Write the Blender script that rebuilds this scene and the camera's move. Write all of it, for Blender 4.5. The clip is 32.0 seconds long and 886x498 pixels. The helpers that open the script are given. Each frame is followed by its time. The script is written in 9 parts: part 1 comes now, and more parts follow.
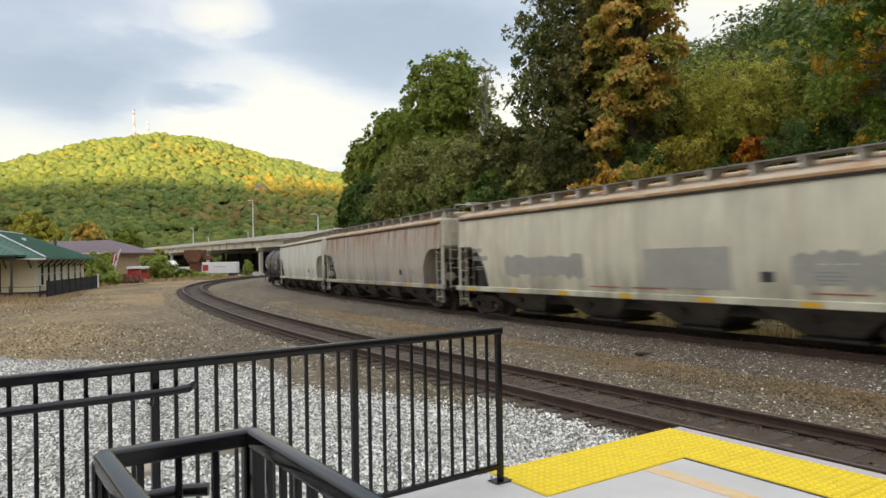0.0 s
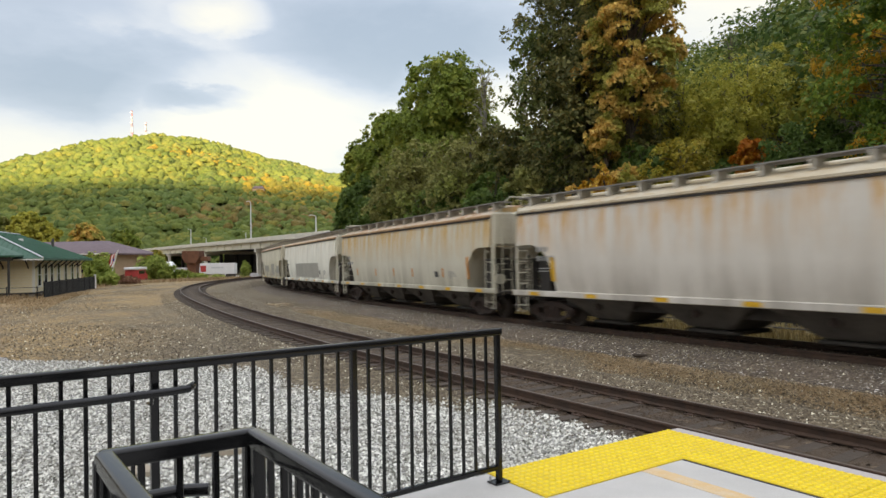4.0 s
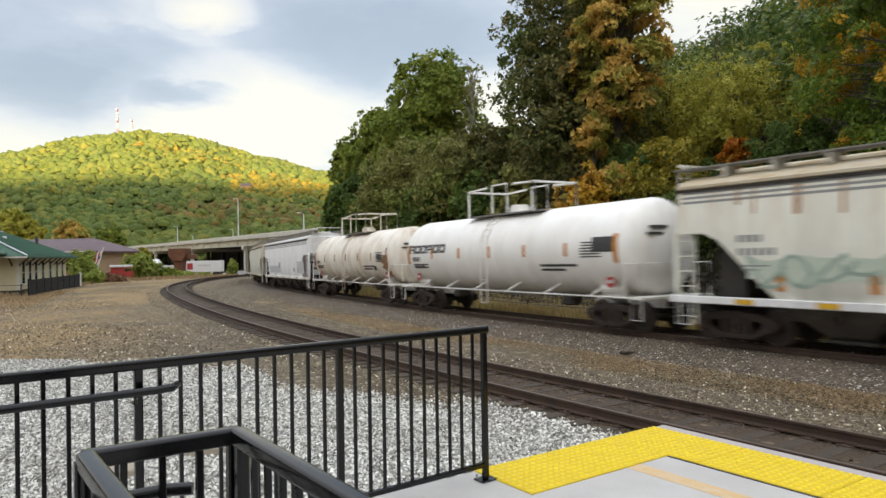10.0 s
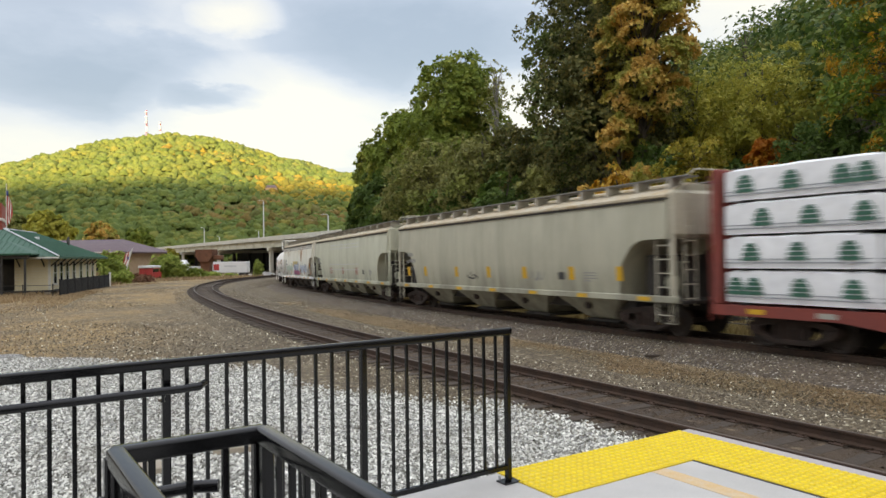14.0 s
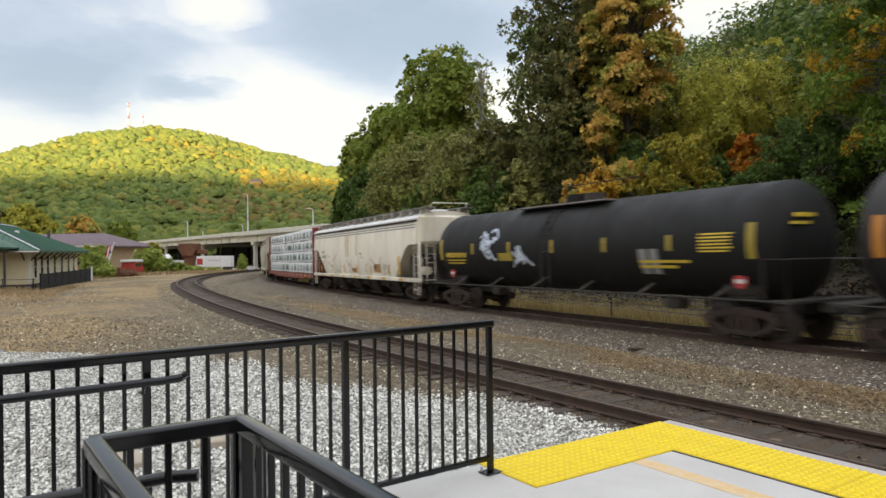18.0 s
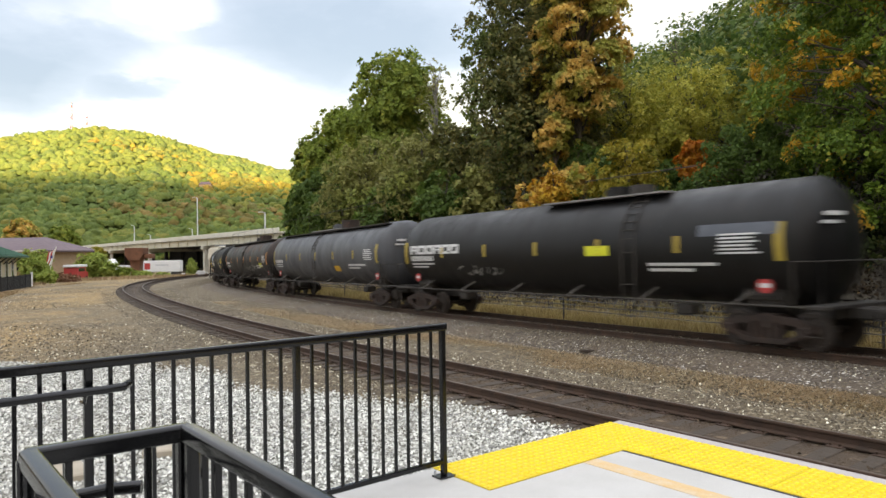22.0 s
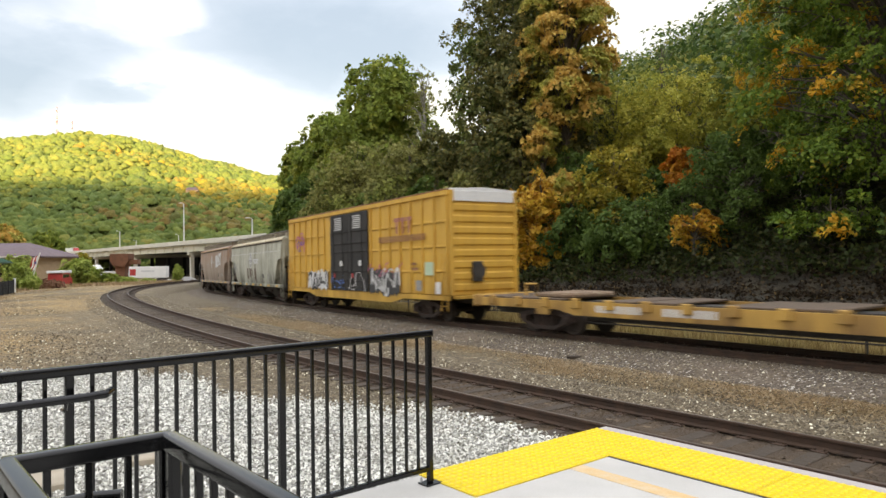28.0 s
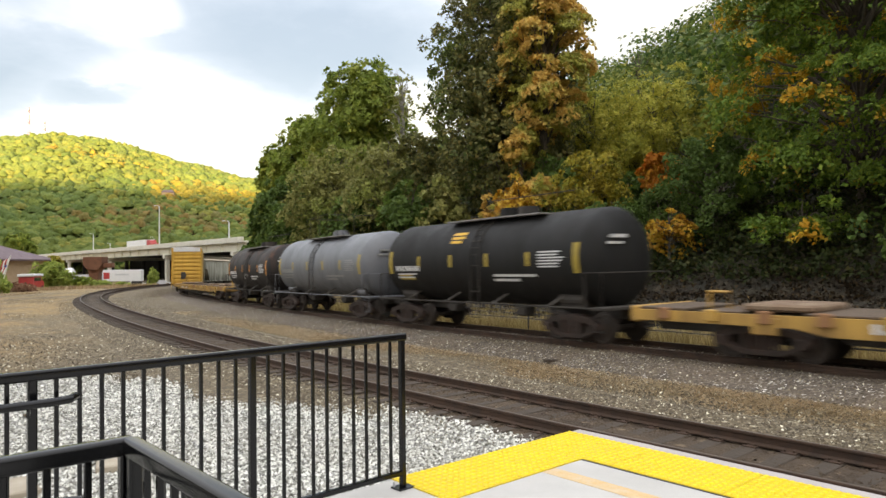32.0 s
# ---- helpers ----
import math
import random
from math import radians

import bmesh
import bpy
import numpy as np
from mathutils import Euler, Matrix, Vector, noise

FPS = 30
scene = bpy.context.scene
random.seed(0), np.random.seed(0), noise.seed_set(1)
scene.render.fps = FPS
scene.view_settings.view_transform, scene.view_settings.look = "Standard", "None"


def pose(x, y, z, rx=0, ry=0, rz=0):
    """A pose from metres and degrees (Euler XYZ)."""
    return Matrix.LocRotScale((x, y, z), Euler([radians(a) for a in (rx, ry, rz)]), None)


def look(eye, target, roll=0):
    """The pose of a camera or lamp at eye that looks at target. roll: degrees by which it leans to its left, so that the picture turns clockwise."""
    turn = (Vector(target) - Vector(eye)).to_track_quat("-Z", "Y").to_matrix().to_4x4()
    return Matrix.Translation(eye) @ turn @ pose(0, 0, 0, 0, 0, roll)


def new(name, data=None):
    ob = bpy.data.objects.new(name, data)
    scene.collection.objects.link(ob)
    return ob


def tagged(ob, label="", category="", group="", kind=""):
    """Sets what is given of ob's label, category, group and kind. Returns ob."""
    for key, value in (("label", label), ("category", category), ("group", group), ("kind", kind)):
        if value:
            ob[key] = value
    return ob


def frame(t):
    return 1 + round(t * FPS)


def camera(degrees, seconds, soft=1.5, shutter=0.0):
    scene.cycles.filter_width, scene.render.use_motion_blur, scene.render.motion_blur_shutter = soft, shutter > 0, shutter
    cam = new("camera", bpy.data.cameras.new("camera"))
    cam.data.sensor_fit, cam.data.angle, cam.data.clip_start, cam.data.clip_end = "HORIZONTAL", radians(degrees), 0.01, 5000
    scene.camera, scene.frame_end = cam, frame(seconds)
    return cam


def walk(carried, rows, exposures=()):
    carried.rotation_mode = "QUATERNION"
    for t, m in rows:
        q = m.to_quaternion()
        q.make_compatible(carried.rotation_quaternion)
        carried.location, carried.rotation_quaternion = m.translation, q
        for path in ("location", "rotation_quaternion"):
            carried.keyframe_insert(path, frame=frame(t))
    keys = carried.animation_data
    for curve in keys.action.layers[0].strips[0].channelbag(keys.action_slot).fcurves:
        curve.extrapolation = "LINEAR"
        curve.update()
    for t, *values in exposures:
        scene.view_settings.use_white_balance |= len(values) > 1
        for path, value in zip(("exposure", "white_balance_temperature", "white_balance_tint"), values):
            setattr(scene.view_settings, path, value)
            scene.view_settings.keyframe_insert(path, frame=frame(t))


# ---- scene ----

def eye_pose(x, y, z, turn, tilt, roll):
    """Camera pose: turn to the left, tilt up and roll, in degrees."""
    return pose(x, y, z, 0, 0, turn) @ pose(0, 0, 0, 90 + tilt) @ pose(0, 0, 0, 0, 0, roll)


cam = camera(65.845, 32.0, soft=1.5, shutter=0.5)
walk(cam, [
    (0, eye_pose(-0.025, 0.020, 2.468, 2.065, 0.551, -1.032)),
    (0.5, eye_pose(-0.026, 0.014, 2.470, 2.128, 0.528, -0.991)),
    (1, eye_pose(-0.025, 0.013, 2.468, 2.131, 0.557, -1.022)),
    (1.5, eye_pose(-0.034, 0.013, 2.470, 2.147, 0.527, -0.993)),
    (2, eye_pose(-0.043, 0.018, 2.469, 2.132, 0.555, -0.887)),
    (2.5, eye_pose(-0.042, 0.018, 2.468, 2.163, 0.610, -0.980)),
    (3, eye_pose(-0.040, 0.015, 2.468, 2.080, 0.621, -1.040)),
    (3.5, eye_pose(-0.038, 0.014, 2.465, 1.990, 0.651, -0.951)),
    (5.5, eye_pose(-0.020, 0.014, 2.468, 1.588, 0.711, -1.002)),
    (6, eye_pose(-0.017, 0.010, 2.468, 1.474, 0.803, -0.929)),
    (6.5, eye_pose(-0.021, 0.013, 2.468, 1.342, 0.872, -0.935)),
    (7, eye_pose(-0.018, 0.006, 2.470, 1.216, 0.867, -0.949)),
    (7.5, eye_pose(-0.019, 0.017, 2.469, 1.197, 0.745, -0.987)),
    (8, eye_pose(-0.015, 0.009, 2.467, 1.161, 0.696, -1.040)),
    (8.5, eye_pose(-0.021, 0.015, 2.468, 1.132, 0.582, -0.948)),
    (9, eye_pose(-0.021, 0.019, 2.466, 1.089, 0.504, -0.976)),
    (9.5, eye_pose(-0.018, 0.012, 2.466, 1.027, 0.507, -0.969)),
    (10, eye_pose(-0.023, 0.014, 2.467, 0.914, 0.460, -0.902)),
    (10.5, eye_pose(-0.026, 0.004, 2.466, 1.199, 0.530, -1.001)),
    (11, eye_pose(-0.034, 0.013, 2.469, 2.255, 0.513, -0.777)),
    (11.5, eye_pose(-0.028, 0.013, 2.469, 3.227, 0.607, -0.944)),
    (12, eye_pose(-0.027, 0.013, 2.467, 3.325, 0.661, -0.888)),
    (12.5, eye_pose(-0.017, -0.003, 2.468, 3.259, 0.706, -0.818)),
    (13, eye_pose(-0.013, 0.002, 2.466, 2.855, 0.673, -0.826)),
    (13.5, eye_pose(-0.015, -0.000, 2.468, 2.855, 0.599, -0.834)),
    (14, eye_pose(-0.021, 0.005, 2.466, 2.884, 0.627, -0.739)),
    (14.5, eye_pose(-0.022, -0.004, 2.466, 3.053, 0.628, -0.881)),
    (16.5, eye_pose(-0.010, -0.003, 2.461, 3.057, 0.344, -0.858)),
    (17, eye_pose(-0.012, -0.005, 2.455, 3.021, 0.334, -0.738)),
    (17.5, eye_pose(-0.010, 0.000, 2.454, 2.832, 0.213, -0.786)),
    (18, eye_pose(-0.001, -0.007, 2.452, 1.661, 0.145, -0.685)),
    (18.5, eye_pose(-0.001, 0.005, 2.453, 0.536, 0.149, -0.722)),
    (19, eye_pose(0.000, 0.000, 2.457, 0.000, 0.163, -0.711)),
    (19.5, eye_pose(-0.001, 0.007, 2.450, -0.305, 0.211, -0.693)),
    (20, eye_pose(-0.008, 0.017, 2.446, -0.559, 0.215, -0.579)),
    (20.5, eye_pose(-0.008, 0.010, 2.450, -0.846, 0.185, -0.681)),
    (21, eye_pose(-0.009, 0.015, 2.449, -1.319, 0.203, -0.682)),
    (21.5, eye_pose(-0.001, -0.001, 2.453, -1.713, 0.299, -0.811)),
    (22, eye_pose(0.009, -0.002, 2.451, -2.157, 0.411, -0.836)),
    (22.5, eye_pose(0.014, -0.004, 2.447, -2.501, 0.526, -0.823)),
    (23, eye_pose(0.013, 0.001, 2.452, -2.760, 0.599, -0.826)),
    (23.5, eye_pose(0.015, 0.000, 2.453, -2.848, 0.624, -0.781)),
    (24, eye_pose(0.018, 0.003, 2.451, -2.959, 0.632, -0.758)),
    (24.5, eye_pose(0.023, -0.001, 2.449, -2.977, 0.700, -0.765)),
    (25, eye_pose(0.022, 0.005, 2.452, -2.847, 0.637, -0.741)),
    (25.5, eye_pose(0.025, -0.003, 2.452, -2.692, 0.672, -0.815)),
    (27.5, eye_pose(0.020, -0.006, 2.453, -3.054, 0.875, -0.678)),
    (28, eye_pose(0.021, -0.000, 2.451, -3.170, 0.908, -0.800)),
    (28.5, eye_pose(0.018, 0.004, 2.448, -3.291, 0.944, -0.689)),
    (29, eye_pose(0.019, 0.004, 2.450, -3.278, 0.978, -0.798)),
    (29.5, eye_pose(0.012, 0.009, 2.446, -3.351, 0.963, -0.753)),
    (30, eye_pose(0.016, 0.015, 2.449, -3.495, 0.934, -0.761)),
    (30.5, eye_pose(0.020, 0.008, 2.450, -3.535, 0.976, -0.819)),
    (31, eye_pose(0.042, -0.009, 2.449, -3.683, 1.076, -0.951)),
    (31.5, eye_pose(0.061, -0.004, 2.444, -4.317, 1.173, -0.909)),
    (32, eye_pose(0.059, -0.002, 2.449, -4.951, 1.204, -0.692)),
], exposures=[(0, 0.93, 7750, 7), (14, 0.93, 7700, 7), (17, 0.93, 7700, 7), (18.3, 1.04, 7750, 7), (20, 1.24, 7750, 7), (24, 1.30, 8000, 7), (32, 1.31, 8150, 7)])

# ---- light ----
SUN_TURN, SUN_UP = 184.0, 6.0   # compass bearing of the sun from +y clockwise, and its height
world = bpy.data.worlds.new("world")
scene.world = world
world.use_nodes = True
wn, wl = world.node_tree.nodes, world.node_tree.links
wn.clear()


def wnode(kind, **kw):
    n = wn.new(kind)
    for k, v in kw.items():
        if k in n.inputs:
            n.inputs[k].default_value = v
    return n


sky = wn.new("ShaderNodeTexSky")
sky.sky_type, sky.sun_disc = "NISHITA", False
sky.sun_elevation, sky.sun_rotation = radians(SUN_UP), radians(SUN_TURN)
sky.air_density, sky.dust_density = 1.0, 1.5
coord = wn.new("ShaderNodeTexCoord")
split = wn.new("ShaderNodeSeparateXYZ")
wl.new(coord.outputs["Generated"], split.inputs[0])


def wmath(op, a, b=None, clamp=False):
    n = wn.new("ShaderNodeMath")
    n.operation, n.use_clamp = op, clamp
    for i, q in enumerate((a, b)):
        if q is None:
            continue
        if isinstance(q, (int, float)):
            n.inputs[i].default_value = q
        else:
            wl.new(q, n.inputs[i])
    return n.outputs[0]


# a broken cloud layer: noise on a flat sheet, with the large masses that stand over the valley
lift = wmath("MAXIMUM", wmath("ADD", split.outputs["Z"], 0.16), 0.03)
flat = wn.new("ShaderNodeCombineXYZ")
wl.new(wmath("DIVIDE", split.outputs["X"], lift), flat.inputs[0])
wl.new(wmath("DIVIDE", split.outputs["Y"], lift), flat.inputs[1])
big = wnode("ShaderNodeTexNoise", Scale=0.9, Detail=7.0, Roughness=0.52, Distortion=0.3)
small = wnode("ShaderNodeTexNoise", Scale=3.4, Detail=6.0, Roughness=0.6)
wl.new(flat.outputs[0], big.inputs["Vector"])
wl.new(flat.outputs[0], small.inputs["Vector"])
azim = wmath("ARCTAN2", split.outputs["X"], split.outputs["Y"])
elev = wmath("ARCSINE", split.outputs["Z"])
warp_a = wmath("MULTIPLY", wmath("SUBTRACT", big.outputs["Fac"], 0.5), 0.16)
warp_e = wmath("MULTIPLY", wmath("SUBTRACT", small.outputs["Fac"], 0.5), 0.06)


def mass(az, el, ra, re, amount):
    """A soft-edged cloud mass round a compass direction and height, in degrees."""
    u = wmath("DIVIDE", wmath("ADD", wmath("SUBTRACT", azim, radians(az)), warp_a), radians(ra))
    v = wmath("DIVIDE", wmath("ADD", wmath("SUBTRACT", elev, radians(el)), warp_e), radians(re))
    r = wmath("ADD", wmath("MULTIPLY", u, u), wmath("MULTIPLY", v, v))
    return wmath("MULTIPLY", wmath("SUBTRACT", 1.0, r, True), amount)


bright = wmath("ADD", wmath("MULTIPLY", big.outputs["Fac"], 0.75), wmath("MULTIPLY", small.outputs["Fac"], 0.30))
for args in ((-29, 13.2, 14, 4.6, -0.40), (-5, 18.0, 15, 6.0, -0.50), (-34, 20, 9, 4, -0.18), (-17, 11.5, 12, 5.0, 0.45), (2, 11.0, 10, 5.5, 0.5), (-20, 19.0, 4.5, 1.6, 0.4), (-36, 8, 14, 4, 0.25), (-21.5, 12.6, 4.0, 1.3, -0.35), (22, 20, 12, 6, 0.35)):
    bright = wmath("ADD", bright, mass(*args))
cover = wn.new("ShaderNodeValToRGB")
cover.color_ramp.elements[0].position, cover.color_ramp.elements[0].color = 0.10, (0.37, 0.47, 0.70, 1)
cover.color_ramp.elements[1].position, cover.color_ramp.elements[1].color = 0.84, (0.92, 0.945, 1.0, 1)
for pos, col in ((0.36, (0.50, 0.60, 0.85, 1)), (0.52, (0.70, 0.775, 0.98, 1))):
    cover.color_ramp.elements.new(pos).color = col
wl.new(bright, cover.inputs[0])
# an overcast sky is brighter overhead than at the horizon
zen = wmath("ADD", 0.48, wmath("MULTIPLY", wmath("MAXIMUM", wmath("SUBTRACT", split.outputs["Z"], 0.34), 0.0), 1.35))
cloud_light = wn.new("ShaderNodeBackground")
wl.new(cover.outputs[0], cloud_light.inputs[0])
wl.new(zen, cloud_light.inputs[1])
sky_light = wnode("ShaderNodeBackground", Strength=0.03)
wl.new(sky.outputs[0], sky_light.inputs[0])
both = wn.new("ShaderNodeAddShader")
wl.new(cloud_light.outputs[0], both.inputs[0])
wl.new(sky_light.outputs[0], both.inputs[1])
out = wn.new("ShaderNodeOutputWorld")
wl.new(both.outputs[0], out.inputs[0])

sun = new("sun", bpy.data.lights.new("sun", "SUN"))
sun.data.energy, sun.data.angle, sun.data.color = 5.0, radians(0.6), (1.0, 0.86, 0.62)
az, up = radians(SUN_TURN), radians(SUN_UP)
sun_dir = Vector((math.sin(az) * math.cos(up), math.cos(az) * math.cos(up), math.sin(up)))
sun.matrix_world = look(sun_dir * 100, (0, 0, 0))

# ---- mesh and material helpers ----


class Build:
    """Collects vertices and faces of one mesh."""

    def __init__(self):
        self.v, self.f = [], []

    def add(self, verts, faces, m=None):
        k = len(self.v)
        self.v += [tuple(m @ Vector(p)) for p in verts] if m else [tuple(p) for p in verts]
        self.f += [tuple(i + k for i in q) for q in faces]
        return self

    def box(self, x0, x1, y0, y1, z0, z1, c=0.0, m=None):
        """A box, with chamfered edges where c is given."""
        if c <= 0:
            v = [(x, y, z) for z in (z0, z1) for y in (y0, y1) for x in (x0, x1)]
            return self.add(v, [(0, 2, 3, 1), (4, 5, 7, 6), (0, 1, 5, 4), (2, 6, 7, 3), (0, 4, 6, 2), (1, 3, 7, 5)], m)
        c = min(c, (x1 - x0) / 2.01, (y1 - y0) / 2.01, (z1 - z0) / 2.01)
        rings = []
        for z, k in ((z0, c), (z0 + c, 0), (z1 - c, 0), (z1, c)):
            a, b, d, e = x0 + k, x1 - k, y0 + k, y1 - k
            q = c if k == 0 else c * 0.6
            rings.append([(a + q, d, z), (b - q, d, z), (b, d + q, z), (b, e - q, z), (b - q, e, z), (a + q, e, z), (a, e - q, z), (a, d + q, z)])
        return self.loft(rings, m=m)

    def loft(self, rings, caps=True, closed=True, m=None):
        n = len(rings[0])
        v = [p for r in rings for p in r]
        f = []
        for i in range(len(rings) - 1):
            for j in range(n if closed else n - 1):
                k = (j + 1) % n
                f.append((i * n + j, i * n + k, (i + 1) * n + k, (i + 1) * n + j))
        if caps:
            f.append(tuple(range(n))[::-1])
            f.append(tuple(range((len(rings) - 1) * n, len(rings) * n)))
        return self.add(v, f, m)

    def tube(self, a, b, r, n=8, r2=None, caps=True):
        return self.path([a, b], r, n, r2, caps)

    def path(self, pts, r, n=8, r2=None, caps=True):
        pts = [Vector(p) for p in pts]
        rings = []
        for i, p in enumerate(pts):
            d = (pts[min(i + 1, len(pts) - 1)] - pts[max(i - 1, 0)]).normalized()
            s = d.cross(Vector((0, 0, 1)) if abs(d.z) < 0.95 else Vector((1, 0, 0))).normalized()
            t = s.cross(d)
            k = i / max(1, len(pts) - 1)
            q = r if r2 is None else r * (1 - k) + r2 * k
            rings.append([tuple(p + (s * math.cos(a) + t * math.sin(a)) * q) for a in (2 * math.pi * j / n for j in range(n))])
        return self.loft(rings, caps)

    def mesh(self, name, smooth=35):
        me = bpy.data.meshes.new(name)
        me.from_pydata(self.v, [], self.f)
        me.update()
        if smooth:
            me.polygons.foreach_set("use_smooth", [True] * len(me.polygons))
            me.set_sharp_from_angle(angle=radians(smooth))
        return me


def quick_mesh(name, verts, faces, smooth=False):
    """A mesh from numpy arrays of vertices and equal faces."""
    me = bpy.data.meshes.new(name)
    nv, nf, k = len(verts), len(faces), faces.shape[1]
    me.vertices.add(nv)
    me.vertices.foreach_set("co", np.asarray(verts, np.float32).ravel())
    me.loops.add(nf * k)
    me.loops.foreach_set("vertex_index", np.asarray(faces, np.int32).ravel())
    me.polygons.add(nf)
    me.polygons.foreach_set("loop_start", np.arange(0, nf * k, k, dtype=np.int32))
    me.update(calc_edges=True)
    if smooth:
        me.polygons.foreach_set("use_smooth", np.ones(nf, bool))
    me.validate()
    return me


def thing(name, label, category, group="", kind="", m=None):
    ob = tagged(new(name), label, category, group, kind)
    if m is not None:
        ob.matrix_basis = m
    return ob


def part(name, data, material, parent=None, label="", m=None):
    me = data.mesh(name) if isinstance(data, Build) else data
    if material and not me.materials:
        me.materials.append(material)
    ob = new(name, me)
    if parent:
        ob.parent = parent
    if m is not None:
        ob.matrix_basis = m
    return tagged(ob, label)


def solid(name, data, material, label, category, group="", kind="", m=None):
    """A thing that is one mesh."""
    return tagged(part(name, data, material, None, label, m), "", category, group, kind)


class Mat:
    """A node material being put together."""

    def __init__(self, name, rough=0.7, metal=0.0):
        self.m = bpy.data.materials.new(name)
        self.m.use_nodes = True
        self.n, self.l = self.m.node_tree.nodes, self.m.node_tree.links
        self.b = self.n["Principled BSDF"]
        self.b.inputs["Roughness"].default_value, self.b.inputs["Metallic"].default_value = rough, metal
        self.co = self.n.new("ShaderNodeTexCoord").outputs["Object"]

    def put(self, socket, q):
        if hasattr(q, "links"):
            self.l.new(q, socket)
        else:
            socket.default_value = q

    def noise(self, scale, detail=5, rough=0.6, stretch=(1, 1, 1), distort=0.0, shift=(0, 0, 0)):
        mp = self.n.new("ShaderNodeMapping")
        mp.inputs["Scale"].default_value = stretch
        mp.inputs["Location"].default_value = shift
        self.l.new(self.co, mp.inputs[0])
        t = self.n.new("ShaderNodeTexNoise")
        t.inputs["Scale"].default_value, t.inputs["Detail"].default_value = scale, detail
        t.inputs["Roughness"].default_value, t.inputs["Distortion"].default_value = rough, distort
        self.l.new(mp.outputs[0], t.inputs["Vector"])
        return t.outputs["Fac"]

    def cells(self, scale, what="Distance"):
        t = self.n.new("ShaderNodeTexVoronoi")
        t.inputs["Scale"].default_value = scale
        self.l.new(self.co, t.inputs["Vector"])
        return t.outputs[what]

    def ramp(self, q, lo, hi, a=0.0, b=1.0):
        t = self.n.new("ShaderNodeMapRange")
        t.inputs[1].default_value, t.inputs[2].default_value, t.inputs[3].default_value, t.inputs[4].default_value = lo, hi, a, b
        self.l.new(q, t.inputs[0])
        return t.outputs[0]

    def math(self, op, a, b):
        t = self.n.new("ShaderNodeMath")
        t.operation = op
        self.put(t.inputs[0], a), self.put(t.inputs[1], b)
        return t.outputs[0]

    def mix(self, fac, a, b, blend="MIX"):
        t = self.n.new("ShaderNodeMix")
        t.data_type, t.blend_type = "RGBA", blend
        self.put(t.inputs[0], fac), self.put(t.inputs[6], a), self.put(t.inputs[7], b)
        return t.outputs[2]

    def colours(self, q, stops):
        t = self.n.new("ShaderNodeValToRGB")
        e = t.color_ramp.elements
        e[0].position, e[0].color = stops[0]
        e[1].position, e[1].color = stops[-1]
        for p, c in stops[1:-1]:
            e.new(p).color = c
        self.l.new(q, t.inputs[0])
        return t.outputs[0]

    def axis(self, k):
        s = self.n.new("ShaderNodeSeparateXYZ")
        self.l.new(self.co, s.inputs[0])
        return s.outputs[k]

    def island(self):
        return self.n.new("ShaderNodeNewGeometry").outputs["Random Per Island"]

    def chance(self):
        return self.n.new("ShaderNodeObjectInfo").outputs["Random"]

    def done(self, colour, bump=None, height=0.01, rough=None):
        self.put(self.b.inputs["Base Color"], colour)
        if bump is not None:
            t = self.n.new("ShaderNodeBump")
            t.inputs["Distance"].default_value, t.inputs["Strength"].default_value = height, 1.0
            self.l.new(bump, t.inputs["Height"])
            self.l.new(t.outputs[0], self.b.inputs["Normal"])
        if rough is not None:
            self.put(self.b.inputs["Roughness"], rough)
        return self.m


def plain(name, a, b, scale=4.0, rough=0.7, metal=0.0, grain=60.0, height=0.002, stretch=(1, 1, 1), spots=None, wear=(0.6, 0.75)):
    """Two colours mixed at a broad scale, a fine grain, and spots of a third colour."""
    k = Mat(name, rough, metal)
    c = k.mix(k.ramp(k.noise(scale, 6, 0.65, stretch), 0.35, 0.65), a, b)
    fine = k.noise(grain, 4)
    c = k.mix(k.ramp(fine, 0.3, 0.7, 0.0, 0.35), c, k.mix(1.0, c, (0.55, 0.55, 0.55, 1), "MULTIPLY"))
    if spots:
        c = k.mix(k.ramp(k.noise(scale * 2.3, 8, 0.7, stretch, shift=(3, 7, 1)), *wear), c, spots)
    return k.done(c, fine, height)


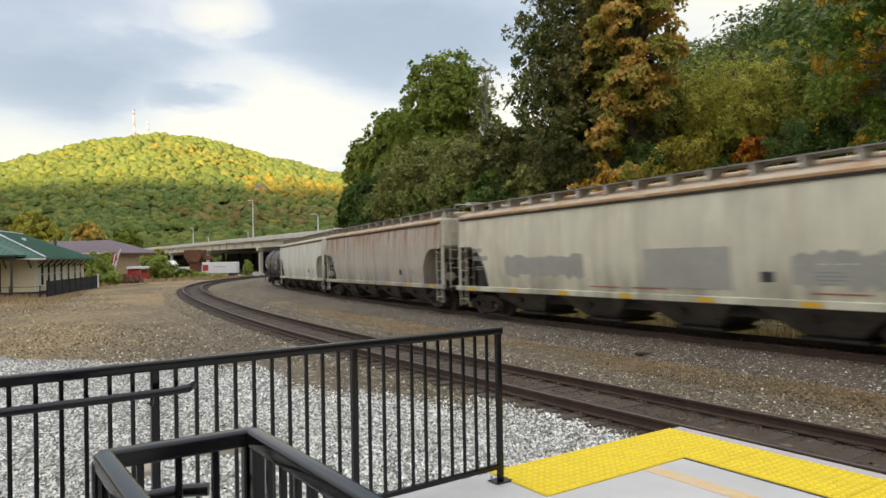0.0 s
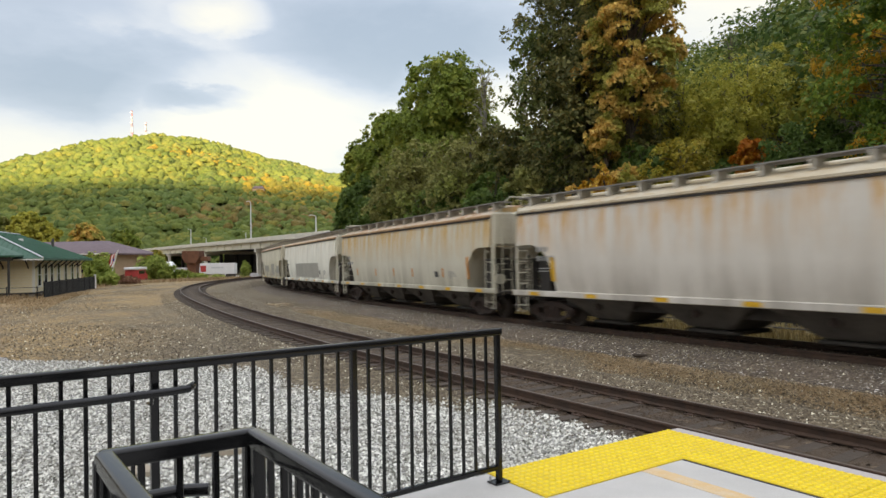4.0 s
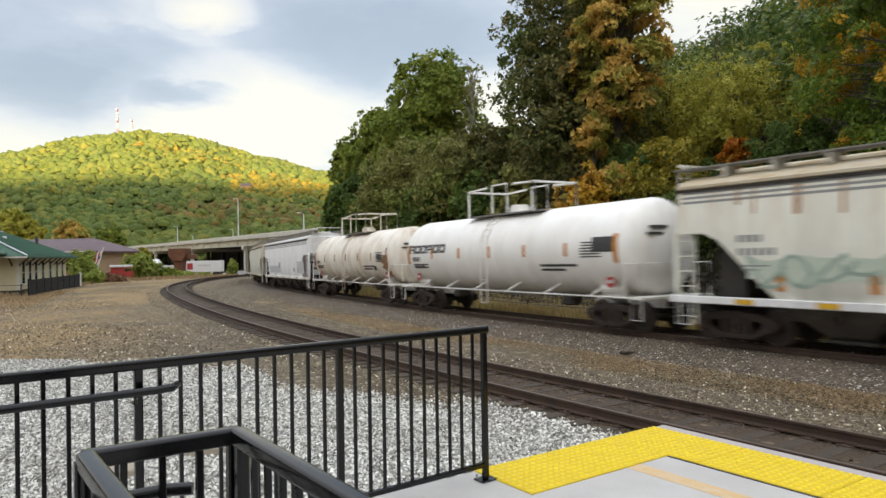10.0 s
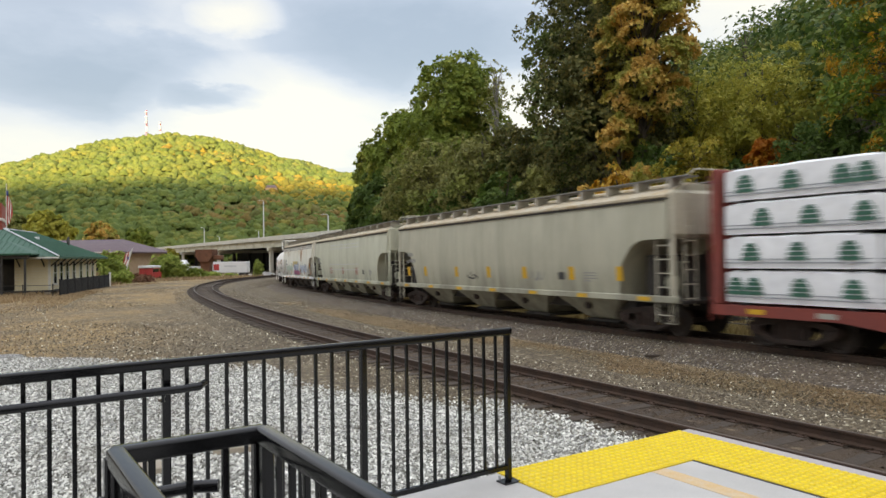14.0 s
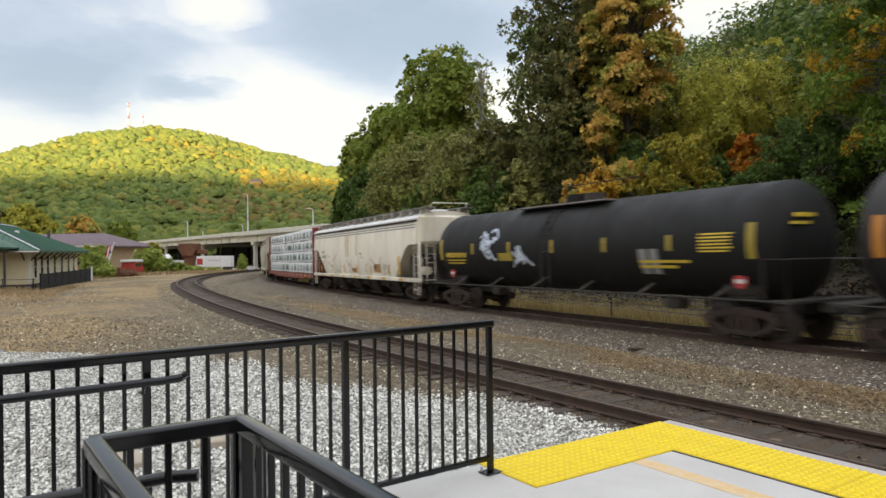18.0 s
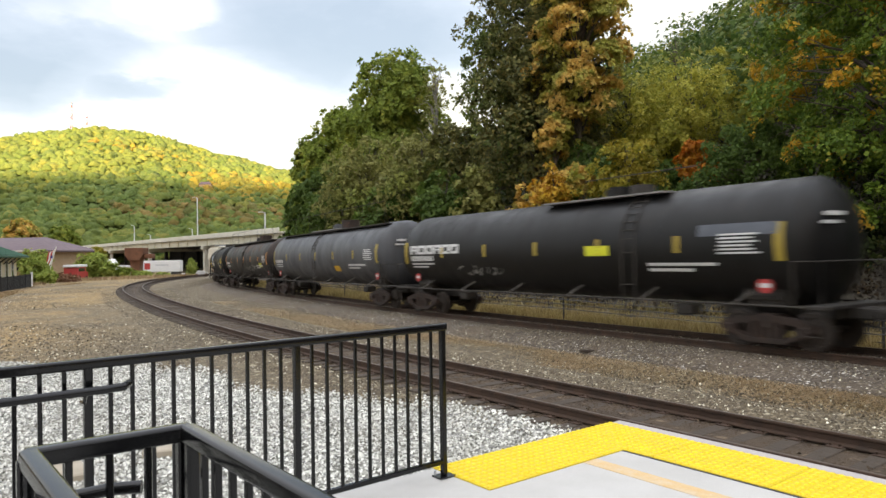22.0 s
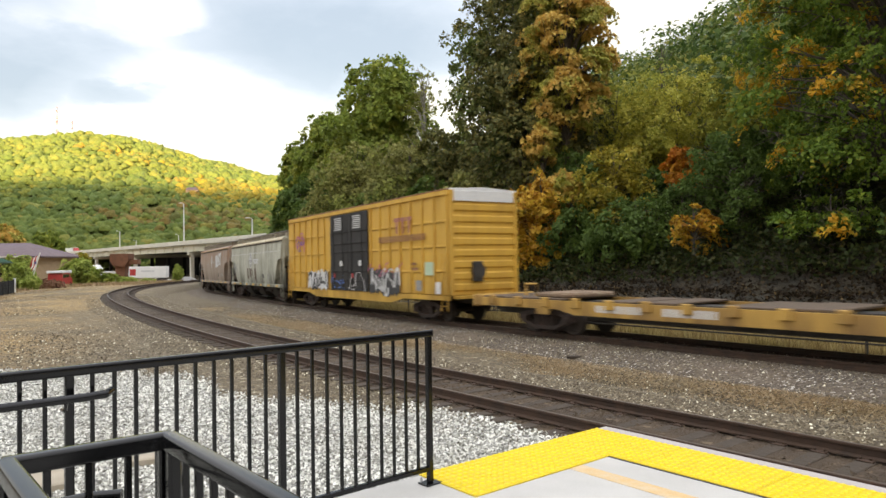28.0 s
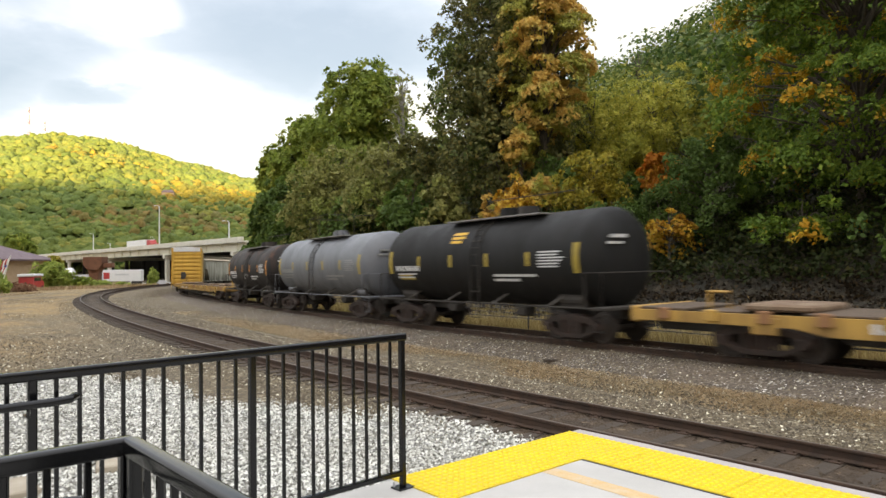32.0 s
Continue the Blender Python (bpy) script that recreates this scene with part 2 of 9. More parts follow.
def coat(name, base, dirt, rust, dirty=0.5, rusty=0.3, top=4.0, bottom=1.2, rough=0.55, spread=(0.5, 0.72)):
    """Weathered paint of a rail car: vertical streaks, grime from below, rust from the roof line."""
    k = Mat(name, rough)
    streak = k.noise(1.0, 7, 0.7, (1.6, 1.6, 0.16))
    patch = k.noise(0.55, 6, 0.6)
    fine = k.noise(9.0, 6, 0.7)
    c = k.mix(k.ramp(streak, 0.42, 0.72, 0.0, dirty), base, dirt)
    c = k.mix(k.ramp(patch, 0.45, 0.75, 0.0, dirty * 0.7), c, dirt)
    run = k.math("MULTIPLY", k.ramp(k.axis(2), bottom + 0.36 * (top - bottom), bottom + 0.8 * (top - bottom), 0.0, 1.0), k.ramp(k.noise(1.3, 8, 0.75, (1.9, 1.9, 0.22), shift=(5, 0, 2)), *spread))
    c = k.mix(k.math("MULTIPLY", run, rusty), c, rust)
    grime = k.math("MULTIPLY", k.ramp(k.axis(2), bottom + 0.9, bottom, 0.0, 1.0), k.ramp(streak, 0.3, 0.6))
    c = k.mix(k.math("MULTIPLY", grime, dirty), c, tuple(u * 0.45 for u in dirt[:3]) + (1,))
    c = k.mix(k.ramp(fine, 0.55, 0.8, 0.0, 0.25), c, tuple(u * 0.6 for u in base[:3]) + (1,))
    return k.done(c, k.noise(0.9, 3, 0.5, (1, 1, 0.6)), 0.012, k.ramp(streak, 0.3, 0.7, rough - 0.1, rough + 0.2))

# ---- the line of the tracks ----
KNOTS = ((-60, -0.00004), (-10, -0.00004), (20, -0.00522), (45, -0.0024), (70, -0.01116), (100, -0.01143), (122, -0.01143), (150, 0.0), (700, 0.0))
GAP, FAR_Z = 7.32, 0.197      # spacing of the two tracks; rail top of the far one
STEP = 0.5
ss = np.arange(-520, 560 + STEP / 2, STEP)
kk = np.interp(ss, [k[0] for k in KNOTS], [k[1] for k in KNOTS])
i0 = int(round(520 / STEP))
th = np.concatenate([[0], np.cumsum((kk[1:] + kk[:-1]) / 2 * STEP)])
th = th - th[i0] + 2.22194
tm = (th[1:] + th[:-1]) / 2
cx = np.concatenate([[0], np.cumsum(np.cos(tm) * STEP)])
cy = np.concatenate([[0], np.cumsum(np.sin(tm) * STEP)])
cx, cy = cx - cx[i0] + 8.1116, cy - cy[i0] + 4.3057


def beside(s, d):
    """The point d metres to the right of the near track's centre, and the heading there."""
    t = np.interp(s, ss, th)
    return np.interp(s, ss, cx) + np.sin(t) * d, np.interp(s, ss, cy) - np.cos(t) * d, t


# the far track draws off a little along the curve, and falls gently beyond it
FAR_OFF = ((-600, 6.9), (-4, 6.9), (20, 8.2), (40, 9.0), (60, 9.95), (78, 8.5), (95, 5.8), (110, 4.4), (125, 4.2), (700, 4.2))
off_raw = np.interp(ss, [k[0] for k in FAR_OFF], [k[1] for k in FAR_OFF])
off_s = np.convolve(np.pad(off_raw, 20, "edge"), np.ones(41) / 41, "valid")


def far_off(s):
    return np.interp(s, ss, off_s)


def far_drop(s):
    return 0.0074 * np.clip(s - 5, 0, 120) + 0.0019 * np.clip(s - 30, 0, 90)


fx, fy = cx + np.sin(th) * off_s, cy - np.cos(th) * off_s
far_s = np.concatenate([[0], np.cumsum(np.hypot(np.diff(fx), np.diff(fy)))])
far_s = far_s - np.interp(0, ss, far_s)


def on_far(s):
    """A point of the far track's centre line, with its rail top."""
    return float(np.interp(s, far_s, fx)), float(np.interp(s, far_s, fy)), FAR_Z - float(far_drop(np.interp(s, far_s, ss)))


def off_track(x, y):
    """Signed distance to the right of the near track, and how far along."""
    x, y = np.asarray(x, float), np.asarray(y, float)
    shape = x.shape
    x, y = x.ravel(), y.ravel()
    k = np.zeros(len(x), int)
    best = np.full(len(x), 1e18)
    for i in range(0, len(ss), 8):
        d = (x - cx[i]) ** 2 + (y - cy[i]) ** 2
        w = d < best
        best[w], k[w] = d[w], i
    d = (x - cx[k]) * np.sin(th[k]) - (y - cy[k]) * np.cos(th[k])
    a = (x - cx[k]) * np.cos(th[k]) + (y - cy[k]) * np.sin(th[k])
    return d.reshape(shape), (ss[k] + a).reshape(shape)


def ease(a, b, x):
    t = np.clip((x - a) / (b - a), 0, 1)
    return t * t * (3 - 2 * t)


HILL_X = (-1600, -900, -650, -568, -489, -409, -346, -290, -237, -174, -90, 300, 900)
HILL_Z = (90, 115, 131, 145, 160, 168, 162, 143, 124, 108, 92, 88, 80)


def height(x, y):
    """The lie of the land."""
    x, y = np.asarray(x, float), np.asarray(y, float)
    d, s = off_track(x, y)
    z = -0.36 + 0.0 * x
    z = z + 0.16 * ease(2.5, 5.0, d) - 0.12 * ease(-6, -16, d)
    z = z - far_drop(s) * ease(2.0, 4.5, d)
    rail_d = np.maximum(far_off(s), GAP)
    bank = ease(rail_d + 4.0, rail_d + 9, d)
    z = z + 1.25 * bank * ease(-200, -150, s) * (1 - ease(120, 170, s))
    slope = np.clip(d - rail_d - 10, 0, 210) * 0.50
    z = z + slope * ease(-420, -300, s) * (1 - ease(118, 190, s))
    # far wooded hill
    hz = np.interp(x, HILL_X, HILL_Z)
    z = z + hz * ease(430, 930, y + 0.05 * x) * (1 + 0.02 * np.sin(x / 61.0) * np.sin(y / 83.0))
    z = z + 28 * ease(1120, 1420, y) * ease(-900, -330, x) * (1 - ease(150, 500, x))
    # an unseen ridge added across the valley, behind the station, to block the evening sun
    z = z + 366 * ease(-700, -2000, y)
    # the street beyond the yard lies lower
    z = z - 2.2 * ease(100, 190, y) * (1 - ease(300, 430, y)) * (1 - ease(-8, 0, d))
    return z


# ---- materials ----
def stone_mat(name, stops, rough=0.9):
    k = Mat(name, rough)
    c = k.colours(k.island(), stops)
    c = k.mix(k.ramp(k.noise(0.35, 5), 0.35, 0.7, 0.0, 0.3), c, (0.16, 0.12, 0.085, 1))
    return k.done(c, k.noise(70, 3), 0.003)


M_STONE_WHITE = stone_mat("white_stone", [(0.0, (0.07, 0.068, 0.055, 1)), (0.3, (0.27, 0.265, 0.23, 1)), (0.6, (0.55, 0.545, 0.485, 1)), (1.0, (0.92, 0.905, 0.83, 1))])
M_STONE_TRACK = stone_mat("track_stone", [(0.0, (0.0412, 0.031, 0.01848, 1)), (0.45, (0.1081, 0.082, 0.04956, 1)), (0.8, (0.1802, 0.142, 0.08736, 1)), (0.93, (0.309, 0.26, 0.1764, 1)), (0.978, (0.824, 0.77, 0.5964, 1)), (1.0, (0.927, 0.87, 0.6804, 1))])


def gravelly(k, scale, stops):
    """Small packed stones, each its own tint: colour and relief."""
    cell = k.n.new("ShaderNodeTexVoronoi")
    cell.inputs["Scale"].default_value = scale
    k.l.new(k.co, cell.inputs["Vector"])
    sep = k.n.new("ShaderNodeSeparateColor")
    k.l.new(cell.outputs["Color"], sep.inputs[0])
    return k.colours(sep.outputs[0], stops), cell.outputs["Distance"]


def ground_mat():
    k = Mat("yard_ground", 0.95)
    fine, rel = gravelly(k, 27.0, [(0.0, (0.0412, 0.031, 0.01932, 1)), (0.5, (0.1185, 0.088, 0.05208, 1)), (0.86, (0.206, 0.158, 0.09408, 1)), (0.94, (0.3914, 0.335, 0.2268, 1)), (1.0, (0.8652, 0.8, 0.6132, 1))])
    coarse, rel2 = gravelly(k, 9.0, [(0.0, (0.07725, 0.058, 0.03528, 1)), (0.6, (0.1391, 0.105, 0.063, 1)), (0.90, (0.2163, 0.17, 0.1008, 1)), (1.0, (0.7416, 0.67, 0.4872, 1))])
    dirt = k.mix(k.ramp(k.noise(1.1, 7, 0.7), 0.38, 0.62, 0.1, 0.8), fine, coarse)
    soft = k.mix(k.ramp(k.noise(30, 5, 0.8), 0.35, 0.65), (0.103, 0.074, 0.042, 1), (0.2266, 0.168, 0.0966, 1))
    dirt = k.mix(k.ramp(k.noise(0.16, 7, 0.6), 0.45, 0.70, 0.0, 0.12), dirt, soft)
    dirt = k.mix(k.ramp(k.noise(2.3, 7, 0.75, shift=(1, 6, 0)), 0.46, 0.68, 0.0, 0.75), dirt, (0.0721, 0.055, 0.03528, 1))
    straw = k.mix(k.ramp(k.noise(13, 6, 0.8), 0.35, 0.65), (0.5356, 0.35, 0.1386, 1), (0.2266, 0.15, 0.063, 1))
    thatch = k.math("MULTIPLY", k.ramp(k.noise(0.13, 9, 0.72, shift=(4, 2, 0)), 0.38, 0.56, 0.0, 1.0), k.ramp(k.noise(5.0, 7, 0.8, shift=(2, 2, 5)), 0.40, 0.56, 0.04, 0.95))
    thatch = k.math("MULTIPLY", thatch, k.ramp(k.math("ADD", k.axis(0), k.math("MULTIPLY", k.axis(1), 0.35)), -0.5, -6.0, 0.0, 1.0))
    c = k.mix(thatch, dirt, straw)
    c = k.mix(k.ramp(k.noise(0.09, 6, 0.65, shift=(9, 1, 0)), 0.52, 0.74, 0.0, 0.45), c, (0.0824, 0.07, 0.0504, 1))
    # leaf litter up the hillsides, its colour darkened for shade under the trees
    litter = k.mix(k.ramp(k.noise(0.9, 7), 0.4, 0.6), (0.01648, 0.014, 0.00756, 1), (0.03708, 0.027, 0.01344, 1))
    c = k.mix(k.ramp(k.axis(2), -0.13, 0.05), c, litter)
    return k.done(c, k.math("ADD", k.math("ADD", rel, k.math("MULTIPLY", rel2, 1.6)), k.noise(14, 6, 0.75)), 0.022)


M_GROUND = ground_mat()


def ballast_mat():
    k = Mat("ballast", 0.95)
    c, rel = gravelly(k, 26.0, [(0.0, (0.035, 0.027, 0.020, 1)), (0.5, (0.098, 0.076, 0.056, 1)), (0.86, (0.175, 0.142, 0.106, 1)), (0.95, (0.38, 0.335, 0.28, 1)), (1.0, (0.82, 0.78, 0.72, 1))])
    c = k.mix(k.ramp(k.noise(0.5, 8, 0.7), 0.42, 0.62, 0.0, 0.65), c, (0.155, 0.112, 0.075, 1))
    c = k.mix(k.ramp(k.noise(2.0, 6, 0.7, shift=(3, 3, 0)), 0.52, 0.7, 0.0, 0.5), c, (0.085, 0.064, 0.048, 1))
    return k.done(c, rel, -0.03)


M_BALLAST = ballast_mat()


def white_gravel_mat():
    k = Mat("white_gravel", 0.9)
    cell = k.n.new("ShaderNodeTexVoronoi")
    cell.inputs["Scale"].default_value = 28.0
    k.l.new(k.co, cell.inputs["Vector"])
    sep = k.n.new("ShaderNodeSeparateColor")
    k.l.new(cell.outputs["Color"], sep.inputs[0])
    # greys kept darker than the loose stones, as shade in their gaps
    c = k.colours(sep.outputs[0], [(0.0, (0.08, 0.077, 0.07, 1)), (0.5, (0.22, 0.214, 0.196, 1)), (1.0, (0.52, 0.505, 0.47, 1))])
    return k.done(c, cell.outputs["Distance"], -0.03)


M_WHITE_GRAVEL = white_gravel_mat()
M_RAIL = plain("rail_steel_rust", (0.082, 0.045, 0.028, 1), (0.045, 0.029, 0.020, 1), 3, 0.75, 0.3, 80, 0.001)
M_RAILHEAD = plain("rail_head_worn", (0.115, 0.085, 0.062, 1), (0.075, 0.052, 0.038, 1), 2, 0.5, 0.35, 50, 0.0005, (1, 1, 1))
M_TIE = plain("creosoted_tie", (0.038, 0.027, 0.019, 1), (0.075, 0.054, 0.037, 1), 3.5, 0.9, 0, 40, 0.006, (1, 6, 6))
M_CONCRETE = plain("platform_concrete", (0.45, 0.435, 0.41, 1), (0.52, 0.505, 0.48, 1), 1.3, 0.85, 0, 120, 0.0008, spots=(0.42, 0.40, 0.37, 1), wear=(0.66, 0.8))
M_BLOCK = plain("beige_concrete", (0.42, 0.36, 0.28, 1), (0.34, 0.29, 0.22, 1), 2.5, 0.9, 0, 60, 0.002)
M_EDGE = plain("edge_strip", (0.40, 0.365, 0.345, 1), (0.46, 0.42, 0.40, 1), 2, 0.8, 0, 90, 0.0006)


def tactile_mat():
    """Yellow plastic, its colour darkened between the domes to stand for shade."""
    k = Mat("tactile_yellow", 0.5)
    c = k.mix(k.ramp(k.noise(5, 6), 0.35, 0.65), (0.80, 0.60, 0.010, 1), (0.72, 0.52, 0.01, 1))
    # darker yellow low down: shade between the domes, put into the colour
    c = k.mix(k.ramp(k.axis(2), 0.0165, 0.0095, 0.0, 0.4), c, (0.50, 0.34, 0.012, 1))
    return k.done(c, k.noise(90, 4), 0.0006)


M_YELLOW = tactile_mat()
M_SEAL = plain("joint_seal", (0.02, 0.02, 0.022, 1), (0.035, 0.035, 0.035, 1), 8, 0.7)
M_ORANGE = plain("faded_line", (0.62, 0.41, 0.19, 1), (0.60, 0.47, 0.31, 1), 9, 0.8, 0, 90, 0.0004)
M_BLACK = plain("railing_black", (0.0035, 0.0037, 0.0042, 1), (0.0055, 0.0057, 0.0063, 1), 6, 0.16, 0.0, 140, 0.00012, spots=(0.05, 0.047, 0.043, 1), wear=(0.74, 0.82))
M_BLACK.node_tree.nodes["Principled BSDF"].inputs["Specular IOR Level"].default_value = 0.38
M_MATT = plain("matt_black_paint", (0.006, 0.006, 0.006, 1), (0.011, 0.011, 0.011, 1), 6, 0.85)
M_CAST = plain("bridge_concrete", (0.60, 0.58, 0.50, 1), (0.68, 0.655, 0.57, 1), 0.4, 0.85, 0, 12, 0.004, (1, 1, 0.4), spots=(0.27, 0.25, 0.21, 1), wear=(0.6, 0.75))
M_STEEL_TAN = plain("girder_paint", (0.70, 0.68, 0.56, 1), (0.62, 0.60, 0.49, 1), 0.5, 0.6, 0, 10, 0.001, spots=(0.2, 0.16, 0.11, 1), wear=(0.66, 0.8))
M_GALV = plain("galvanised", (0.58, 0.59, 0.60, 1), (0.66, 0.67, 0.68, 1), 2, 0.5, 0.4)
# near-black; on the overpass it paints in the shade under the deck
M_NEAR_BLACK = plain("near_black", (0.018, 0.017, 0.016, 1), (0.030, 0.028, 0.025, 1), 0.6, 0.9, 0, 10, 0.004)
M_GREEN_ROOF = plain("green_roof_metal", (0.015, 0.078, 0.042, 1), (0.022, 0.10, 0.056, 1), 0.7, 0.58, 0.1, 20, 0.002, spots=(0.06, 0.14, 0.095, 1), wear=(0.66, 0.85))
M_CREAM = plain("cream_board", (0.70, 0.61, 0.39, 1), (0.78, 0.69, 0.46, 1), 0.8, 0.75, 0, 30, 0.002)
M_TRIM = plain("white_trim", (0.68, 0.66, 0.60, 1), (0.76, 0.74, 0.68, 1), 2, 0.6)
M_GLASS_DARK = plain("dark_pane", (0.02, 0.022, 0.024, 1), (0.03, 0.03, 0.032, 1), 2, 0.12, 0, 9, 0.0)
M_BROWN_ROOF = plain("brown_shingle", (0.12, 0.085, 0.095, 1), (0.16, 0.115, 0.125, 1), 1.2, 0.9, 0, 8, 0.01)
M_TAN_WALL = plain("tan_brick", (0.36, 0.25, 0.15, 1), (0.42, 0.30, 0.19, 1), 1.5, 0.85, 0, 9, 0.004)
M_BRICK_RED = plain("red_brick", (0.26, 0.055, 0.035, 1), (0.33, 0.085, 0.055, 1), 1.4, 0.85, 0, 9, 0.004)
M_RUST = plain("rusted_steel", (0.13, 0.055, 0.03, 1), (0.20, 0.09, 0.05, 1), 0.8, 0.85, 0.1, 8, 0.01)
M_WHITE = plain("white_panel", (0.74, 0.74, 0.73, 1), (0.80, 0.80, 0.79, 1), 0.8, 0.5, 0, 12, 0.001)
M_RED = plain("red_paint", (0.42, 0.03, 0.03, 1), (0.50, 0.05, 0.045, 1), 2, 0.45)
M_BLUE = plain("blue_cloth", (0.03, 0.05, 0.2, 1), (0.04, 0.06, 0.24, 1), 6, 0.8)
M_DARK = plain("dark_steel", (0.03, 0.028, 0.026, 1), (0.05, 0.045, 0.04, 1), 3, 0.7)
M_BARK = plain("bark", (0.075, 0.06, 0.047, 1), (0.13, 0.11, 0.09, 1), 3.0, 0.95, 0, 14, 0.02, (3, 3, 0.5))
M_BARK_PALE = plain("pale_bark", (0.26, 0.24, 0.21, 1), (0.36, 0.34, 0.30, 1), 3.0, 0.95, 0, 14, 0.01, (3, 3, 0.5))


def leaf_mat(name, stops, patch=None, amount=0.0, scale=0.35, cut=(0.5, 0.62), shift=(0, 0, 0)):
    k = Mat(name, 0.6)
    c = k.colours(k.island(), stops)
    c = k.mix(k.ramp(k.noise(0.5, 5, shift=(2, 5, 1)), 0.3, 0.7, 0.0, 0.45), c, k.mix(1.0, c, (0.5, 0.55, 0.5, 1), "MULTIPLY"))
    if patch:
        c = k.mix(k.ramp(k.noise(scale, 5, 0.6, shift=shift), cut[0], cut[1], 0.0, amount), c, k.colours(k.island(), patch))
    k.b.inputs["Specular IOR Level"].default_value = 0.2
    k.put(k.b.inputs["Base Color"], c)
    t = k.n.new("ShaderNodeBsdfTranslucent")
    k.put(t.inputs[0], c)
    mx = k.n.new("ShaderNodeMixShader")
    mx.inputs[0].default_value = 0.34
    k.l.new(k.b.outputs[0], mx.inputs[1]), k.l.new(t.outputs[0], mx.inputs[2])
    k.l.new(mx.outputs[0], k.n["Material Output"].inputs[0])
    return k.m




def narrow(stops, k=0.55):
    """The same colours with less spread between single leaves."""
    mid = [sum(c[i] for _, c in stops) / len(stops) for i in range(3)]
    return [(p, tuple(mid[i] + (c[i] - mid[i]) * k for i in range(3)) + (1,)) for p, c in stops]


def wood_mat(name, stops, grain=0.7, relief=1.2):
    """Distant crowns, each with a tint of its own and a leafy mottle."""
    k = Mat(name, 0.75)
    c = k.colours(k.island(), stops)
    leafy = k.noise(grain, 5, 0.75)
    c = k.mix(k.ramp(leafy, 0.38, 0.60, 0.6, 0.0), c, k.mix(1.0, c, (0.48, 0.53, 0.42, 1), "MULTIPLY"))
    c = k.mix(k.ramp(k.noise(0.012, 4, 0.6, shift=(3, 1, 0)), 0.42, 0.62, 0.0, 0.4), c, k.mix(1.0, c, (1.2, 0.95, 0.7, 1), "MULTIPLY"))
    c = k.mix(k.ramp(k.noise(0.02, 5, 0.65, shift=(7, 4, 2)), 0.44, 0.60, 0.0, 0.5), c, k.mix(1.0, c, (0.6, 0.72, 0.66, 1), "MULTIPLY"))
    k.b.inputs["Specular IOR Level"].default_value = 0.1
    return k.done(c, leafy, relief)


GREENS = [(0.0, (0.11, 0.155, 0.03, 1)), (0.5, (0.20, 0.27, 0.046, 1)), (1.0, (0.33, 0.39, 0.07, 1))]
DEEP = [(0.0, (0.0468, 0.0828, 0.0208, 1)), (0.6, (0.091, 0.152, 0.032, 1)), (1.0, (0.156, 0.23, 0.048, 1))]
OLIVE = [(0.0, (0.28, 0.285, 0.05, 1)), (0.5, (0.49, 0.465, 0.08, 1)), (1.0, (0.68, 0.58, 0.11, 1))]
ORANGE = [(0.0, (0.334, 0.146, 0.0207, 1)), (0.5, (0.547, 0.294, 0.0345, 1)), (1.0, (0.759, 0.499, 0.069, 1))]
COPPER = [(0.0, (0.50, 0.29, 0.075, 1)), (0.5, (0.76, 0.48, 0.125, 1)), (1.0, (0.90, 0.66, 0.20, 1))]
RED = [(0.0, (0.40, 0.11, 0.015, 1)), (1.0, (0.66, 0.26, 0.035, 1))]
YELLOW = [(0.0, (0.24, 0.192, 0.024, 1)), (1.0, (0.504, 0.396, 0.054, 1))]
L_GREEN = leaf_mat("leaf_green", narrow(GREENS), OLIVE, 0.4)
L_DEEP = leaf_mat("leaf_deep", narrow(DEEP), GREENS, 0.3, 0.3)
# very dark leaves: the shade below the trees is in the colour
L_SHADE = leaf_mat("leaf_undergrowth_shade", [(0.0, (0.022, 0.034, 0.010, 1)), (0.6, (0.045, 0.062, 0.016, 1)), (1.0, (0.085, 0.075, 0.024, 1))])
L_MAPLE = leaf_mat("leaf_maple", [(0.0, (0.075, 0.135, 0.02, 1)), (0.5, (0.135, 0.215, 0.03, 1)), (1.0, (0.24, 0.31, 0.042, 1))], [(0.0, (0.40, 0.24, 0.022, 1)), (0.6, (0.62, 0.31, 0.026, 1)), (1.0, (0.70, 0.45, 0.05, 1))], 0.95, 0.36, (0.54, 0.60), (7, 3, 2))
L_COPPER = leaf_mat("leaf_copper", narrow(COPPER, 0.8), GREENS, 0.75, 0.42, (0.47, 0.55), (1, 9, 4))
L_DARKTOP = leaf_mat("leaf_dark_brown", [(0.0, (0.09, 0.097, 0.037, 1)), (0.6, (0.17, 0.17, 0.056, 1)), (1.0, (0.28, 0.235, 0.075, 1))], DEEP, 0.7, 0.3)
L_OLIVE = leaf_mat("leaf_olive", narrow(OLIVE), GREENS, 0.4, 0.3)
L_DULL = leaf_mat("leaf_dull_olive", [(0.0, (0.16, 0.165, 0.05, 1)), (0.5, (0.26, 0.26, 0.08, 1)), (1.0, (0.38, 0.35, 0.12, 1))], GREENS, 0.5, 0.3)
L_ORANGE = leaf_mat("leaf_orange", ORANGE, YELLOW, 0.7, 0.6)
L_RED = leaf_mat("leaf_red", RED, ORANGE, 0.6, 0.7)
L_YELLOW = leaf_mat("leaf_yellow", YELLOW, GREENS, 0.5, 0.7)
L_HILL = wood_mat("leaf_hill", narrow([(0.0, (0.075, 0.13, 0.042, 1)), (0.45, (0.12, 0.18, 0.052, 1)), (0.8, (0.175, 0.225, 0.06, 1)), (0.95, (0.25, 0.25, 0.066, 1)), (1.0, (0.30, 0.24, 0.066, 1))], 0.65))
